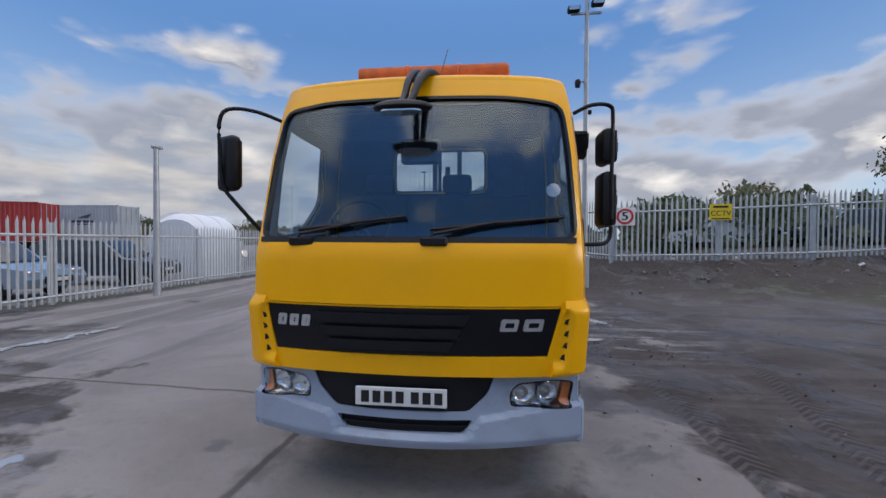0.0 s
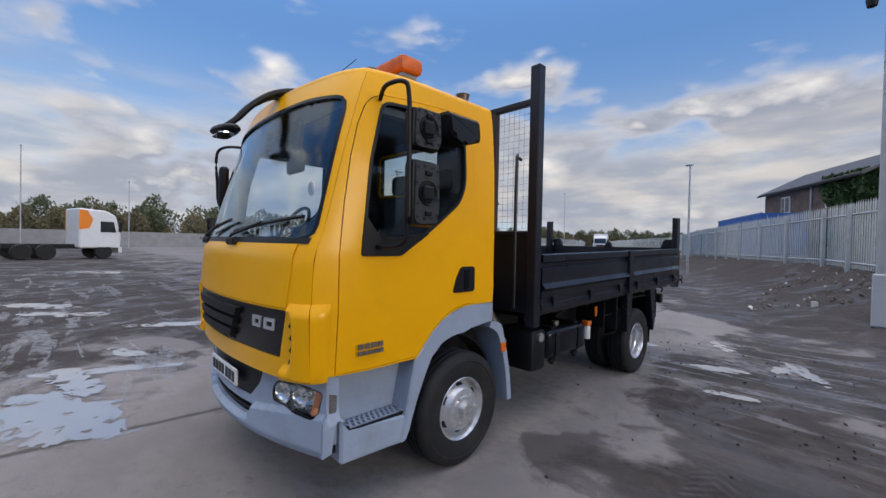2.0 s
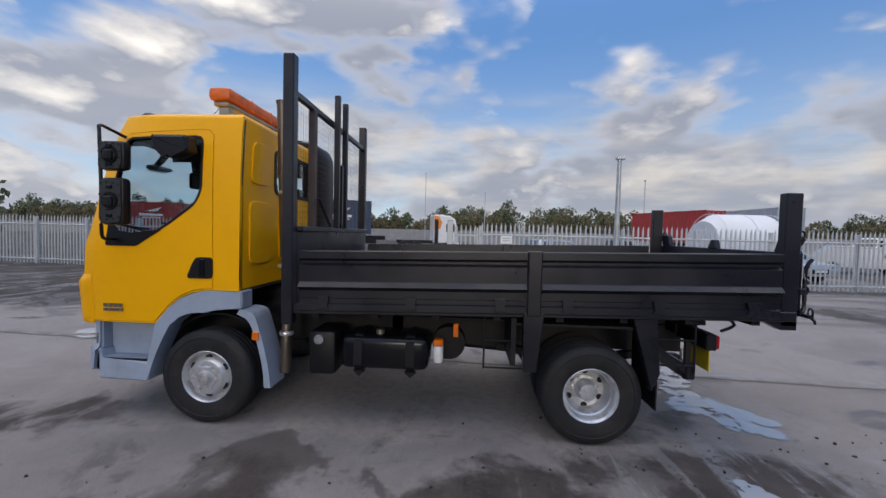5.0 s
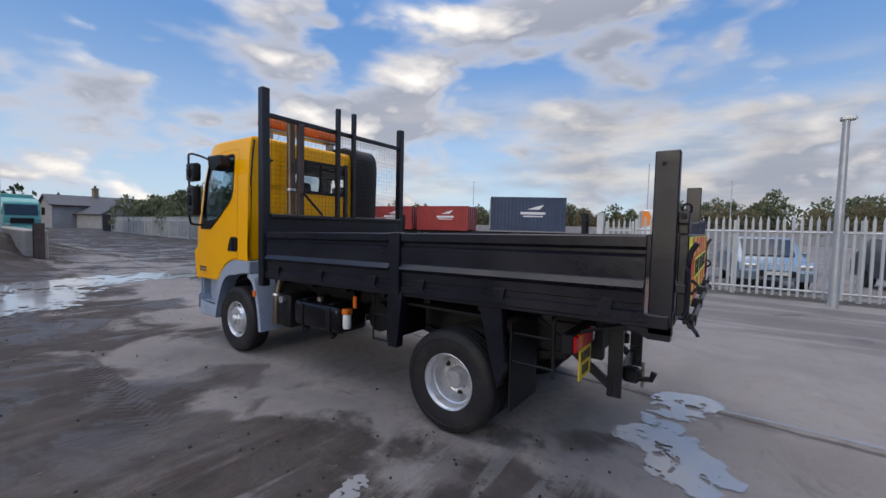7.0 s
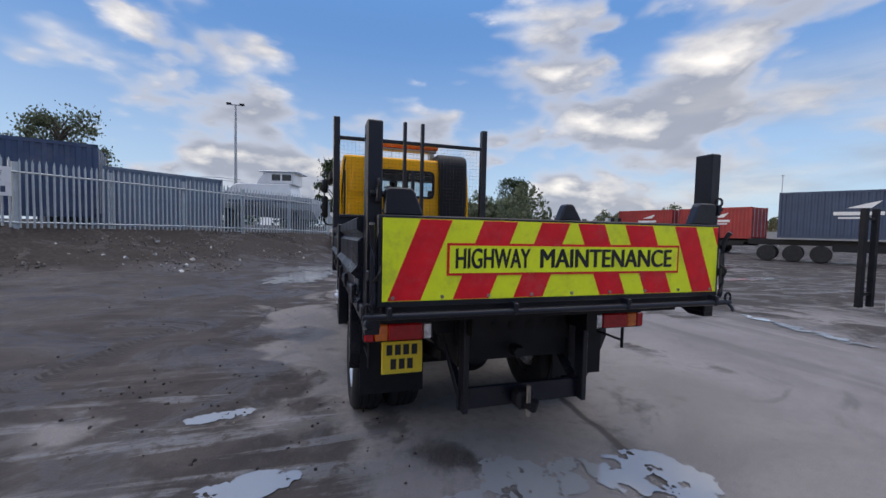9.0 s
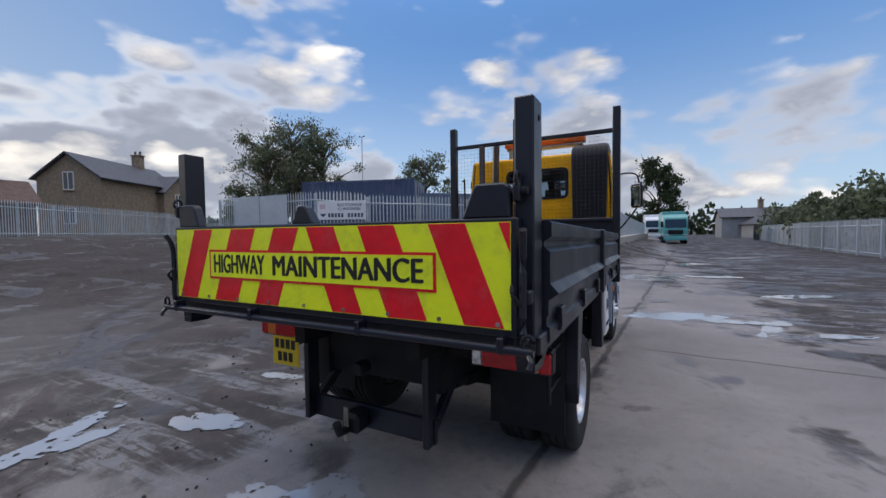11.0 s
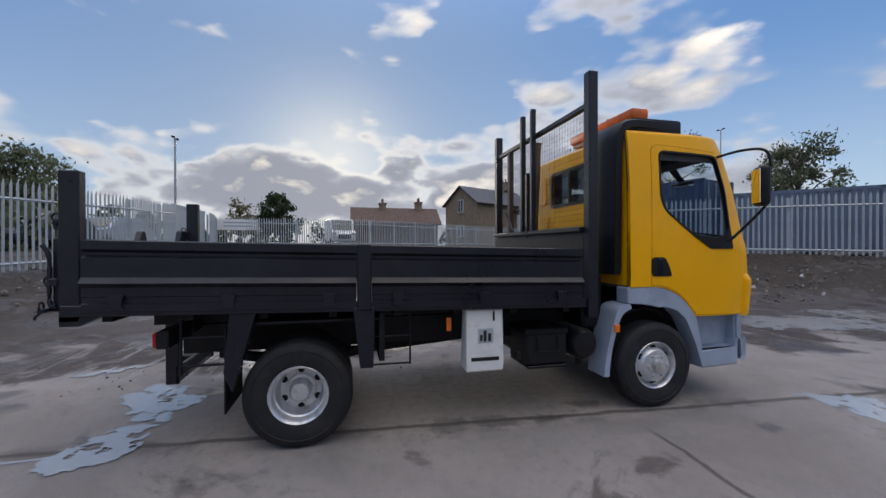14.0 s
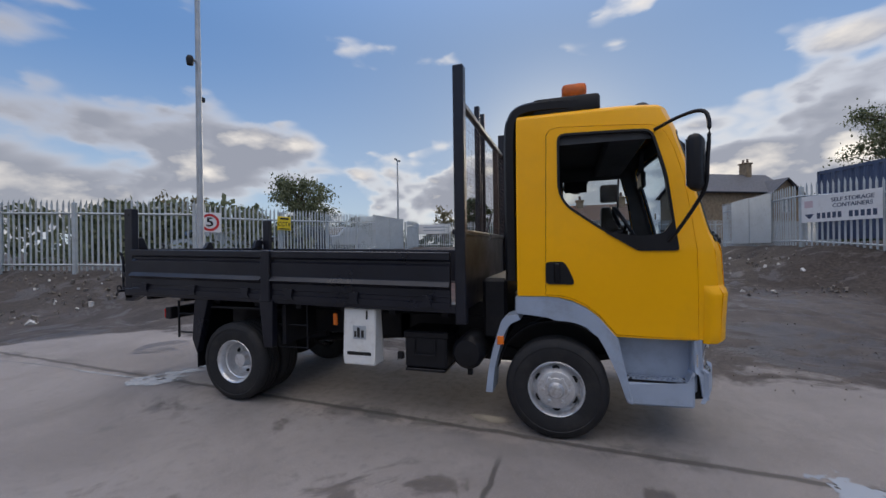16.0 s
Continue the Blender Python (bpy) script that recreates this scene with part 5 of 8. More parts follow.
# beacon bar, aerial, air intake
bar = new("beacon_bar")
bar.parent = lorry
tagged(bar, "worn orange beacon light bar on the roof")
part("lens", box(-0.615, 0.605, 2.555, 2.765, 2.845, 2.965, 0.035, seg=2), beacon_lens, bar, smooth=True)
part("base", box(-0.58, 0.57, 2.585, 2.735, 2.80, 2.847, 0.012), steel, bar)
for x in (-0.2, 0.2):
    part("band", box(x - 0.01, x + 0.01, 2.551, 2.769, 2.842, 2.968, 0.01), amber_lens, bar)
for x in (-0.5, 0.5):
    part("foot", box(x - 0.04, x + 0.04, 2.62, 2.72, 2.61, 2.802, 0.006), steel, bar)
part("aerial", tube([(0.10, 2.06, 2.60), (0.13, 2.46, 3.02)], 0.0035, 6), black_plastic, cab)
intake = new("air_intake")
intake.parent = lorry
tagged(intake, "black moulded air intake up the cab rear corner")
prof = curve_pts([(-0.74, 3.18, 1.25), (-0.735, 3.18, 1.8), (-0.735, 3.18, 2.4), (-0.735, 3.15, 2.59), (-0.735, 3.05, 2.665), (-0.735, 2.75, 2.67), (-0.735, 2.52, 2.64)], 5)
bm = bmesh.new()
rings = []
for i, p in enumerate(prof):
    d = (prof[min(i + 1, len(prof) - 1)] - prof[max(i - 1, 0)]).normalized()
    nrm = Vector((1, 0, 0)).cross(d)
    wid = 0.20 + 0.035 * math.sin(i / len(prof) * 3.1)
    dep = 0.052
    rings.append([bm.verts.new(p + Vector((1, 0, 0)) * wid * cx + nrm * dep * cz) for cx, cz in ((-1, -0.6), (-0.85, -1), (0.85, -1), (1, -0.6), (1, 0.6), (0.85, 1), (-0.85, 1), (-1, 0.6))])
for a, b in zip(rings, rings[1:]):
    for k in range(8):
        bm.faces.new((a[k], a[(k + 1) % 8], b[(k + 1) % 8], b[k]))
bm.faces.new(rings[0])
bm.faces.new(rings[-1][::-1])
part("duct", bm, black_plastic, intake, smooth=True)
part("hood", box(-0.95, -0.52, 2.47, 2.99, 2.585, 2.74, 0.03, seg=2), black_plastic, intake, smooth=True)

# ---- grey lower trim: bumper, steps, wheel arches ----
bumper = new("bumper")
bumper.parent = lorry
tagged(bumper, "light grey moulded front bumper with black centre")


def lip(z, fx=1.0):
    """How far the lower band of the bumper stands proud; its top edge dips round the slot."""
    a = abs(fx + 0.02)
    edge = 0.465 + 0.10 * min(1, max(0, (a - 0.37) / 0.07)) + 0.055 * min(1, max(0, (a - 0.44) / 0.4))
    return 0.034 * min(1, max(0, (edge - z) / 0.018 + 0.5))


def bump_map(fx, z, out):
    x = fx * 0.985 - 0.02
    y = 1.60 + 0.215 * x * x - lip(z, fx) + 0.05 * max(0, (0.44 - z) / 0.1)
    k = abs(fx) ** 3
    return (x * (1 + 0.6 * lip(z, fx)) + out * 0.5 * k * (1 if fx > 0 else -1), y - out * (1 - 0.2 * k), z)


def bump_side(sign):
    def f(y, z, out):
        t = min(max((y - 1.80 + lip(z)) / 0.10, 0), 1)
        return (sign * (0.97 * (1 + 0.6 * lip(z)) + 0.03 * (1 - (1 - t) ** 2) + out), y, z)
    return f


CENTRE = rounded([(-0.42, 0.60), (0.36, 0.60), (0.47, 0.70), (0.52, 0.822), (-0.59, 0.822), (-0.53, 0.70)], 0.03)
SLOT = rounded([(-0.36, 0.475), (0.33, 0.475), (0.39, 0.555), (-0.42, 0.555)], 0.02)
LAMPS = [rounded([(0.60, 0.625), (0.95, 0.60), (0.985, 0.745), (0.86, 0.765), (0.64, 0.755), (0.595, 0.70)], 0.03)]
LAMPS.append([(-x, z) for x, z in LAMPS[0]])
panel("shell", [(-1, 0.39), (1, 0.40), (1, 0.842), (-1, 0.842)], [CENTRE, SLOT] + LAMPS, bump_map, grey_plastic, bumper, out=0.0, thick=0.03, nx=72, nz=38)
panel("centre_panel", grown(CENTRE, 0.003), [], bump_map, black_plastic, bumper, out=-0.012, thick=0.02, nx=20, nz=6)
panel("lower_slot", grown(SLOT, 0.003), [], bump_map, hole_shade, bumper, out=-0.03, thick=0.02, nx=16, nz=3)
panel("slot_bar", [(-0.40, 0.51), (0.37, 0.51), (0.37, 0.522), (-0.40, 0.522)], [], bump_map, black_plastic, bumper, out=-0.008, thick=0.02, nx=16, nz=1)
for sign in (1, -1):
    panel("bumper_end", [(1.77, 0.405), (1.815, 0.43), (1.835, 0.585), (1.862, 0.605), (1.862, 0.832), (1.80, 0.842), (1.80, 0.62), (1.772, 0.595)], [], bump_side(sign), grey_plastic, bumper, thick=0.03, nx=5, nz=10)
    panel("side_lens", rounded([(1.812, 0.635), (1.848, 0.64), (1.85, 0.735), (1.812, 0.742)], 0.008), [], bump_side(sign), lamp_chrome, bumper, "clear side of the headlamp", out=0.004, thick=0.01, nx=3, nz=4)
    poly = LAMPS[0] if sign > 0 else LAMPS[1]
    lamp = panel("headlamp", grown(poly, -0.002), [], bump_map, lamp_chrome, lorry, "clear headlamp with amber indicator corner", out=-0.035, thick=0.012, nx=10, nz=6)
    panel("lamp_rim", grown(poly, 0.001), [grown(poly, -0.007)], bump_map, black_gloss, lamp, out=0.0, thick=0.03, nx=10, nz=6)
    for fx, r in ((0.675, 0.064), (0.815, 0.060)):
        px, py, pz = bump_map(sign * fx, 0.69, 0)
        bowl = lathe([(r, 0.0), (r * 0.96, 0.006), (r * 0.75, 0.022), (r * 0.45, 0.032), (0.016, 0.035), (0.014, 0.012), (0.0, 0.008)], 24, "y", close=False)
        bowl.transform(pose(px, py + 0.008, pz, 0, 0, sign * math.degrees(math.atan(0.43 * abs(px)))))
        part("reflector", bowl, lamp_chrome, lamp, smooth=True)
    panel("indicator", [(sign * a, b) for a, b in rounded([(0.895, 0.62), (0.948, 0.612), (0.978, 0.735), (0.93, 0.748)], 0.012)], [], bump_map, indicator_lens, lamp, out=-0.016, thick=0.008, nx=4, nz=4)
    lens = panel("lens", grown(poly, -0.003), [], bump_map, lamp_glass, lamp, "clear curved lens", out=0.002, thick=0.004, nx=10, nz=6)
    lens.visible_shadow = False
# number plate with plain bars
np_ = part("number_plate", box(-0.30, 0.22, 1.572, 1.588, 0.635, 0.74, 0.004), plate_white, bumper, "white front number plate with dark bars")
for k in range(7):
    x = -0.265 + k * 0.066 + (0.02 if k > 3 else 0)
    part("bar", box(x, x + 0.045, 1.568, 1.5725, 0.655, 0.72), ink, np_)


def arc(cx, cz, r, a0, a1, n=12):
    return [(cx + r * math.cos(radians(a)), cz + r * math.sin(radians(a))) for a in np.linspace(a0, a1, n)]


for sign in (1, -1):
    arch = new("wheel_arch")
    arch.parent = lorry
    tagged(arch, "light grey plastic wheel arch and cab step")
    inner = [tuple(p) for p in curve_pts([(2.85, 0.945), (2.75, 0.945), (2.65, 0.925), (2.547, 0.872), (2.49, 0.79), (2.445, 0.70), (2.40, 0.60), (2.355, 0.48), (2.315, 0.345)], 2)]
    ring = [(2.27, 0.335), (2.375, 0.838), (2.498, 0.985), (2.595, 1.06), (2.70, 1.107), (2.80, 1.13), (2.90, 1.136), (3.14, 1.137), (3.14, 0.985), (2.88, 0.98)] + inner
    x0, x1 = sign * 0.86, sign * 1.035
    part("arch_front", prism(ring, "x", x0, x1, bevel=0.012), grey_plastic, arch)
    strip = [tuple(p) for p in curve_pts([(3.12, 0.985), (3.235, 0.955), (3.29, 0.82), (3.335, 0.665), (3.37, 0.50), (3.39, 0.335)], 4)]
    under = [tuple(p) for p in curve_pts([(3.335, 0.335), (3.32, 0.50), (3.285, 0.66), (3.24, 0.80), (3.19, 0.895), (3.10, 0.945)], 4)]
    part("mudguard", prism(strip + under, "x", sign * 0.78, sign * 1.035), grey_plastic, arch)
    part("arch_liner", prism(arc(2.83, 0.40, 0.50, 10, 170, 16) + arc(2.83, 0.40, 0.515, 170, 10, 16), "x", sign * 0.70, sign * 0.86), chassis_black, arch)
    part("marker_lamp", box(sign * 1.03, sign * 1.05, 3.235, 3.29, 0.735, 0.805, 0.004), amber_lens, arch)
    # step well
    part("step_back", box(sign * 0.85, sign * 0.88, 1.80, 2.36, 0.50, 0.845), grey_plastic, arch)
    part("step_front", box(sign * 0.83, sign * 0.98, 1.84, 1.87, 0.45, 0.84, 0.01), grey_plastic, arch)
    part("step_body", prism([(1.865, 0.345), (2.30, 0.332), (2.345, 0.50), (1.90, 0.515), (1.878, 0.60), (1.862, 0.60)], "x", sign * 0.80, sign * 1.02, bevel=0.015), grey_plastic, arch)
    # dark block standing in for the shaded gap behind the bumper end
    part("bumper_gap_shade", prism([(1.80, 0.41), (1.868, 0.40), (1.868, 0.60), (1.82, 0.59)], "x", sign * 0.80, sign * 0.965), hole_shade, arch)
    # sunk black tread plate under slanting grey bars
    part("step_tread", box(sign * 0.882, sign * 1.0, 1.895, 2.325, 0.498, 0.5235), black_plastic, arch, "black tread plate")
    for k in range(11):
        y0 = 1.90 + 0.0345 * k
        slant = [(sign * 0.886, y0 + 0.045), (sign * 0.886, y0 + 0.060), (sign * 0.996, y0 + 0.015), (sign * 0.996, y0)]
        part("tread_bar", prism(slant, "z", 0.520, 0.531), grey_plastic, arch)
        cross = [(sign * 0.886, y0 + 0.012), (sign * 0.886, y0 + 0.022), (sign * 0.996, y0 + 0.067), (sign * 0.996, y0 + 0.057)]
        part("tread_bar", prism(cross, "z", 0.520, 0.5295), grey_plastic, arch)

# ---- chassis ----
chassis = new("chassis")
chassis.parent = lorry
tagged(chassis, "black steel chassis frame and axles")
for sign in (1, -1):
    part("rail", box(sign * 0.38, sign * 0.45, 1.85, 6.98, 0.62, 0.86), chassis_black, chassis)
    part("subframe_rail", box(sign * 0.36, sign * 0.44, 3.5, 7.2, 0.87, 1.0), chassis_black, chassis)
    part("leaf_spring", prism([(2.2, 0.56), (2.83, 0.43), (3.46, 0.56), (3.46, 0.61), (2.83, 0.49), (2.2, 0.61)], "x", sign * 0.40, sign * 0.47), chassis_black, chassis)
    part("leaf_spring", prism([(5.3, 0.58), (6.0, 0.44), (6.7, 0.58), (6.7, 0.64), (6.0, 0.53), (5.3, 0.64)], "x", sign * 0.40, sign * 0.48), chassis_black, chassis)
for y in (3.3, 4.4, 5.3, 6.9):
    part("cross_member", box(-0.4, 0.4, y - 0.04, y + 0.04, 0.64, 0.82), chassis_black, chassis)
part("front_axle", box(-0.8, 0.8, 2.78, 2.88, 0.33, 0.43, 0.02), chassis_black, chassis)
part("rear_axle", tube([(-0.8, 6.0, 0.40), (0.8, 6.0, 0.40)], 0.07, 14), chassis_black, chassis)
part("differential", lathe([(0.05, 5.75), (0.14, 5.85), (0.19, 5.98), (0.17, 6.10), (0.08, 6.2)], 20, "y", (0, 0, 0.42)), chassis_black, chassis, smooth=True)
part("prop_shaft", tube([(0, 3.6, 0.62), (0, 5.8, 0.44)], 0.045, 12), chassis_black, chassis)
part("engine_block", box(-0.34, 0.34, 2.0, 3.45, 0.50, 1.08, 0.04), chassis_black, chassis)
part("gearbox_and_fill", box(-0.22, 0.22, 3.3, 4.0, 0.48, 0.85, 0.06), chassis_black, chassis)
# dark filler block added to stop light showing through under the chassis
part("gearbox_and_fill", box(-0.42, 0.42, 2.75, 4.0, 0.42, 0.98, 0.06), chassis_black, chassis)
# dark block added among the hoses behind the cab to keep light out
part("cab_gap_filler", box(-0.80, 0.42, 3.24, 3.46, 0.72, 1.26, 0.03), chassis_black, chassis)
part("crossmember", box(-0.45, 0.45, 4.3, 4.4, 0.62, 1.0), chassis_black, chassis)
part("radiator", box(-0.45, 0.45, 1.82, 1.92, 0.45, 1.1), chassis_black, chassis)
part("tipping_ram", tube([(0, 3.75, 0.70), (0, 5.2, 0.98)], 0.09, 14), chassis_black, chassis)
part("silencer", tube([(0.30, 4.85, 0.66), (0.62, 4.85, 0.66)], 0.15, 18), chassis_black, chassis)


def wheel(x, y, side, dual):
    """side: +1 where the outer face looks to +x."""
    w = new("wheel")
    w.parent = lorry
    tagged(w, "silver steel wheel with worn black tyre")
    w.matrix_basis = pose(x, y, 0.40, 0, 0, 0 if side > 0 else 180)
    prof = [(0.212, -0.105), (0.30, -0.118), (0.365, -0.115), (0.392, -0.095), (0.399, -0.07)]
    for g in (-0.05, 0.0, 0.05):
        prof += [(0.399, g - 0.009), (0.388, g - 0.006), (0.388, g + 0.006), (0.399, g + 0.009)]
    prof += [(0.399, 0.07), (0.392, 0.095), (0.365, 0.115), (0.335, 0.121), (0.33, 0.116), (0.30, 0.119), (0.25, 0.112), (0.225, 0.106), (0.212, 0.10)]
    part("tyre", lathe(prof + [prof[0]], 64, close=False), rubber, w, smooth=True)
    if dual:
        rimp = [(0.225, -0.10), (0.238, 0.085), (0.246, 0.10), (0.238, 0.108), (0.224, 0.10), (0.214, 0.075), (0.208, 0.030), (0.196, 0.022), (0.190, -0.03), (0.182, -0.065), (0.168, -0.078), (0.128, -0.082), (0.122, -0.070), (0.094, -0.066), (0.086, -0.055), (0.082, 0.018), (0.070, 0.034), (0.030, 0.038), (0.0, 0.038)]
        rim = part("rim", lathe([(r * 0.91, u) for r, u in rimp], 48, close=False), silver, w, "deep dished silver steel rim", smooth=True)
        hole_r, hole_x, hub_r, hub_x = 0.160, -0.083, 0.098, -0.068
    else:
        rimp = [(0.225, -0.09), (0.238, 0.085), (0.246, 0.10), (0.238, 0.108), (0.222, 0.095), (0.212, 0.045), (0.202, 0.038), (0.192, 0.046), (0.165, 0.098), (0.152, 0.112), (0.13, 0.116), (0.105, 0.116), (0.10, 0.128), (0.07, 0.130), (0.055, 0.165), (0.03, 0.172), (0.0, 0.172)]
        rim = part("rim", lathe([(r * 0.91, u) for r, u in rimp], 48, close=False), silver, w, "domed silver steel rim with wheel nuts", smooth=True)
        hole_r, hole_x, hub_r, hub_x = 0.187, 0.080, 0.10, 0.122
    hole_r = hole_r * 0.92
    for k in range(6):
        a = math.pi / 6 + k * math.pi / 3
        c, s = hole_r * math.cos(a), hole_r * math.sin(a)
        if dual:
            hole = lathe([(0.029, hole_x), (0.026, hole_x + 0.006), (0.0, hole_x + 0.006)], 14, "x", (0, c, s), close=False)
        else:   # oval openings in the sloping wall of the dome
            hole = lathe([(0.027, -0.004), (0.025, 0.004), (0.0, 0.004)], 14, "x", close=False)
            hole.transform(Matrix.Translation((0.071, 0.1625 * math.cos(a), 0.1625 * math.sin(a))) @ Euler((a, 0, 0)).to_matrix().to_4x4() @ Euler((0, 0, radians(28))).to_matrix().to_4x4() @ Matrix.Diagonal((1, 0.85, 1.15, 1)))
        part("vent_hole", hole, hole_shade, rim)
    for k in range(6):
        a = k * math.pi / 3
        part("wheel_nut", lathe([(0.016, hub_x), (0.014, hub_x + 0.02), (0.0, hub_x + 0.022)], 6, "x", (0, hub_r * math.cos(a), hub_r * math.sin(a)), close=False), silver, rim)
    return w


for side in (1, -1):
    wheel(side * 0.915, 2.83, side, False)
    wheel(side * 0.945, 6.0, side, True)
    inner = wheel(side * 0.655, 6.0, side, True)

# ---- underbody equipment, nearside ----
tank = new("fuel_tank")
tank.parent = lorry
tagged(tank, "black steel fuel tank with straps")
part("shell", box(0.62, 1.02, 3.97, 4.70, 0.52, 0.80, 0.06, seg=3), black_gloss, tank, smooth=True)
for y in (4.12, 4.55):
    part("strap", box(0.61, 1.027, y - 0.02, y + 0.02, 0.505, 0.807, 0.055), chassis_black, tank)
    part("bracket", prism([(y - 0.05, 0.50), (y + 0.05, 0.50), (y, 0.45)], "x", 0.94, 0.98), chassis_black, tank)
part("filler_cap", lathe([(0.035, 0.80), (0.035, 0.835), (0.0, 0.838)], 16, "z", (0.90, 4.28, 0), close=False), steel, tank)
hyd = new("oil_tank")
hyd.parent = lorry
tagged(hyd, "black hydraulic oil tank with pale cap")
part("shell", box(0.66, 1.02, 3.70, 3.93, 0.46, 0.83, 0.04, seg=2), black_plastic, hyd, smooth=True)
part("cap", lathe([(0.04, 0.0), (0.04, 0.03), (0.0, 0.034)], 16, "x", (1.02, 3.80, 0.765), close=False), clear_lens, hyd)
filt = new("oil_filter")
filt.parent = lorry
tagged(filt, "white cartridge filter under the tipper body")
part("canister", lathe([(0.0, 0.60), (0.036, 0.60), (0.04, 0.62), (0.04, 0.72), (0.034, 0.735), (0.0, 0.735)], 18, "z", (0.98, 4.78, 0), close=False), white_box, filt, smooth=True)
part("head", box(0.94, 1.02, 4.74, 4.82, 0.735, 0.79, 0.01), amber_lens, filt)
for side, y in ((1, 4.92), (-1, 4.83)):
    part("side_marker", box(side * 1.0, side * 1.02, y - 0.02, y + 0.02, 0.82, 0.93, 0.004), amber_lens, chassis)
exh = new("exhaust_stack")
exh.parent = lorry
tagged(exh, "weathered steel vertical exhaust pipe behind the cab")
part("pipe", tube([(0.56, 3.25, 2.845), (0.56, 3.25, 2.80), (0.58, 3.30, 1.40)], 0.052, 18, rs=[0.06, 0.05, 0.05]), rusty_pipe, exh, smooth=True)
part("bend", tube(curve_pts([(0.58, 3.30, 1.40), (0.585, 3.31, 1.26), (0.68, 3.37, 1.08), (0.80, 3.43, 0.92), (0.86, 3.445, 0.72), (0.87, 3.44, 0.42)], 6), 0.045, 16), rusty_pipe, exh, smooth=True)
part("mouth", lathe([(0.045, 2.80), (0.045, 2.85), (0.0, 2.80)], 18, "z", (0.56, 3.25, 0), close=False), hole_shade, exh)
for z in (1.32, 0.76, 2.0):
    part("clamp", lathe([(0.057, z - 0.015), (0.06, z), (0.057, z + 0.015)], 18, "z", (0.58 if z > 1 else 0.86, 3.29 if z > 1 else 3.445, 0)), silver, exh)

# offside equipment
wb = new("storage_box")
wb.parent = lorry
tagged(wb, "white plastic hand-wash box hung under the body")
part("body", prism([(-0.90, 0.485), (-1.09, 0.485), (-1.09, 0.56), (-1.075, 1.0), (-0.95, 1.0)], "y", 4.38, 4.70, bevel=0.012), white_box, wb)
part("slot", box(-1.094, -1.08, 4.42, 4.66, 0.575, 0.605, 0.003), hole_shade, wb)
part("pictogram", box(-1.089, -1.083, 4.47, 4.60, 0.72, 0.84), cont_grey, wb, "faded grey printed pictogram")
for a, b, c, d in ((4.49, 4.515, 0.735, 0.80), (4.53, 4.555, 0.735, 0.825), (4.565, 4.585, 0.74, 0.79)):
    part("pictogram_mark", box(-1.093, -1.088, a, b, c, d), ink, wb)
part("latch", box(-1.085, -1.072, 4.455, 4.47, 0.90, 0.98), ink, wb)
bat = new("battery_box")
bat.parent = lorry
tagged(bat, "black battery box with a lid and wire handle")
part("body", box(-0.62, -1.0, 3.74, 4.13, 0.47, 0.78, 0.02), black_plastic, bat)
part("lid", box(-0.61, -1.008, 3.73, 4.14, 0.735, 0.80, 0.012), black_gloss, bat)
part("handle", tube([(-1.006, 3.84, 0.73), (-1.022, 3.84, 0.60), (-1.022, 4.03, 0.60), (-1.006, 4.03, 0.73)], 0.008, 8), black_plastic, bat)
part("foot_rail", box(-0.62, -1.015, 3.75, 4.12, 0.45, 0.475, 0.004), black_gloss, bat)
air = new("air_tank")
air.parent = lorry
tagged(air, "round black air reservoir")
part("shell", lathe([(0.0, -0.55), (0.11, -0.56), (0.14, -0.60), (0.14, -0.96), (0.11, -1.0), (0.0, -1.01)], 28, "x", (0, 3.56, 0.63), close=False), black_plastic, air, smooth=True)
part("drain", box(-0.9, -0.86, 3.54, 3.58, 0.42, 0.50), black_plastic, air)
part("chain_lug", box(-0.93, -0.97, 4.16, 4.22, 0.53, 0.60, 0.01), chassis_black, chassis)

# ---- tipper body ----
body = new("tipper_body")
body.parent = lorry
tagged(body, "black painted steel dropside tipper body")
RISE = 0.019


def raised(bm):
    for v in bm.verts:
        v.co.z += RISE * (v.co.y - 3.6)
    return bm


part("floor", raised(box(-1.07, 1.07, 3.62, 7.46, 1.00, 1.045)), bed_rust, body, "rust-worn steel bed floor")
for k in range(8):
    y = 3.75 + k * 0.5
    part("cross_bearer", raised(box(-1.0, 1.0, y - 0.03, y + 0.03, 0.93, 1.0)), chassis_black, body)
SIDE = [(1.12, 0.995), (1.125, 1.005), (1.125, 1.055), (1.112, 1.065), (1.112, 1.10), (1.120, 1.105), (1.120, 1.165), (1.150, 1.188), (1.160, 1.196), (1.128, 1.232), (1.126, 1.238), (1.126, 1.36), (1.102, 1.38), (1.102, 1.40), (1.132, 1.42), (1.132, 1.475), (1.122, 1.482), (1.085, 1.482), (1.08, 1.47), (1.08, 0.995)]
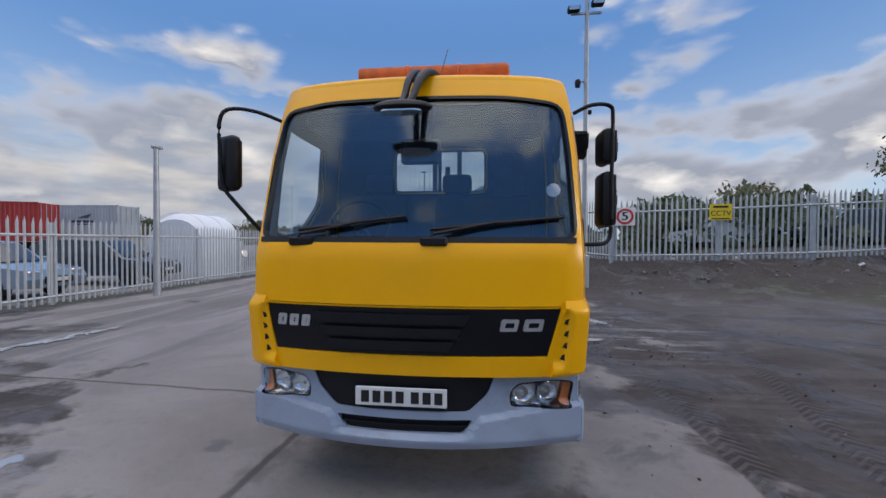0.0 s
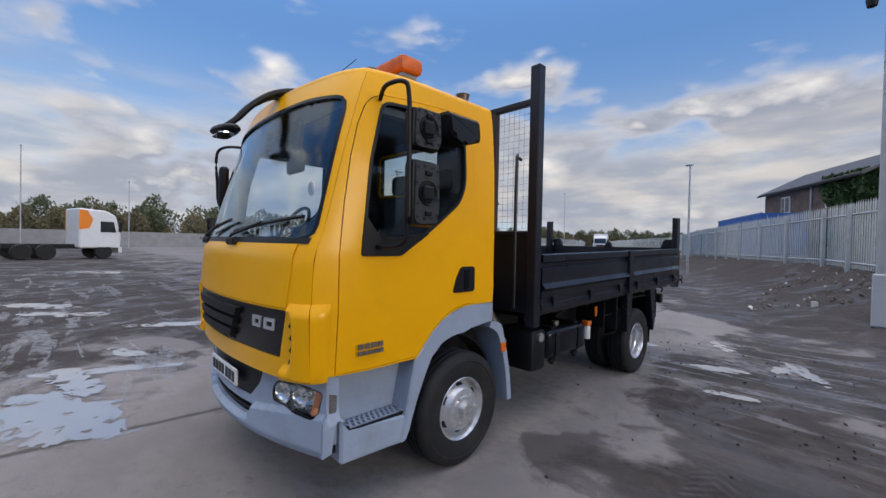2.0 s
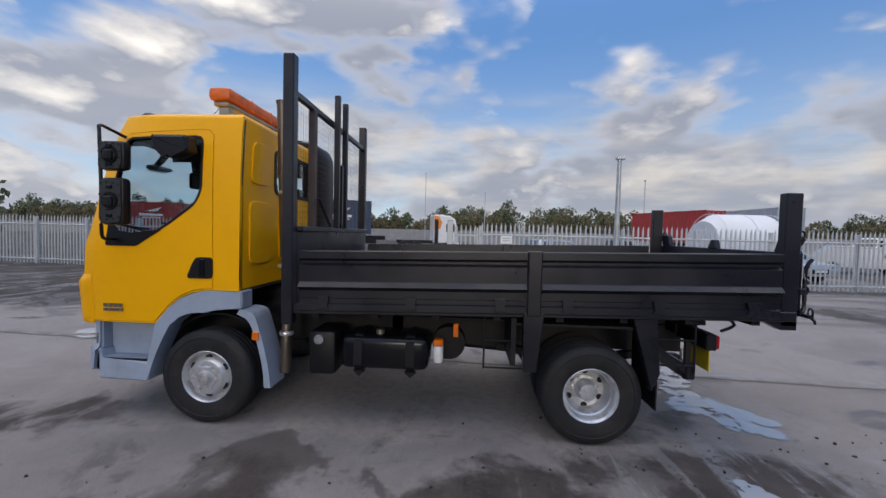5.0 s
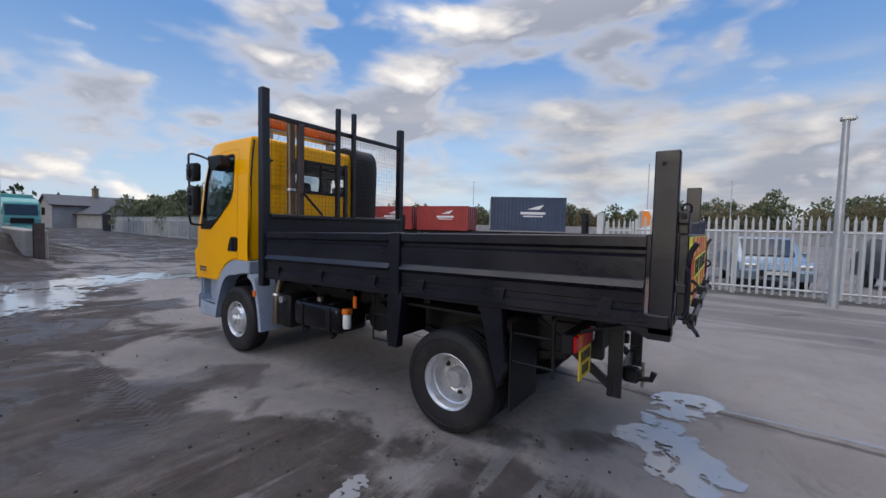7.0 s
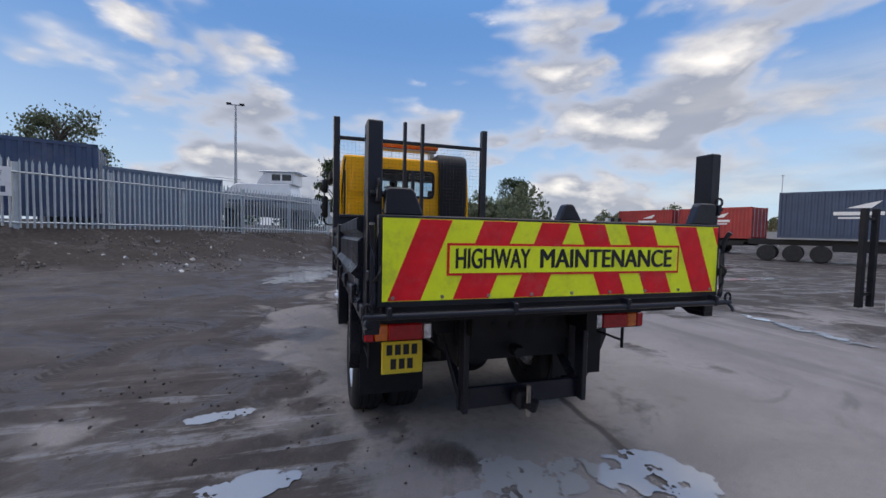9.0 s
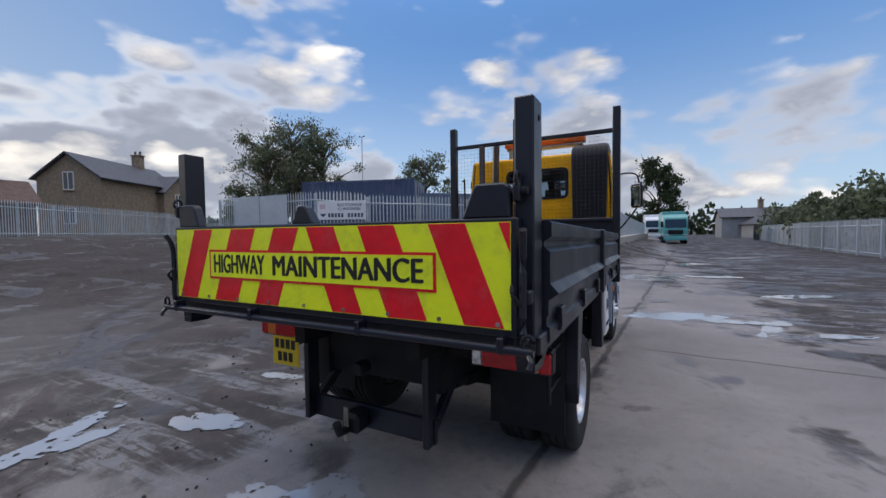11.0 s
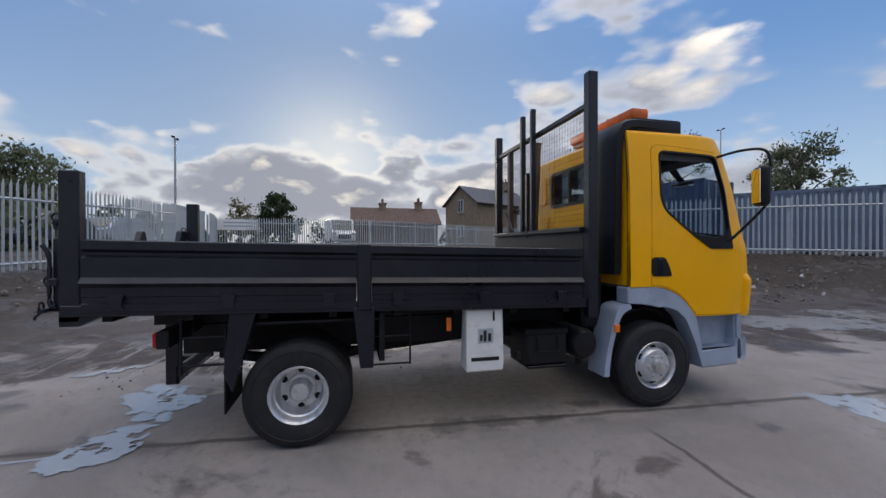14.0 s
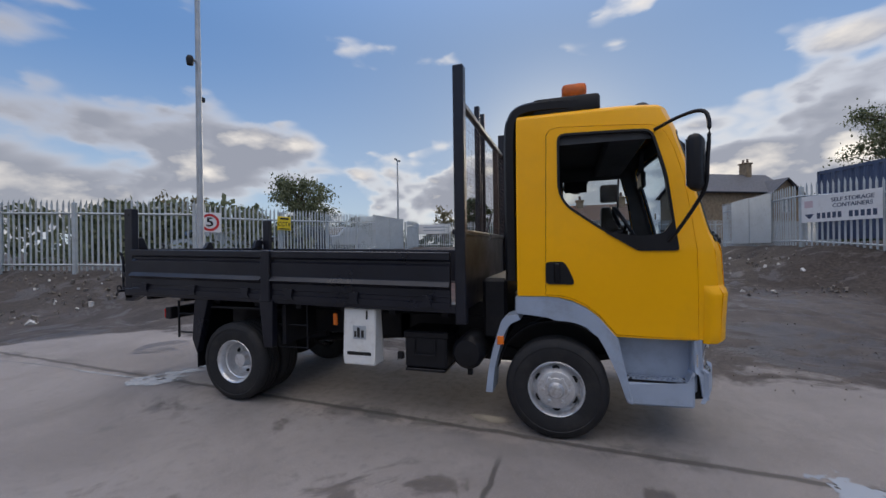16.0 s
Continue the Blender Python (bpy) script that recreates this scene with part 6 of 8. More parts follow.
for sign in (1, -1):
    part("side_rave", raised(box(sign * 0.98, sign * 1.118, 3.60, 7.46, 0.985, 1.06, 0.006)), black_body, body)
    for y0, y1 in ((3.665, 5.46), (5.575, 7.335)):
        ds = part("dropside", raised(prism([(sign * a, b + 0.012) for a, b in SIDE], "y", y0, y1)), black_body, body, "ribbed black dropside panel")
        for k in range(3):
            yy = y0 + 0.2 + k * (y1 - y0 - 0.4) / 2
            part("hinge", raised(prism([(yy - 0.05, 1.13), (yy + 0.05, 1.13), (yy + 0.03, 1.06), (yy + 0.05, 1.03), (yy - 0.05, 1.03), (yy - 0.03, 1.06)], "x", sign * 1.118, sign * 1.142, bevel=0.004)), black_body, ds)
    part("centre_post", raised(box(sign * 1.075, sign * 1.155, 5.465, 5.57, 1.0, 1.50, 0.008)), black_body, body)
    part("post_leg", raised(prism([(5.44, 1.02), (5.60, 1.02), (5.55, 0.56), (5.45, 0.56)], "x", sign * 1.06, sign * 1.14, bevel=0.006)), black_body, body)
    part("rear_post", prism([(sign * 1.025, 7.355), (sign * 1.10, 7.355), (sign * 1.10, 7.475), (sign * 1.025, 7.475)], "z", 1.02, 2.02, bevel=0.006), black_body, body)
    part("post_hole", lathe([(0.012, sign * 1.099), (0.012, sign * 1.103)], 10, "x", (0, 7.40, 1.95)), hole_shade, body)
    part("tail_latch", tube(curve_pts([(sign * 1.075, 7.50, 1.13), (sign * 1.075, 7.535, 1.16), (sign * 1.075, 7.535, 1.44), (sign * 1.085, 7.57, 1.53)], 4), 0.014, 8), black_body, body)
    part("latch_loop", tube([(sign * 1.10 + 0.022 * math.cos(a), 7.565, 1.13 + 0.03 * math.sin(a)) for a in np.linspace(0, 2 * math.pi, 13)], 0.007, 6), chassis_black, body)
    part("latch_keeper", box(sign * 1.055, sign * 1.10, 7.478, 7.53, 1.26, 1.31, 0.006), black_body, body)
    part("stay_foot", raised(prism([(7.20, 1.0), (7.47, 1.0), (7.47, 0.92), (7.36, 0.92)], "x", sign * 1.03, sign * 1.10)), black_body, body)
    # front stake
    part("front_stake", box(sign * 1.055, sign * 1.145, 3.525, 3.615, 0.90, 3.035, 0.008), black_body, body)
# headboard and guard frame
part("headboard", box(-1.06, 1.06, 3.56, 3.615, 1.0, 1.66, 0.006), black_body, body)
part("headboard_lip", box(-1.06, 1.06, 3.545, 3.66, 1.645, 1.69, 0.008), black_body, body)
part("guard_rail", box(-1.055, 1.055, 3.55, 3.60, 2.73, 2.78, 0.006), black_body, body)
part("guard_upright", box(0.62, 0.69, 3.55, 3.61, 1.69, 2.74, 0.006), brown_steel, body)
for x in (0.15, -0.11):
    part("tall_stake", box(x - 0.025, x + 0.025, 3.61, 3.665, 1.69, 3.035, 0.005), black_body, body)
part("short_stake", box(0.0, 0.05, 3.62, 3.66, 1.69, 2.35, 0.004), black_body, body)
part("grab_rail", tube(curve_pts([(0.98, 3.47, 1.05), (0.98, 3.47, 2.2), (0.98, 3.49, 2.28), (0.98, 3.53, 2.28)], 4), 0.014, 8), black_body, body)
part("brace", tube([(0.66, 3.64, 1.95), (0.40, 3.66, 1.70)], 0.014, 6), black_body, body)
mesh_bm = bmesh.new()
for k in range(41):
    x = -1.05 + k * 0.0525
    tube([(x, 3.545, 1.69), (x, 3.545, 2.735)], 0.0013, 3, mesh_bm)
for k in range(20):
    z = 1.71 + k * 0.0525
    tube([(-1.055, 3.542, z), (1.055, 3.542, z)], 0.0013, 3, mesh_bm)
part("wire_mesh", mesh_bm, brown_steel, body, "welded wire mesh guard behind the cab")

# tailboard with hazard chevrons
tail = new("tailboard")
tail.parent = lorry
tagged(tail, "hinged tailboard with red and yellow hazard chevrons")
part("frame", box(-1.055, 1.055, 7.482, 7.53, 1.135, 1.575, 0.006), black_body, tail)
chev = part("chevron_board", box(-1.03, 1.03, 7.53, 7.536, 1.165, 1.56), lime_board, tail, "yellow reflective board with red chevrons")
Z0, Z1 = 1.168, 1.557


def clip(poly, k, lim, keep_less):
    out = []
    for i in range(len(poly)):
        a, b = poly[i], poly[(i + 1) % len(poly)]
        ia, ib = (a[k] <= lim) == keep_less or a[k] == lim, (b[k] <= lim) == keep_less or b[k] == lim
        if ia:
            out.append(a)
        if ia != ib:
            t = (lim - a[k]) / (b[k] - a[k])
            out.append((a[0] + t * (b[0] - a[0]), a[1] + t * (b[1] - a[1])))
    return out


lean = 0.155
for x0, x1 in ((0.69, 0.85), (0.335, 0.525), (0.025, 0.195)):
    for s in (1, -1):
        st = [(s * x0, Z1), (s * x1, Z1), (s * (x1 + lean), Z0), (s * (x0 + lean), Z0)]
        st = clip(clip(st, 0, 1.028, True), 0, -1.028, False)
        if len(st) > 2:
            part("red_stripe", prism(st, "y", 7.5355, 7.538), red_board, chev)
part("red_stripe", prism([(-0.985, Z1), (-1.028, Z1), (-1.028, Z1 - 0.11)], "y", 7.5355, 7.538), red_board, chev)
part("panel_border", box(-0.725, 0.715, 7.5375, 7.540, 1.285, 1.445), red_board, chev)
txt = part("text_panel", box(-0.712, 0.702, 7.5395, 7.542, 1.297, 1.433), lime_board, chev)
for text, cx, wd in (("HIGHWAY", 0.470, 0.405), ("MAINTENANCE", -0.230, 0.865)):
    tm = Matrix.Translation((cx, 7.5425, 1.364)) @ Euler((radians(90), 0, radians(180))).to_matrix().to_4x4()
    letters("word", text, 0.142, tm, ink, txt, 0.0008, width=wd, bold=0.034)
for k in range(9):
    part("bolt", lathe([(0.009, 7.536), (0.009, 7.541), (0.0, 7.542)], 8, "y", (-0.98 + k * 0.245, 0, 1.182), close=False), steel, chev)
part("hinge_bar", tube([(-1.12, 7.56, 1.10), (1.12, 7.56, 1.10)], 0.017, 10), black_body, tail, smooth=True)
for x in (-1.0, -0.35, 0.35, 1.0):
    part("hinge_lug", box(x - 0.013, x + 0.013, 7.515, 7.58, 1.083, 1.145, 0.005), black_body, tail)
for s in (1, -1):
    part("bar_pin", tube([(s * 1.10, 7.56, 1.10), (s * 1.115, 7.585, 1.07), (s * 1.11, 7.595, 1.05)], 0.010, 6), black_body, tail)
    part("chain", tube(curve_pts([(s * 1.04, 7.55, 1.33), (s * 1.05, 7.58, 1.30), (s * 1.07, 7.55, 1.26)], 4), 0.008, 6), chassis_black, tail)
# upright ears on the tailboard's top edge, pinned to the posts
for s in (1, -1):
    ear = part("ear", prism([(s * 0.83, 1.573), (s * 1.022, 1.573), (s * 1.022, 1.69), (s * 1.00, 1.704), (s * 0.895, 1.704), (s * 0.878, 1.69)], "y", 7.47, 7.525, bevel=0.008), black_body, tail, "black tapered steel ear")
    part("pin", tube([(s * 0.97, 7.50, 1.672), (s * 1.085, 7.50, 1.672)], 0.015, 10), chassis_black, ear)
    part("pin_eye", tube([(s * 1.05, 7.512 + 0.022 * math.cos(a), 1.712 + 0.026 * math.sin(a)) for a in np.linspace(0, 2 * math.pi, 15)], 0.007, 6), chassis_black, ear)
    part("pin_lug", prism(rounded([(7.475, 1.63), (7.525, 1.63), (7.53, 1.70), (7.475, 1.70)], 0.015), "x", s * 1.035, s * 1.06, bevel=0.004), black_body, ear)
part("ear", prism([(-0.06, 1.573), (0.085, 1.573), (0.05, 1.655), (0.038, 1.662), (0.004, 1.662), (-0.008, 1.655)], "y", 7.468, 7.522, bevel=0.006), black_body, tail, "small worn steel ear at mid tailboard")
part("rear_beam", box(-1.03, 1.03, 7.40, 7.48, 1.07, 1.135, 0.006), black_body, tail)

# rear lights, plate, hitch, mudguards
for s in (1, -1):
    rl = new("rear_light")
    rl.parent = lorry
    tagged(rl, "red and amber rear light cluster")
    part("housing", box(s * 0.60, s * 1.05, 6.86, 6.94, 0.80, 0.925, 0.008), black_plastic, rl)
    part("red_lens", box(s * 0.985, s * 1.045, 6.935, 6.963, 0.812, 0.915, 0.008), red_lens, rl)
    part("red_lens", box(s * 0.68, s * 0.90, 6.935, 6.965, 0.812, 0.915, 0.008), red_lens, rl)
    part("amber_lens", box(s * 0.90, s * 0.985, 6.935, 6.962, 0.812, 0.915, 0.008), amber_lens, rl)
    part("reverse_lens", box(s * 0.62, s * 0.68, 6.935, 6.962, 0.812, 0.915, 0.008), clear_lens, rl)
    part("light_arm", box(s * 0.42, s * 0.62, 6.84, 6.92, 0.83, 0.91), chassis_black, rl)
    mg = new("rear_mudguard")
    mg.parent = lorry
    tagged(mg, "black steel mudguard bracket with rubber flap")
    part("flap", box(s * 0.56, s * 1.03, 6.50, 6.512, 0.30, 0.92), chassis_black, mg)
    part("bracket", raised(prism([(6.28, 1.0), (6.46, 1.0), (6.50, 0.56), (6.44, 0.42)], "x", s * 1.02, s * 1.10, bevel=0.005)), black_body, mg)
    part("guard_front", box(s * 0.56, s * 1.05, 5.36, 5.40, 0.62, 1.0), chassis_black, mg)
    part("guard_top", box(s * 0.56, s * 1.04, 5.40, 6.46, 0.94, 0.96), chassis_black, mg)
    fr = bmesh.new()
    for z in (0.86, 0.66):
        tube([(s * 1.0, 6.5, z), (s * 1.0, 6.80, z)], 0.010, 6, fr)
    tube([(s * 1.0, 6.80, 0.60), (s * 1.0, 6.80, 1.0)], 0.012, 6, fr)
    part("side_frame", fr, chassis_black, mg)
    fr = bmesh.new()
    for z in (0.80, 0.58):
        tube([(s * 1.0, 5.15, z), (s * 1.0, 5.48, z)], 0.008, 6, fr)
    tube([(s * 1.0, 5.15, 0.57), (s * 1.0, 5.15, 1.0)], 0.008, 6, fr)
    part("side_frame", fr, chassis_black, mg)
hitch = new("tow_hitch")
hitch.parent = lorry
tagged(hitch, "black steel drop frame with tow hitch")
for x in (0.44, -0.42):
    part("drop_post", box(x - 0.018, x + 0.018, 7.02, 7.12, 0.365, 1.0, 0.005), black_body, hitch)
    part("diagonal", prism([(7.05, 0.40), (7.05, 0.475), (6.40, 0.94), (6.33, 0.94)], "x", x - 0.022, x + 0.022, bevel=0.004), black_body, hitch)
part("drawplate", box(-0.45, 0.47, 7.03, 7.06, 0.368, 0.505, 0.004), black_body, hitch)
part("perforated_beam", box(-0.46, 0.46, 6.94, 6.97, 0.76, 0.98), chassis_black, hitch)
for k in range(6):
    part("lightening_hole", lathe([(0.032, 6.968), (0.032, 6.973)], 14, "y", (-0.33 + 0.13 * k, 0, 0.87)), hole_shade, hitch)
part("coupling", box(-0.01, 0.11, 7.06, 7.18, 0.375, 0.49, 0.02), chassis_black, hitch)
part("jaw", tube([(0.05, 7.16, 0.41), (0.05, 7.26, 0.42), (0.05, 7.28, 0.48)], 0.024, 8), chassis_black, hitch)
part("pin", tube([(0.05, 7.20, 0.35), (0.05, 7.20, 0.545)], 0.014, 8), steel, hitch)
part("socket", lathe([(0.04, 7.0), (0.045, 7.06), (0.035, 7.09)], 14, "y", (0.06, 0, 0.72)), black_plastic, hitch)
rp = part("rear_plate", box(0.68, 0.94, 6.945, 6.955, 0.60, 0.805, 0.004), plate_yellow, lorry, "yellow rear number plate with dark bars")
for r, cnt in ((0, 4), (1, 3)):
    for k in range(cnt):
        x = 0.715 + k * 0.053 + (0.027 if r else 0)
        part("bar", box(x, x + 0.036, 6.955, 6.958, 0.72 - r * 0.09, 0.785 - r * 0.09), ink, rp)
part("hose", tube(curve_pts([(0.62, 7.2, 1.02), (0.72, 7.22, 0.99), (0.98, 7.1, 0.99), (1.02, 6.98, 0.95)], 5), 0.012, 6), chassis_black, chassis)

# ---- gateway, lamp posts, signs ----
def gate_leaf(a, b, h, label):
    g = thing("gate_leaf", label, "gate", "gate leaves")
    L, ang = math.hypot(b[0] - a[0], b[1] - a[1]), math.degrees(math.atan2(b[1] - a[1], b[0] - a[0]))
    g.matrix_basis = pose(a[0], a[1], 0, 0, 0, ang)
    for z in (0.22, h - 0.4):
        part("rail", box(0, L, 0.0, 0.05, z, z + 0.05), galv_light, g)
    for x in (0.0, L - 0.06):
        part("stile", box(x, x + 0.06, 0, 0.06, 0.08, h - 0.1), galv_light, g)
    me = pale_mesh(h, galv_light)
    for k in range(int(L / PALE)):
        o = new("pale", me)
        o.parent = g
        o.matrix_basis = pose((k + 0.5) * PALE, 0, 0)


gate_leaf((-9.80, 4.55), (-9.77, 5.38), 2.0, "open galvanised gate leaf beside its post")
for x, y in ((-9.80, 4.40), (-10.74, -5.28)):
    g = thing("gate_post", "square galvanised gate post", "gate post", "gate posts")
    part("post", box(x - 0.10, x + 0.10, y - 0.10, y + 0.10, 0, 2.12, 0.01), galv_light, g)
    part("cap", box(x - 0.11, x + 0.11, y - 0.11, y + 0.11, 2.12, 2.15, 0.01), galv_light, g)
for x, y in ((-9.62, 3.92), (-10.70, -4.98)):
    g = thing("gate_stop", "black steel gate frame folded open", "gate", "gate leaves")
    part("stile", box(x - 0.06, x + 0.06, y - 0.05, y + 0.05, 0.05, 2.15, 0.006), chassis_black, g)
    part("stile", box(x - 0.42, x - 0.32, y - 0.05, y + 0.05, 0.05, 2.15, 0.006), chassis_black, g)
    for z in (0.3, 1.9):
        part("bar", box(x - 0.33, x - 0.05, y - 0.03, y + 0.03, z, z + 0.06), chassis_black, g)


def pole(x, y, h, r, label, name="street_lamp"):
    z = float(ground_height(x, y))
    t = thing(name, label, "lamp post" if name == "street_lamp" else "post", "lamp posts", at=(x, y, z))
    part("shaft", tube([(0, 0, -0.2), (0, 0, h * 0.2), (0, 0, h)], r, 12, rs=[r * 1.15, r * 1.05, r * 0.75]), galv_pole, t, smooth=True)
    return t


lp = pole(-8.72, 9.7, 4.12, 0.085, "plain weathered grey post beside the fence", "post")
part("head", box(-0.09, 0.09, -0.10, 0.16, 4.10, 4.19, 0.02), galv_pole, lp)
lp = pole(3.28, 11.35, 8.3, 0.075, "tall grey floodlight mast with camera arm")
part("base_box", box(-0.12, 0.12, -0.10, 0.10, 0.0, 0.95, 0.02), galv_light, lp)
part("crossarm", box(-0.45, 0.40, -0.03, 0.03, 7.85, 7.91), galv_pole, lp)
for x, zz in ((-0.38, 8.0), (0.28, 8.15)):
    fl = part("floodlight", box(x - 0.17, x + 0.17, -0.16, 0.06, zz - 0.10, zz + 0.06, 0.03), black_plastic, lp)
    part("lens", box(x - 0.14, x + 0.14, -0.168, -0.16, zz - 0.08, zz + 0.04), clear_lens, fl)
part("camera_arm", tube([(0, 0, 5.85), (-0.12, -0.02, 5.95), (-0.22, -0.02, 5.92)], 0.025, 6), galv_pole, lp)
part("camera", lathe([(0.0, -0.16), (0.07, -0.15), (0.09, -0.02), (0.06, 0.06), (0.0, 0.07)], 14, "z", (-0.24, -0.02, 5.93), close=False), black_plastic, lp, smooth=True)
part("sensor", box(0.05, 0.16, -0.05, 0.05, 5.0, 5.12, 0.02), black_plastic, lp)
for x, y, h in ((-3.8, 27.0, 6.2), (-62, -2.0, 11.5), (-66, 8.0, 9.0), (-64, -33.0, 10.5), (-45, 26.0, 8.5), (-30, 60.0, 10.0)):
    lp = pole(x, y, h, 0.065, "slim distant grey lamp post")
    part("lantern", box(-0.25, 0.15, -0.08, 0.08, h - 0.02, h + 0.1, 0.03), galv_pole, lp)
for x, y, h in ((37.0, 21.0, 9.8), (43.6, -47.5, 17.0), (7.5, -24.6, 9.6)):
    lp = pole(x, y, h, 0.11, "tall slim floodlight mast beyond the fence")
    part("crossarm", box(-0.6, 0.6, -0.05, 0.05, h - 0.05, h + 0.02), galv_pole, lp)
    for dx in (-0.45, 0.45):
        part("floodlight", box(dx - 0.17, dx + 0.17, -0.12, 0.12, h - 0.02, h + 0.12, 0.03), black_plastic, lp)


def sign(name, label, x, y, z, w, h, turn, material):
    s = thing(name, label, "sign", "yard signs", at=(x, y, z), turn=turn)
    part("board", box(-w / 2, w / 2, -0.004, 0.004, -h / 2, h / 2, 0.003), material, s)
    return s


FACE = Euler((radians(90), 0, 0)).to_matrix().to_4x4()
s = sign("speed_sign", "white speed limit sign with red ring and black 5", 4.90, 12.84, 2.39, 0.60, 0.58, -28, sign_white)
part("ring", lathe([(0.255, -0.009), (0.255, -0.005), (0.185, -0.005), (0.185, -0.009)], 36, "y", close=False), sign_red, s)
letters("numeral", "5", 0.38, Matrix.Translation((0, -0.007, 0.0)) @ FACE, ink, s, 0.001, 1.1, bold=0.03)
s = sign("cctv_sign", "yellow CCTV warning sign on the fence", 7.50, 12.32, 2.49, 0.60, 0.48, -8, sign_yellow)
letters("word", "CCTV", 0.21, Matrix.Translation((0, -0.007, -0.04)) @ FACE, ink, s, 0.001, 1.0)
part("camera_mark", box(-0.2, 0.2, -0.007, -0.004, 0.13, 0.19), ink, s)
part("text_bar", box(-0.24, 0.24, -0.007, -0.004, -0.21, -0.18), ink, s)
s = sign("notice", "small white notice on the gate fence", -9.68, 6.35, 1.50, 0.40, 0.28, 90, sign_white)
for k in range(2):
    part("text_bar", box(-0.14, 0.14, -0.007, -0.004, 0.03 - 0.08 * k, 0.06 - 0.08 * k), cont_grey, s)
s = sign("banner", "white advertising banner tied to the fence", 11.0, -5.3, 2.63, 2.21, 0.85, 0, sign_white)
s.matrix_basis = pose(10.96, -5.11, 2.63, 0, 0, 180 + 25.2)
for text, z, x in (("SELF STORAGE", 0.23, 0.36), ("CONTAINERS", 0.05, 0.36)):
    letters("word", text, 0.17, Matrix.Translation((x, -0.008, z)) @ FACE, cont_navy, s, 0.001, 1.0, bold=0.02)
for k in range(11):
    if k != 5:
        part("text_bar", box(-0.62 + 0.150 * k, -0.52 + 0.150 * k, -0.007, -0.004, -0.32, -0.14), cont_navy, s)
part("pale_mark", box(-1.0, -0.74, -0.007, -0.004, 0.05, 0.27), faded_pink, s)
part("blue_mark", prism([(-1.0, -0.16), (-0.70, -0.16), (-0.82, -0.30), (-0.88, -0.30)], "y", -0.007, -0.004), cont_navy, s)
s = sign("banner", "white banner on the far fence", 26.5, 13.2, 3.1, 2.6, 0.75, -86, sign_white)
for z in (0.1, -0.15):
    part("text_bar", box(-0.9, 0.9, -0.007, -0.004, z, z + 0.1), cont_grey, s)
# solid sheets fixed to the fence by the corner
for k in range(2):
    g = thing("fence_sheet", "plain grey steel sheet fixed to the palisade fence", "fence panel", "fence sheets", at=(14.72 + 1.95 * k, -4.53, 1.44))
    part("sheet", box(-0.95, 0.95, -0.012, 0.012, 0.12, 2.0 + 0.03 * (k % 2), 0.004), galv, g)
    for zz in (0.3, 1.7):
        part("batten", box(-0.93, 0.93, -0.03, -0.012, zz - 0.03, zz + 0.03), galv, g)
# solid grey panels beside the yard entrance
for x0, x1 in ((16.7, 18.9), (18.95, 21.1)):
    g = thing("solid_gate", "plain grey sheet steel gate", "gate", "gate leaves", at=((x0 + x1) / 2, 13.6, 1.5))
    part("sheet", box(-(x1 - x0) / 2, (x1 - x0) / 2, -0.02, 0.02, 0.05, 2.05), galv, g)
    part("frame", box(-(x1 - x0) / 2, (x1 - x0) / 2, -0.04, -0.02, 1.95, 2.05), galv, g)


# ---- parked vehicles ----
def disc_wheel(parent, x, y, r, w, axis="x"):
    t = part("wheel", lathe([(r * 0.55, -w / 2), (r * 0.93, -w / 2), (r, -w * 0.35), (r, w * 0.35), (r * 0.93, w / 2), (r * 0.55, w / 2)], 22, axis, (x, y, r)), rubber, parent, smooth=True)
    part("rim", lathe([(0.0, -w * 0.46), (r * 0.58, -w * 0.5), (r * 0.58, w * 0.5), (0.0, w * 0.46)], 18, axis, (x, y, r), close=False), silver, t)


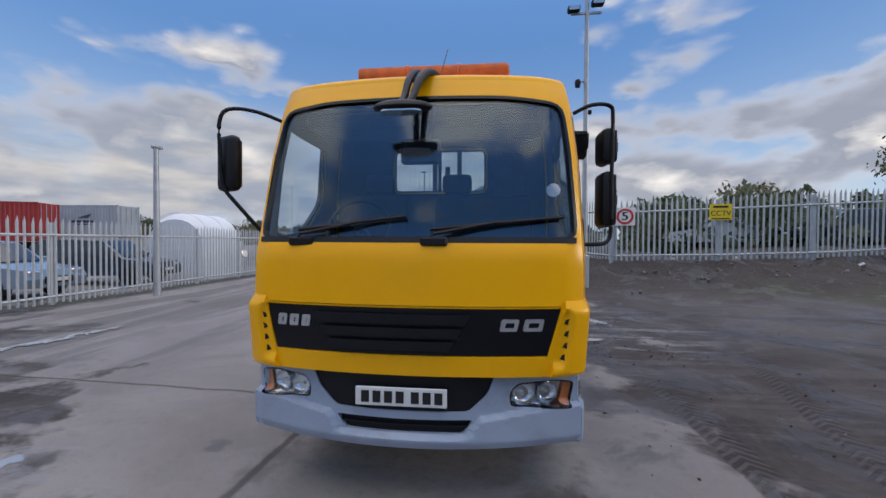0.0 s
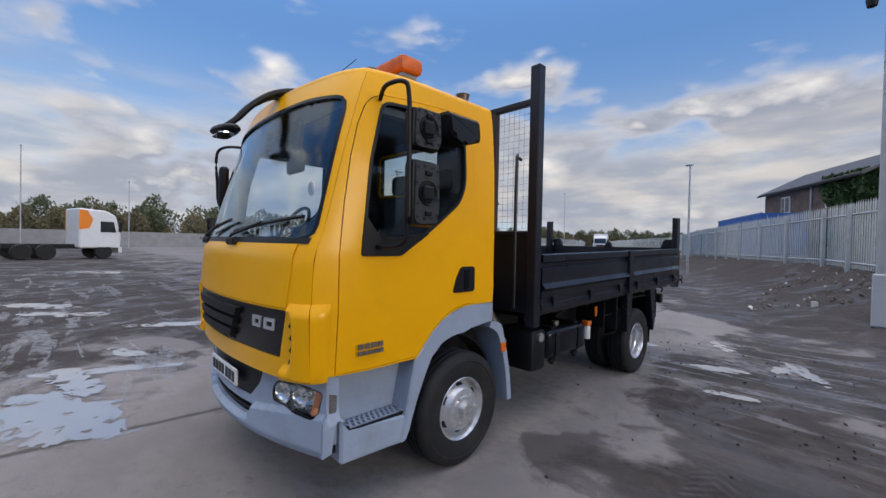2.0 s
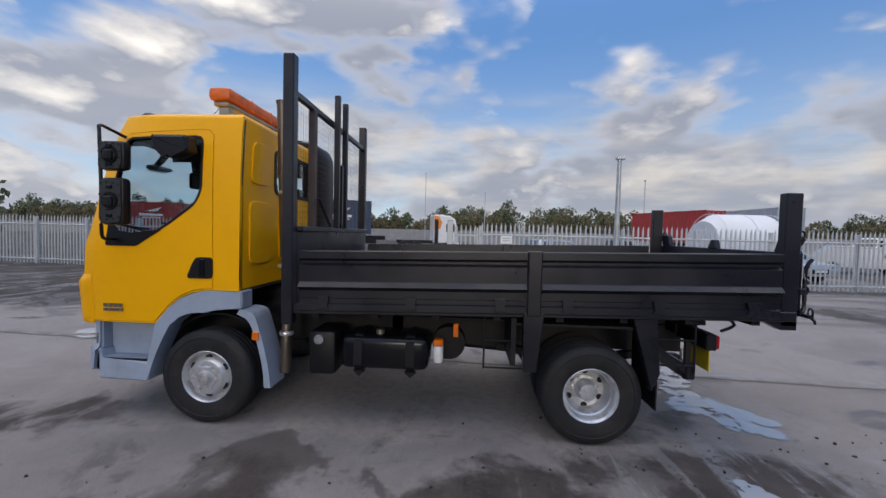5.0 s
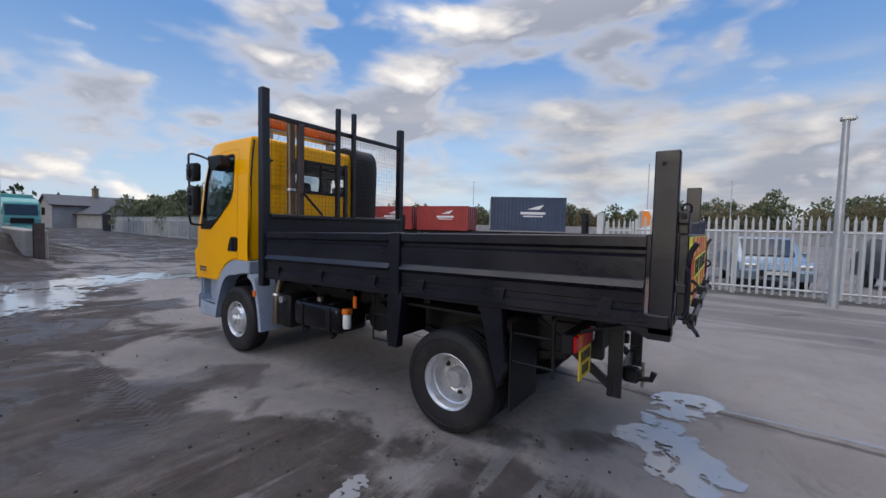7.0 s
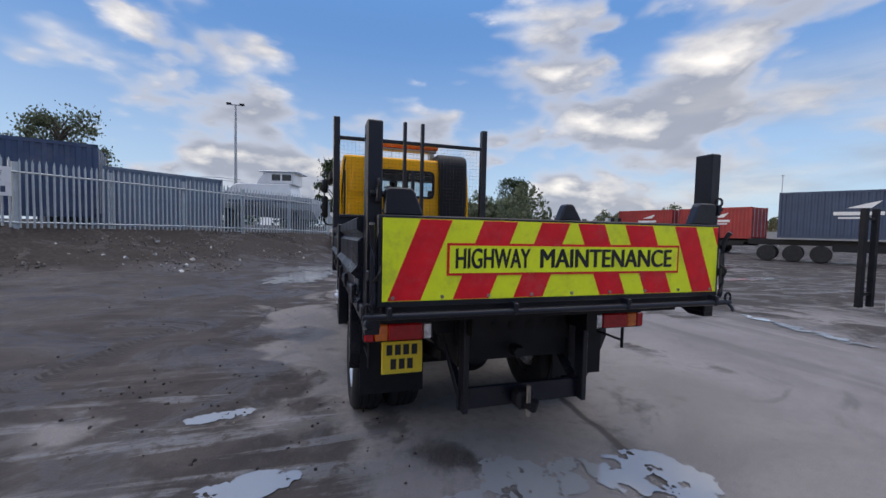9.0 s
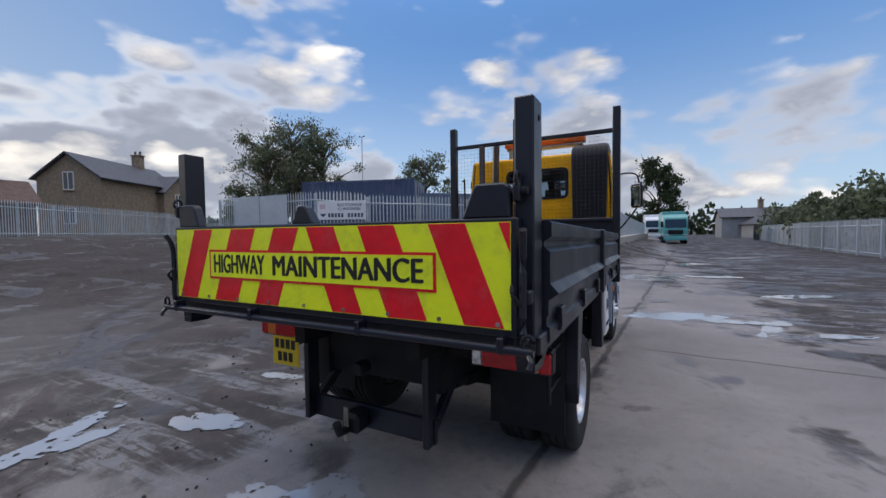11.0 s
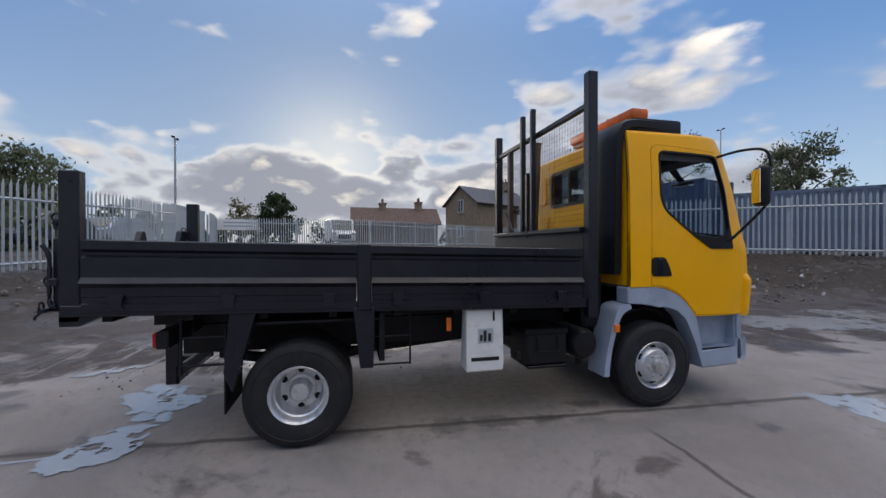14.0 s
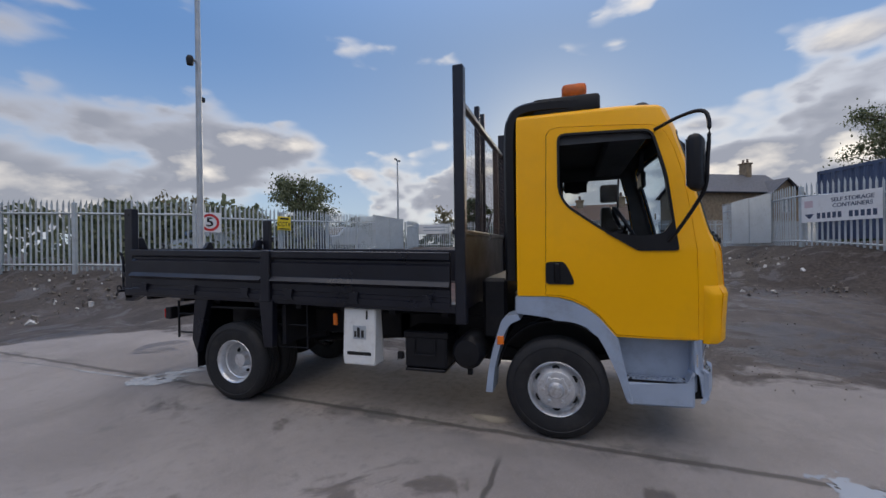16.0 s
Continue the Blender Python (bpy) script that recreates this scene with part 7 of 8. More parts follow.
def car(x, y, turn, paint, label, tall=1.5, length=4.2):
    c = thing("car", label, "car", "parked cars", at=(x, y, float(ground_height(x, y))), turn=turn)
    L = length / 2
    side = [(-L, 0.35), (L - 0.05, 0.32), (L, 0.55), (L - 0.12, 0.78), (L - 1.05, 0.93), (L - 1.75, tall), (-L + 0.75, tall + 0.02), (-L + 0.1, 0.98), (-L, 0.8)]
    bm = bmesh.new()
    secs = []
    for w, f in ((-0.86, 0.0), (-0.80, 1.0), (0.80, 1.0), (0.86, 0.0)):
        secs.append([bm.verts.new((px, w * (0.82 if pz > 1.0 else 1.0), pz - (0.03 if f == 0 and pz > 0.9 else 0))) for px, pz in side])
    n = len(side)
    for a, b in zip(secs, secs[1:]):
        for k in range(n):
            bm.faces.new((a[k], a[(k + 1) % n], b[(k + 1) % n], b[k]))
    bm.faces.new(secs[0])
    bm.faces.new(secs[-1][::-1])
    part("body", bm, paint, c, smooth=True)
    part("windscreen", prism([(L - 1.08, 0.96), (L - 1.05, 0.98), (L - 1.66, tall - 0.05), (L - 1.72, tall - 0.06)], "y", -0.62, 0.62), dark_glass, c)
    for s in (1, -1):
        part("side_window", prism([(L - 1.2, 0.97), (L - 1.75, tall - 0.08), (-L + 0.85, tall - 0.06), (-L + 0.45, 0.99)], "y", s * 0.705, s * 0.722), dark_glass, c)
        part("headlamp", box(L - 0.16, L - 0.03, s * 0.45, s * 0.78, 0.62, 0.76, 0.03), clear_lens, c)
        part("door_mirror", box(L - 1.35, L - 1.2, s * 0.86, s * 1.0, 0.95, 1.08, 0.02), paint, c)
        for wx in (L - 0.85, -L + 0.8):
            disc_wheel(c, wx, s * 0.76, 0.32, 0.2, "y")
    part("grille", box(L - 0.02, L + 0.012, -0.4, 0.4, 0.42, 0.6, 0.01), black_plastic, c)
    part("number_plate", box(L + 0.01, L + 0.02, -0.25, 0.25, 0.47, 0.57), plate_white, c)
    return c


car(-12.9, 8.6, 8, car_blue, "silver-blue hatchback parked behind the fence")
car(-13.2, 12.4, 12, car_dark, "dark saloon parked behind the fence", 1.55, 4.4)
car(-14.6, 18.6, 10, car_silver, "silver estate car parked behind the fence", 1.6, 4.5)
car(-19.5, 27.0, 60, car_silver, "pale car parked far beyond the fence", 1.5)


def lorry_far(x, y, turn, paint, accent, label, trailer=False):
    v = thing("lorry", label, "lorry", "parked lorries", at=(x, y, float(ground_height(x, y))), turn=turn)
    part("cab_body", prism([(0, 0.75), (2.3, 0.75), (2.35, 1.6), (2.05, 3.0), (1.5, 3.35), (0, 3.45)], "y", -1.22, 1.22, bevel=0.08), paint, v)
    part("windscreen", prism([(2.32, 1.85), (2.36, 1.85), (2.13, 2.8), (2.08, 2.8)], "y", -1.05, 1.05), dark_glass, v)
    for s in (1, -1):
        part("side_window", prism([(1.15, 1.85), (2.05, 1.85), (1.9, 2.6), (1.15, 2.6)], "y", s * 1.215, s * 1.235), dark_glass, v)
        part("door_mirror", box(2.15, 2.3, s * 1.28, s * 1.5, 1.9, 2.6, 0.03), black_plastic, v)
        part("headlamp", box(2.3, 2.38, s * 0.7, s * 1.1, 0.85, 1.05, 0.02), clear_lens, v)
        for wx in (1.35, -1.6, -2.7):
            disc_wheel(v, wx, s * 1.05, 0.5, 0.3, "y")
        part("side_stripe", prism([(0.0, 2.0), (0.55, 2.1), (0.75, 2.7), (0.45, 3.3), (0.0, 3.35)], "y", s * 1.218, s * 1.23), accent, v)
    part("bumper", box(2.2, 2.42, -1.2, 1.2, 0.4, 0.82, 0.05), paint, v)
    part("grille", box(2.33, 2.40, -0.75, 0.75, 1.1, 1.6, 0.02), black_plastic, v)
    part("chassis", box(-3.4, 0.3, -0.45, 0.45, 0.7, 1.0), chassis_black, v)
    if trailer:
        part("load_box", box(-7.5, -0.25, -1.25, 1.25, 1.1, 3.8, 0.04), paint, v)
    return v


lorry_far(-34.4, 1.6, 105, white_paint, orange_paint, "white tractor unit with an orange flash")
lorry_far(-3.9, -46.0, 92, teal_paint, white_paint, "teal and white box lorry parked down the yard", True)
lorry_far(-1.8, -60.0, 92, white_paint, white_paint, "white lorry parked down the yard", True)
lorry_far(-33.0, 80.0, -68, white_paint, white_paint, "white recovery lorry far up the road", True)


def van(x, y, turn, label):
    v = thing("van", label, "van", "parked vans", at=(x, y, float(ground_height(x, y))), turn=turn)
    part("body", prism([(-2.6, 0.4), (2.5, 0.4), (2.6, 0.9), (2.4, 1.15), (1.7, 1.3), (1.15, 2.25), (-2.5, 2.35), (-2.6, 2.2)], "y", -0.95, 0.95, bevel=0.06), white_paint, v)
    part("windscreen", prism([(1.72, 1.33), (1.76, 1.33), (1.25, 2.15), (1.2, 2.15)], "y", -0.8, 0.8), dark_glass, v)
    for s in (1, -1):
        part("side_window", prism([(0.6, 1.4), (1.5, 1.35), (1.1, 2.0), (0.6, 2.05)], "y", s * 0.945, s * 0.965), dark_glass, v)
        part("headlamp", box(2.45, 2.6, s * 0.55, s * 0.9, 0.9, 1.1, 0.03), clear_lens, v)
        for wx in (1.6, -1.6):
            disc_wheel(v, wx, s * 0.85, 0.34, 0.22, "y")
    part("grille", box(2.55, 2.63, -0.5, 0.5, 0.6, 0.95, 0.02), black_plastic, v)


van(31.5, 6.4, 190, "white van parked beyond the far gate")
van(-41.0, 48.0, -60, "white van parked far across the yard")
van(-36.0, 52.0, -50, "white van parked far across the yard")
car(15.4, 17.9, 175, car_dark, "dark car parked behind the bank fence")
car(19.5, 17.5, 170, car_silver, "pale car parked behind the bank fence")
car(11.5, 20.5, 172, car_silver, "dusty pale car parked behind the bank fence")


# ---- containers ----
def container(x, y, z, turn, length, paint, label, logo=None, h=2.59):
    c = thing("shipping_container", label, "container", "shipping containers", at=(x, y, z), turn=turn)
    L, W = length / 2, 1.22
    part("shell", box(-L + 0.05, L - 0.05, -W + 0.04, W - 0.04, 0.1, h - 0.03), paint, c)
    for s in (1, -1):
        n = int(length / 0.3)
        bm = bmesh.new()
        for k in range(n):
            xx = -L + 0.15 + k * (length - 0.3) / n
            prism([(xx, s * (W - 0.045)), (xx + 0.05, s * (W - 0.005)), (xx + 0.15, s * (W - 0.005)), (xx + 0.2, s * (W - 0.045))], "z", 0.15, h - 0.12, bm)
        tagged(part("corrugation", bm, paint, c), kind="stuff")
        for zz in (0.0, h - 0.12):
            part("rail", box(-L, L, s * (W - 0.06), s * W, zz, zz + 0.12), paint, c)
        for e in (1, -1):
            part("corner_post", box(e * (L - 0.12), e * L, s * (W - 0.12), s * W, 0, h), paint, c)
        if logo:
            part("logo_mark", prism([(-0.1, 1.75), (0.9, 1.75), (1.3, 2.15), (0.7, 2.0)], "y", s * (W + 0.001), s * (W + 0.006)), logo, c)
            part("logo_bar", box(-0.6, 1.4, s * (W + 0.001), s * (W + 0.006), 1.35, 1.55), logo, c)
            part("logo_bar", box(-0.4, 1.2, s * (W + 0.001), s * (W + 0.006), 1.15, 1.25), logo, c)
    for e in (1, -1):
        for k in range(4):
            part("lock_rod", tube([(e * (L + 0.0), -0.85 + k * 0.57, 0.15), (e * (L + 0.0), -0.85 + k * 0.57, h - 0.15)], 0.025, 6), galv_pole, c)
    return c


def trailer(x, y, turn, length, label):
    t = thing("trailer", label, "trailer", "container trailers", at=(x, y, 0), turn=turn)
    part("frame", box(-length / 2, length / 2, -0.5, 0.5, 1.0, 1.35), chassis_black, t)
    for k in range(3):
        for s in (1, -1):
            disc_wheel(t, -length / 2 + 1.0 + k * 1.25, s * 1.0, 0.5, 0.32, "y")
    for s in (1, -1):
        part("side_guard", box(-0.5, length / 2 - 1, s * 1.1, s * 1.18, 0.7, 1.1), chassis_black, t)


container(-28.2, -6.2, 1.45, 120, 6.06, cont_navy, "navy blue shipping container on a trailer", sign_white, 2.75)
trailer(-28.2, -6.2, 120, 9.0, "black skeletal trailer under the navy container")
container(-31.6, -24.2, 1.3, 100, 6.06, cont_red, "red shipping container with white emblem", sign_white)
container(-32.8, -17.6, 1.3, 100, 6.06, cont_red, "red shipping container with white emblem", sign_white)
trailer(-31.6, -24.2, 100, 7.0, "low trailer under a red container")
trailer(-32.8, -17.6, 100, 7.0, "low trailer under a red container")
container(-38.1, 26.1, 1.4, 20, 9.0, cont_red, "faded red shipping container beyond the fence", None, 3.0)
container(-35.4, 32.4, 1.7, 4, 7.2, cont_grey, "pale grey shipping container with dark lettering bar", cont_navy, 2.9)
for x, y, ang in ((-38.1, 26.1, 20), (-35.4, 32.4, 4)):
    trailer(x, y, ang, 7.0, "dark trailer under a container")
container(12.27, -8.5, 1.66, 17.5, 6.06, cont_blue, "dark blue storage container behind the fence", None, 2.62)
container(9.0, -11.7, 1.30, 43, 6.06, cont_pale, "weathered pale blue storage container behind the fence", None, 2.4)
container(-2.3, 38.3, 1.2, -65, 9.5, cont_bright, "bright blue container beside an old building", None, 2.8)

tent = thing("storage_tent", "white rounded fabric storage tent", "tent", at=(-11.8, 15.3, 0))
bm = bmesh.new()
rows = []
for i in range(13):
    a = math.pi * i / 12
    rows.append([bm.verts.new((1.40 * math.cos(a) * (1 - 0.12 * (abs(v) == 3)), v * 0.42, 2.65 * math.sin(a) ** 0.42 * (1 - 0.10 * (abs(v) == 3)))) for v in range(-3, 4)])
for a, b in zip(rows, rows[1:]):
    for k in range(6):
        bm.faces.new((a[k], a[k + 1], b[k + 1], b[k]))
bm.faces.new([r[0] for r in rows])
bm.faces.new([r[-1] for r in rows][::-1])
part("cover", bm, tent_white, tent, smooth=True)
for v in (-1.5, 0.0, 1.5):
    part("hoop", tube([(1.405 * math.cos(a), v * 0.7, 2.655 * math.sin(a) ** 0.42) for a in np.linspace(0.02, math.pi - 0.02, 25)], 0.012, 6), tent_white, tent)


# ---- buildings ----
def wall_window(parent, p, w, h, turn):
    f = part("window", box(-w / 2, w / 2, -0.06, 0.03, 0, h), sign_white, parent)
    f.matrix_basis = pose(*p, 0, 0, turn)
    g = part("pane", box(-w / 2 + 0.08, w / 2 - 0.08, -0.075, -0.06, 0.08, h - 0.08), dark_glass, f)
    part("glazing_bar", box(-0.03, 0.03, -0.085, -0.07, 0.08, h - 0.08), sign_white, f)
    part("sill", box(-w / 2 - 0.1, w / 2 + 0.1, -0.14, 0.0, -0.12, 0.0), stone_wall, f)
    return g


def gable_house(name, label, x, y, z, turn, length, width, eaves, ridge, wall, roofm, windows=()):
    h = thing(name, label, "house", "old houses", at=(x, y, z), turn=turn)
    W = width / 2
    part("wall", prism([(-W, -0.5), (W, -0.5), (W, eaves), (0, ridge), (-W, eaves)], "y", 0, length), wall, h)
    o, t = 0.35, 0.16
    for s in (1, -1):
        k = (ridge - eaves) / W
        part("roof", prism([(0, ridge + t + 0.03), (s * (W + o), eaves - k * o + t + 0.03), (s * (W + o), eaves - k * o + 0.03), (0, ridge + 0.03)], "y", -0.4, length + 0.4), roofm, h)
        part("gutter", box(s * (W + o), s * (W + o + 0.1), -0.4, length + 0.4, eaves - k * o, eaves - k * o + 0.1), chassis_black, h)
    for px, pz, w, hh in windows:
        wall_window(h, (px, 0, pz), w, hh, 0)
    return h


def chimney(parent, x, y, z0, z1):
    c = part("chimney", box(x - 0.55, x + 0.55, y - 0.4, y + 0.4, z0, z1, 0.03), stone_wall, parent)
    part("cap", box(x - 0.65, x + 0.65, y - 0.5, y + 0.5, z1, z1 + 0.18, 0.03), stone_wall, c)
    for dx in (-0.3, 0.3):
        part("pot", lathe([(0.14, z1 + 0.18), (0.11, z1 + 0.6), (0.14, z1 + 0.65)], 12, "z", (x + dx, y, 0)), tile_red, c)


# local x runs across the gable; the gable looks along local -y
mid = gable_house("stone_house", "sandstone house with slate roof, chimney and gable window", 53.0, -10.6, 1.6, 207.4, 12.5, 6.8, 6.3, 8.8, stone_wall, slate, ((0.0, 5.0, 1.15, 1.9), (0.0, 1.4, 1.3, 1.7)))
chimney(mid, 0.0, 9.8, 8.0, 10.3)
gable_house("stone_house", "sandstone cross wing with slate roof and gable window", 54.4, -22.3, 1.6, -62.7, 6.0, 5.2, 5.6, 7.7, stone_wall, slate, ((0.0, 3.7, 1.1, 1.8),))
lowb = gable_house("brick_building", "low brick building with red tiled roof", 46.0, -5.0, 1.6, 0, 10.0, 5.0, 2.8, 4.6, brick_dark, tile_red)
chimney(lowb, 0.0, 2.0, 4.2, 5.4)
chimney(lowb, 0.0, 6.5, 4.2, 5.2)

# old building with ivy, seen over the bank fence
ob_house = gable_house("old_building", "weathered timber and brick building with ivy", 5.6, 34.4, 1.1, 31, 10.5, 5.6, 4.9, 6.35, timber, slate, ())
for k in range(7):
    part("board", box(-2.6, 2.6, -0.05, 0.0, 3.2 + k * 0.26, 3.4 + k * 0.26), timber if k % 2 else brick_dark, ob_house)
part("side_wall", box(-2.84, -2.81, 0.02, 10.48, -0.4, 4.72), brick_dark, ob_house, "dark brick long wall")
part("drainpipe", tube([(-2.9, 4.5, 0), (-2.9, 4.5, 4.8)], 0.06, 6), galv_pole, ob_house)
for yy in (2.5, 7.5):
    wall_window(ob_house, (-2.85, yy, 3.2), 1.1, 1.2, -90)
ivy = bmesh.new()
rnd = random.Random(5)
for k in range(3600):
    v = rnd.random()
    yv = rnd.uniform(-0.1, 2.9 + 0.6 * math.sin(v * 9))
    p = Vector((-2.85 - rnd.uniform(0, 0.18), yv, v * 5.1)) if k % 4 else Vector((-2.8 + rnd.uniform(0, 0.9) * v, -0.08, v * 5.2))
    q = Euler((rnd.uniform(0, 6), rnd.uniform(0, 6), rnd.uniform(0, 6))).to_matrix()
    s = rnd.uniform(0.10, 0.22)
    ivy.faces.new([ivy.verts.new(p + q @ Vector(c)) for c in ((-s, 0, 0), (0, -s * 0.6, 0), (s, 0, 0), (0, s * 0.6, 0))])
tagged(part("ivy", ivy, ivy_green, ob_house, "green ivy over the wall"), kind="stuff")
fb = gable_house("far_building", "distant grey building at the yard end", -14.0, -92.0, 0, 90, 13.0, 9.0, 4.0, 5.8, wall_grey, slate)
chimney(fb, 0.0, 7.0, 5.0, 7.4)
gable_house("far_building", "distant long grey shed", -30.0, -112.0, 0, 90, 16.0, 8.0, 3.0, 4.6, wall_grey, slate)
gable_house("far_building", "small pale distant house", -19.5, -88.0, 0, 20, 6.0, 5.0, 2.6, 4.2, wall_grey, slate)

# block wall under the southern fence
for k in range(30):
    bl = thing("concrete_block", "large pale concrete block in the boundary wall", "concrete block", "boundary wall blocks", at=(0.42 - 0.02 * k - 0.0022 * max(0, k - 12) ** 2, -11.45 - k * 1.52, 0))
    part("block", box(-0.3, 0.3, -1.5, 0.0, -0.1, 1.18, 0.03), concrete_block, bl)
rpst = thing("steel_post", "rusty red-brown steel post at the wall end", "post", at=(0.40, -11.2, 0))
part("web", box(-0.03, 0.03, -0.10, 0.10, -0.1, 1.42), brown_steel, rpst)
for yy in (-0.1, 0.1):
    part("flange", box(-0.13, 0.13, yy - 0.015, yy + 0.015, -0.1, 1.42), brown_steel, rpst)
tagged(finish("boundary_wall", box(-78.6, -78.0, -120, 150, -0.2, 2.4), wall_grey), "long low concrete wall across the far yard", "wall", kind="structure")

# cabin cruiser on stands
boat = thing("boat", "white cabin cruiser laid up behind the fence", "boat", at=(5.0, -17.9, 1.25), turn=-14)
bm = bmesh.new()
secs = []
for t in np.linspace(0, 1, 9):
    w = 1.4 * (1 - t ** 3) + 0.03
    secs.append([bm.verts.new((-3.6 + 7.2 * t, yy, zz)) for yy, zz in ((-w, 1.9 + 0.5 * t), (-w * 0.85, 1.2 + 0.5 * t), (0, 0.7 + 0.75 * t ** 3), (w * 0.85, 1.2 + 0.5 * t), (w, 1.9 + 0.5 * t))])
for a, b in zip(secs, secs[1:]):
    for k in range(4):
        bm.faces.new((a[k], a[k + 1], b[k + 1], b[k]))
    bm.faces.new((a[4], a[0], b[0], b[4]))
bm.faces.new(secs[0])
bm.faces.new(secs[-1][::-1])
part("hull", bm, hull_paint, boat, smooth=True)
part("hull_band", box(-3.4, 1.2, -1.43, 1.43, 1.62, 1.74), cont_navy, boat)
part("cabin", prism([(-2.4, 1.95), (1.8, 2.2), (0.9, 2.75), (-2.2, 2.75)], "y", -1.0, 1.0, bevel=0.05), white_paint, boat)
wheelhouse = part("wheelhouse", prism([(-2.4, 2.75), (-0.2, 2.75), (-0.7, 3.45), (-2.4, 3.45)], "y", -0.95, 0.95, bevel=0.04), white_paint, boat)
for s in (1, -1):
    for x0, x1 in ((-2.3, -1.75), (-1.65, -1.15)):
        part("side_window", box(x0, x1, s * 0.945, s * 0.965, 2.95, 3.32, 0.01), dark_glass, wheelhouse)
part("front_window", prism([(-0.44, 2.95), (-0.40, 2.95), (-0.63, 3.34), (-0.67, 3.34)], "y", -0.8, 0.8), dark_glass, wheelhouse)
part("canopy", box(-2.7, -0.4, -1.05, 1.05, 3.45, 3.53, 0.03), white_paint, boat)
for s in (1, -1):
    part("guard_rail", tube(curve_pts([(0.5, s * 1.25, 2.9), (2.2, s * 1.0, 3.05), (3.4, s * 0.25, 3.1)], 4), 0.02, 6), galv_pole, boat)
    for xx in (0.8, 1.8, 2.8):
        part("stanchion", tube([(xx, s * (1.3 - 0.33 * (xx - 0.5)), 2.25), (xx, s * (1.3 - 0.33 * (xx - 0.5)), 2.98)], 0.015, 5), galv_pole, boat)
for xx in (-2.5, 1.5):
    part("stand", box(xx - 0.1, xx + 0.1, -1.0, 1.0, -1.2, 1.25), chassis_black, boat)


g = thing("dark_gate", "black sheet steel gate in the long fence", "gate", "gate leaves", at=(-15.2, -61.0, 0), turn=100)
part("sheet", box(-2.6, 0.0, -0.03, 0.03, 0.05, 2.3), chassis_black, g)
part("frame", box(-2.6, 0.0, -0.05, -0.03, 2.2, 2.3), chassis_black, g)

# ---- trees ----
def tree(x, y, h, r, leaf, label, seed, base=0.35, leaves=2600, size=0.22, narrow=1.0):
    rnd = random.Random(seed)
    z = float(ground_height(x, y))
    t = thing("tree", label, "tree", "trees", at=(x, y, z), turn=rnd.uniform(0, 360))
    bm = bmesh.new()
    tube([(0, 0, -0.2), (0.05 * h * rnd.uniform(-1, 1) * 0.4, 0, h * 0.3), (0, 0.03 * h, h * 0.62), (0.02 * h, 0, h * 0.9)], 0.1, 8, bm, rs=[h * 0.028, h * 0.022, h * 0.012, h * 0.003])
    clumps = []
    for k in range(46):
        a, u = rnd.uniform(0, 6.283), rnd.random()
        zz = h * (base + (0.97 - base) * u)
        rad = r * narrow * (1.0 - 0.75 * abs(u - 0.38) ** 1.3) * rnd.uniform(0.35, 1.0)
        c = Vector((rad * math.cos(a), rad * math.sin(a), zz))
        clumps.append((c, r * rnd.uniform(0.13, 0.30)))
        s = Vector((0, 0, max(h * 0.22, zz - rad * 0.9)))
        tube([s, s.lerp(c, 0.5) + Vector((0, 0, 0.05 * h)), c], 0.03, 5, bm, rs=[h * 0.010, h * 0.006, h * 0.002])
    part("trunk", bm, bark, t, smooth=True)
    vs, fs = [], []
    for k in range(leaves):
        c, cr = clumps[rnd.randrange(len(clumps))]
        d = Vector((rnd.gauss(0, 1), rnd.gauss(0, 1), rnd.gauss(0, 0.8)))
        p = c + d * cr * 0.55
        q = Euler((rnd.uniform(0, 6.3), rnd.uniform(0, 6.3), rnd.uniform(0, 6.3))).to_matrix()
        s = size * rnd.uniform(0.6, 1.3)
        o = len(vs)
        vs += [p + q @ Vector(v) for v in ((-s, 0, 0), (-0.1 * s, -0.5 * s, 0.1 * s), (s, 0, 0), (-0.1 * s, 0.5 * s, 0.1 * s))]
        fs.append((o, o + 1, o + 2, o + 3))
    me = bpy.data.meshes.new("crown")
    me.from_pydata(vs, [], fs)
    me.materials.append(leaf)
    cr = new("crown", me)
    cr.parent = t
    return t


tree(36.5, -25.5, 13.6, 4.6, leaf_green, "tall airy broadleaf tree beyond the blue containers", 3, 0.36, 8200, 0.135)
tree(38.5, -23.6, 12.3, 4.2, leaf_green, "slender broadleaf tree beside taller ones behind the containers", 43, 0.30, 7200, 0.135)
tree(34.0, -28.0, 13.2, 4.4, leaf_green, "tall broadleaf tree with bare gaps behind the containers", 53, 0.38, 7000, 0.135)
tree(40.6, -21.4, 5.4, 2.6, leaf_green, "dense low bush at the foot of tall trees", 63, 0.12, 5600, 0.15)
tree(40.0, 12.5, 5.4, 2.1, leaf_dark, "small dark green tree behind the far gate", 4, 0.25, 6500, 0.15)
tree(36.5, 15.5, 4.0, 1.8, leaf_autumn, "small shrubby tree behind the far fence", 14, 0.25, 900, 0.17)
tree(30.0, 28.5, 7.0, 3.4, leaf_green, "rounded tree behind the bank fence", 5, 0.2, 7000, 0.15)
tree(21.0, 33.0, 4.2, 3.0, leaf_autumn, "thin autumn tree behind the bank fence", 6, 0.3, 1200, 0.2)
tree(14.5, 30.0, 3.6, 3.0, leaf_green, "broad tree behind the bank fence", 16, 0.2, 3400, 0.2)
tree(-3.0, -106.0, 19.0, 6.2, leaf_dark, "dark tree far beyond the parked lorries", 7, 0.2, 6500, 0.42)
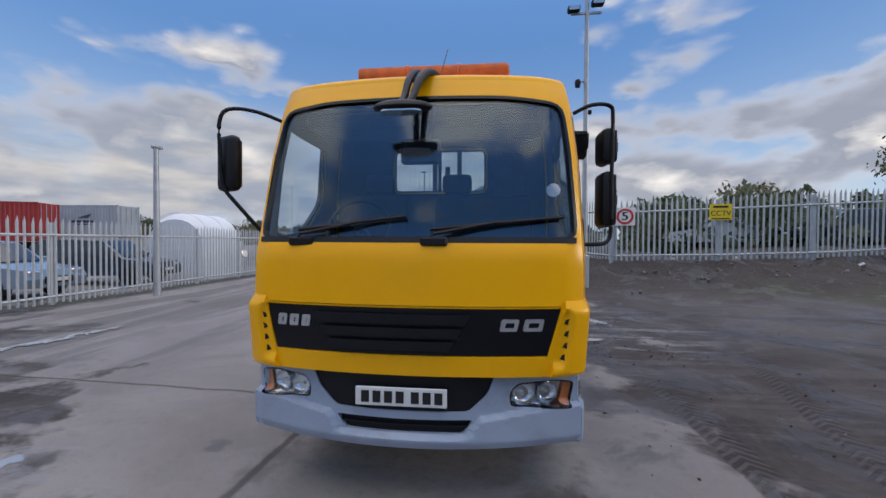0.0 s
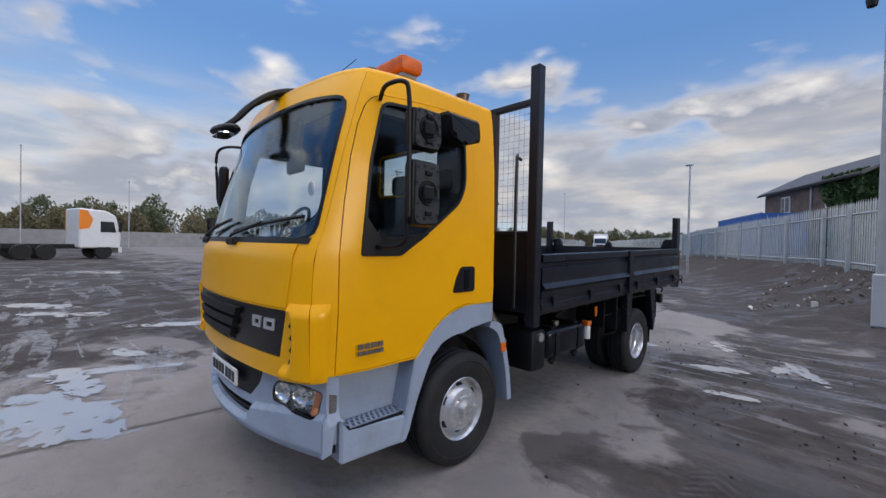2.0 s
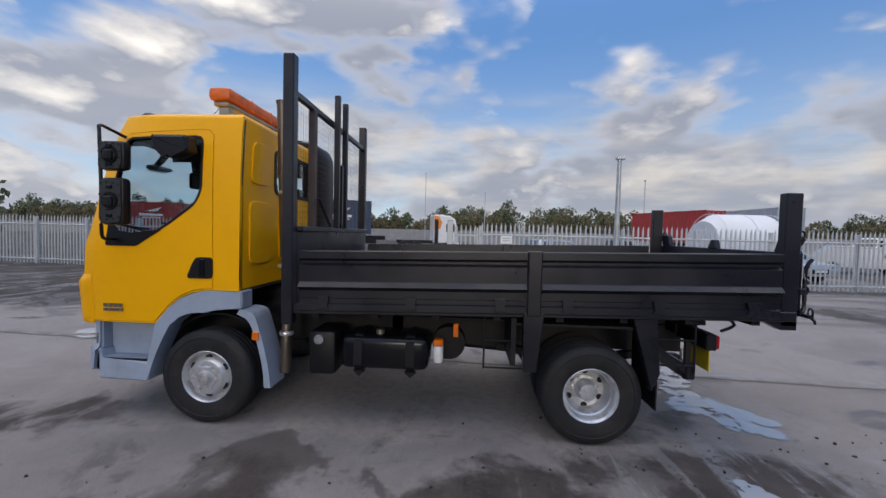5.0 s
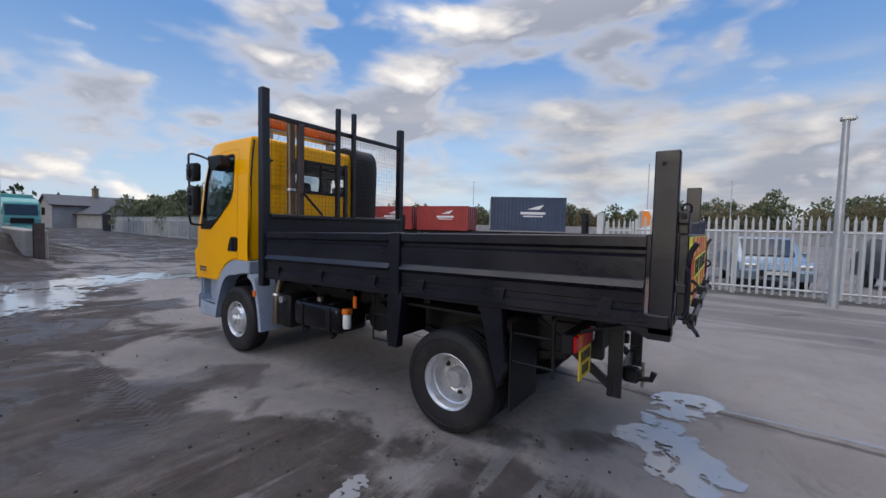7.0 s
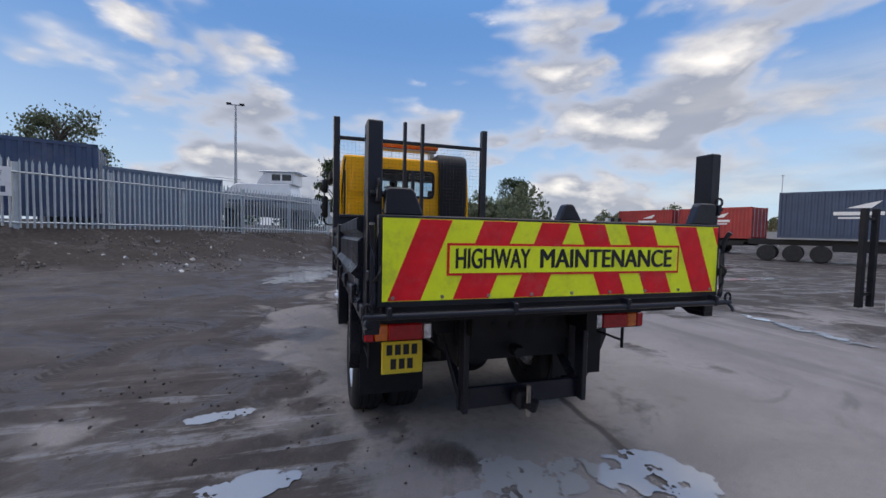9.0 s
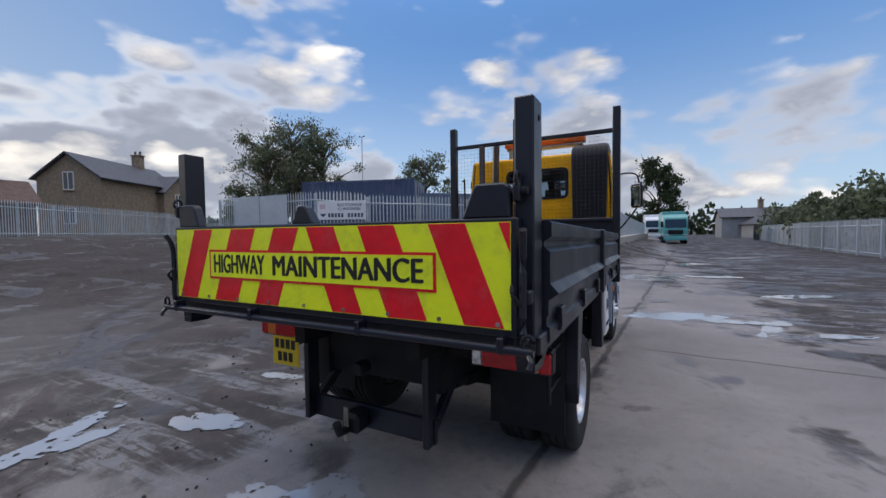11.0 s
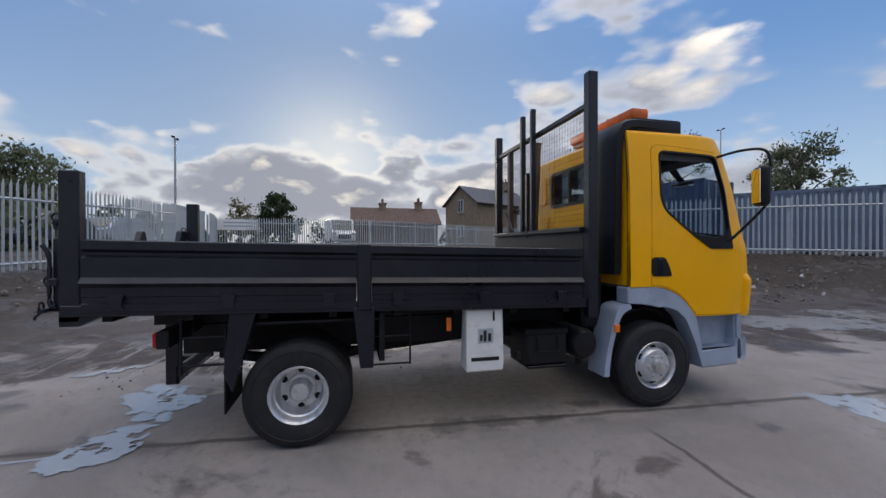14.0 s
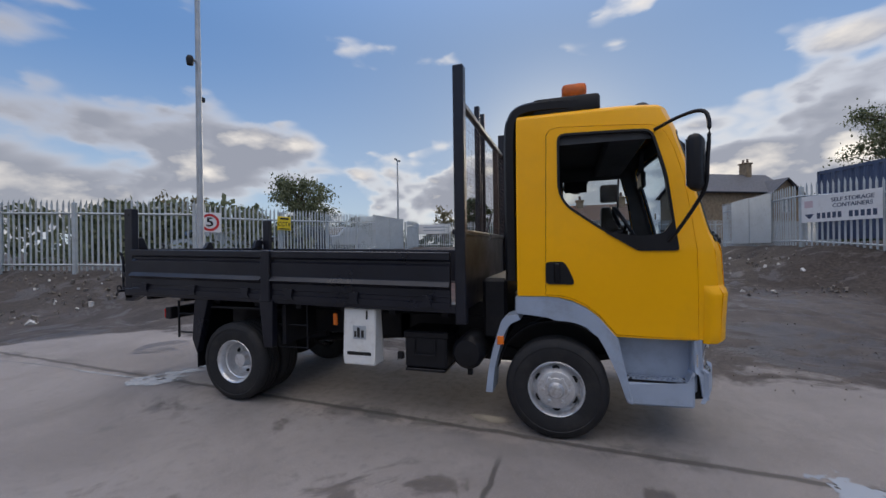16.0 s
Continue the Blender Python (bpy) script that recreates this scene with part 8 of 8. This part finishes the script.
tree(38.0, -26.0, 9.5, 4.2, leaf_autumn, "thin tree beyond the blue containers", 8, 0.3, 3600, 0.15)
tree(21.0, -30.0, 8.5, 3.6, leaf_green, "tree beyond the blue containers", 9, 0.3, 6000, 0.15)
tree(-35.5, -63.0, 12.0, 5.0, leaf_dark, "dark conifer beyond the long fence", 10, 0.1, 7000, 0.22, 0.8)
tree(-24.0, -49.0, 5.6, 3.6, leaf_green, "bushy tree behind the long fence", 11, 0.12, 8000, 0.2)
tree(-20.0, -44.0, 4.2, 2.8, leaf_green, "bushy tree behind the long fence", 12, 0.1, 7000, 0.19)
tree(-29.0, -52.0, 6.6, 4.0, leaf_green, "bushy tree behind the long fence", 13, 0.12, 8000, 0.21)


def treeline(name, label, pts, count, h0, h1, leaf, seed, per=120, size=0.5):
    """A distant belt of scrub: many loose crowns along a line."""
    rnd = random.Random(seed)
    vs, fs = [], []
    for k in range(count):
        i = rnd.randrange(len(pts) - 1)
        t = rnd.random()
        bx, by = pts[i][0] + t * (pts[i + 1][0] - pts[i][0]) + rnd.gauss(0, 2.5), pts[i][1] + t * (pts[i + 1][1] - pts[i][1]) + rnd.gauss(0, 2.5)
        h = rnd.uniform(h0, h1) * (1.25 if rnd.random() < 0.12 else 1)
        w = h * rnd.uniform(0.28, 0.5)
        for j in range(per):
            u = rnd.random() ** 0.8
            rad = w * (1 - (2 * u - 0.9) ** 2 / 1.25) ** 0.6 * math.sqrt(rnd.random()) if abs(2 * u - 0.9) < 1.1 else 0
            a = rnd.uniform(0, 6.283)
            p = Vector((bx + rad * math.cos(a), by + rad * math.sin(a), h * u * rnd.uniform(0.9, 1.05)))
            q = Euler((rnd.uniform(0, 6.3), rnd.uniform(0, 6.3), rnd.uniform(0, 6.3))).to_matrix()
            s = size * rnd.uniform(0.5, 1.3)
            o = len(vs)
            vs += [p + q @ Vector(v) for v in ((-s, 0, 0), (0, -0.6 * s, 0), (s, 0, 0), (0, 0.6 * s, 0))]
            fs.append((o, o + 1, o + 2, o + 3))
    me = bpy.data.meshes.new(name)
    me.from_pydata(vs, [], fs)
    me.materials.append(leaf)
    return tagged(new(name, me), label, "trees", kind="stuff")


treeline("tree_belt", "belt of scrubby autumn trees beyond the far wall", [(-84, -110), (-86, 0), (-84, 110), (-60, 150)], 330, 3.2, 6.4, leaf_autumn, 21, 480, 0.30)
treeline("tree_belt", "belt of green scrub beyond the far wall", [(-90, -110), (-92, 0), (-90, 120), (-50, 165), (0, 170)], 330, 4.0, 8.0, leaf_green, 22, 480, 0.32)
treeline("hedge", "tall green hedge behind the long fence", [(-17, -30), (-19, -45), (-22, -62)], 70, 3.2, 5.2, leaf_green, 23, 560, 0.25)
treeline("hedge", "dark green bushes behind the bank fence", [(8.0, 22.5), (16, 22.5), (28, 22)], 50, 3.0, 3.9, leaf_green, 26, 340, 0.22)
treeline("far_woods", "low distant woods on the horizon", [(120, -160), (160, 0), (120, 160), (0, 200)], 160, 5.0, 9.0, leaf_dark, 24, 80, 0.8)
treeline("far_woods", "low distant woods on the southern horizon", [(-120, -150), (-40, -160), (60, -150)], 120, 5.0, 9.0, leaf_dark, 25, 80, 0.8)


# ---- rubble and litter on the banks ----
def rubble(name, label, material, count, size, seed, areas):
    rnd = random.Random(seed)
    vs, fs = [], []
    for k in range(count):
        x0, x1, y0, y1 = areas[rnd.randrange(len(areas))]
        x, y = rnd.uniform(x0, x1), rnd.uniform(y0, y1)
        z = float(ground_height(x, y))
        s = size * rnd.uniform(0.3, 1.0) ** 1.6
        q = Euler((rnd.uniform(0, 6), rnd.uniform(0, 6), rnd.uniform(0, 6))).to_matrix()
        o = len(vs)
        vs += [Vector((x, y, z + s * 0.2)) + q @ Vector((a * s * rnd.uniform(0.6, 1.1), b * s * 0.7, c * s * 0.5)) for a in (-1, 1) for b in (-1, 1) for c in (-1, 1)]
        fs += [[o + i for i in f] for f in ((0, 1, 3, 2), (4, 6, 7, 5), (0, 4, 5, 1), (2, 3, 7, 6), (0, 2, 6, 4), (1, 5, 7, 3))]
    me = bpy.data.meshes.new(name)
    me.from_pydata(vs, [], fs)
    me.materials.append(material)
    return tagged(new(name, me), label, "rubble", kind="stuff")


stone_bits = mat("broken_stone", (0.17, 0.15, 0.13), 0.9, var=0.4, scale=3)
BANKS = [(4.0, 14.0, 10.6, 13.4), (4.0, 9.0, -8.0, -4.5), (8.0, 16.0, -4.4, -1.5), (1.6, 6.0, -12.5, -8.0), (1.0, 4.0, 13.5, 20.0)]
rubble("rubble", "broken stones strewn over the earth banks", stone_bits, 1500, 0.055, 31, BANKS)
rubble("litter", "pale scraps of rubbish on the earth banks", rubbish_white, 110, 0.09, 32, BANKS)
mud_clod = mat("mud_clod", (0.040, 0.034, 0.032), 0.85, var=0.35, scale=4)
rubble("mud_clods", "small dark clods of mud on the wet yard", mud_clod, 300, 0.015, 35, [(0.6, 3.2, 5.0, 8.8), (1.3, 5.0, -2.0, 6.0)])
rubble("gravel", "loose gravel on the muddy yard", stone_bits, 500, 0.012, 33, [(1.4, 5.5, -2.0, 10.0), (0.5, 4.0, -3.0, 1.2)])
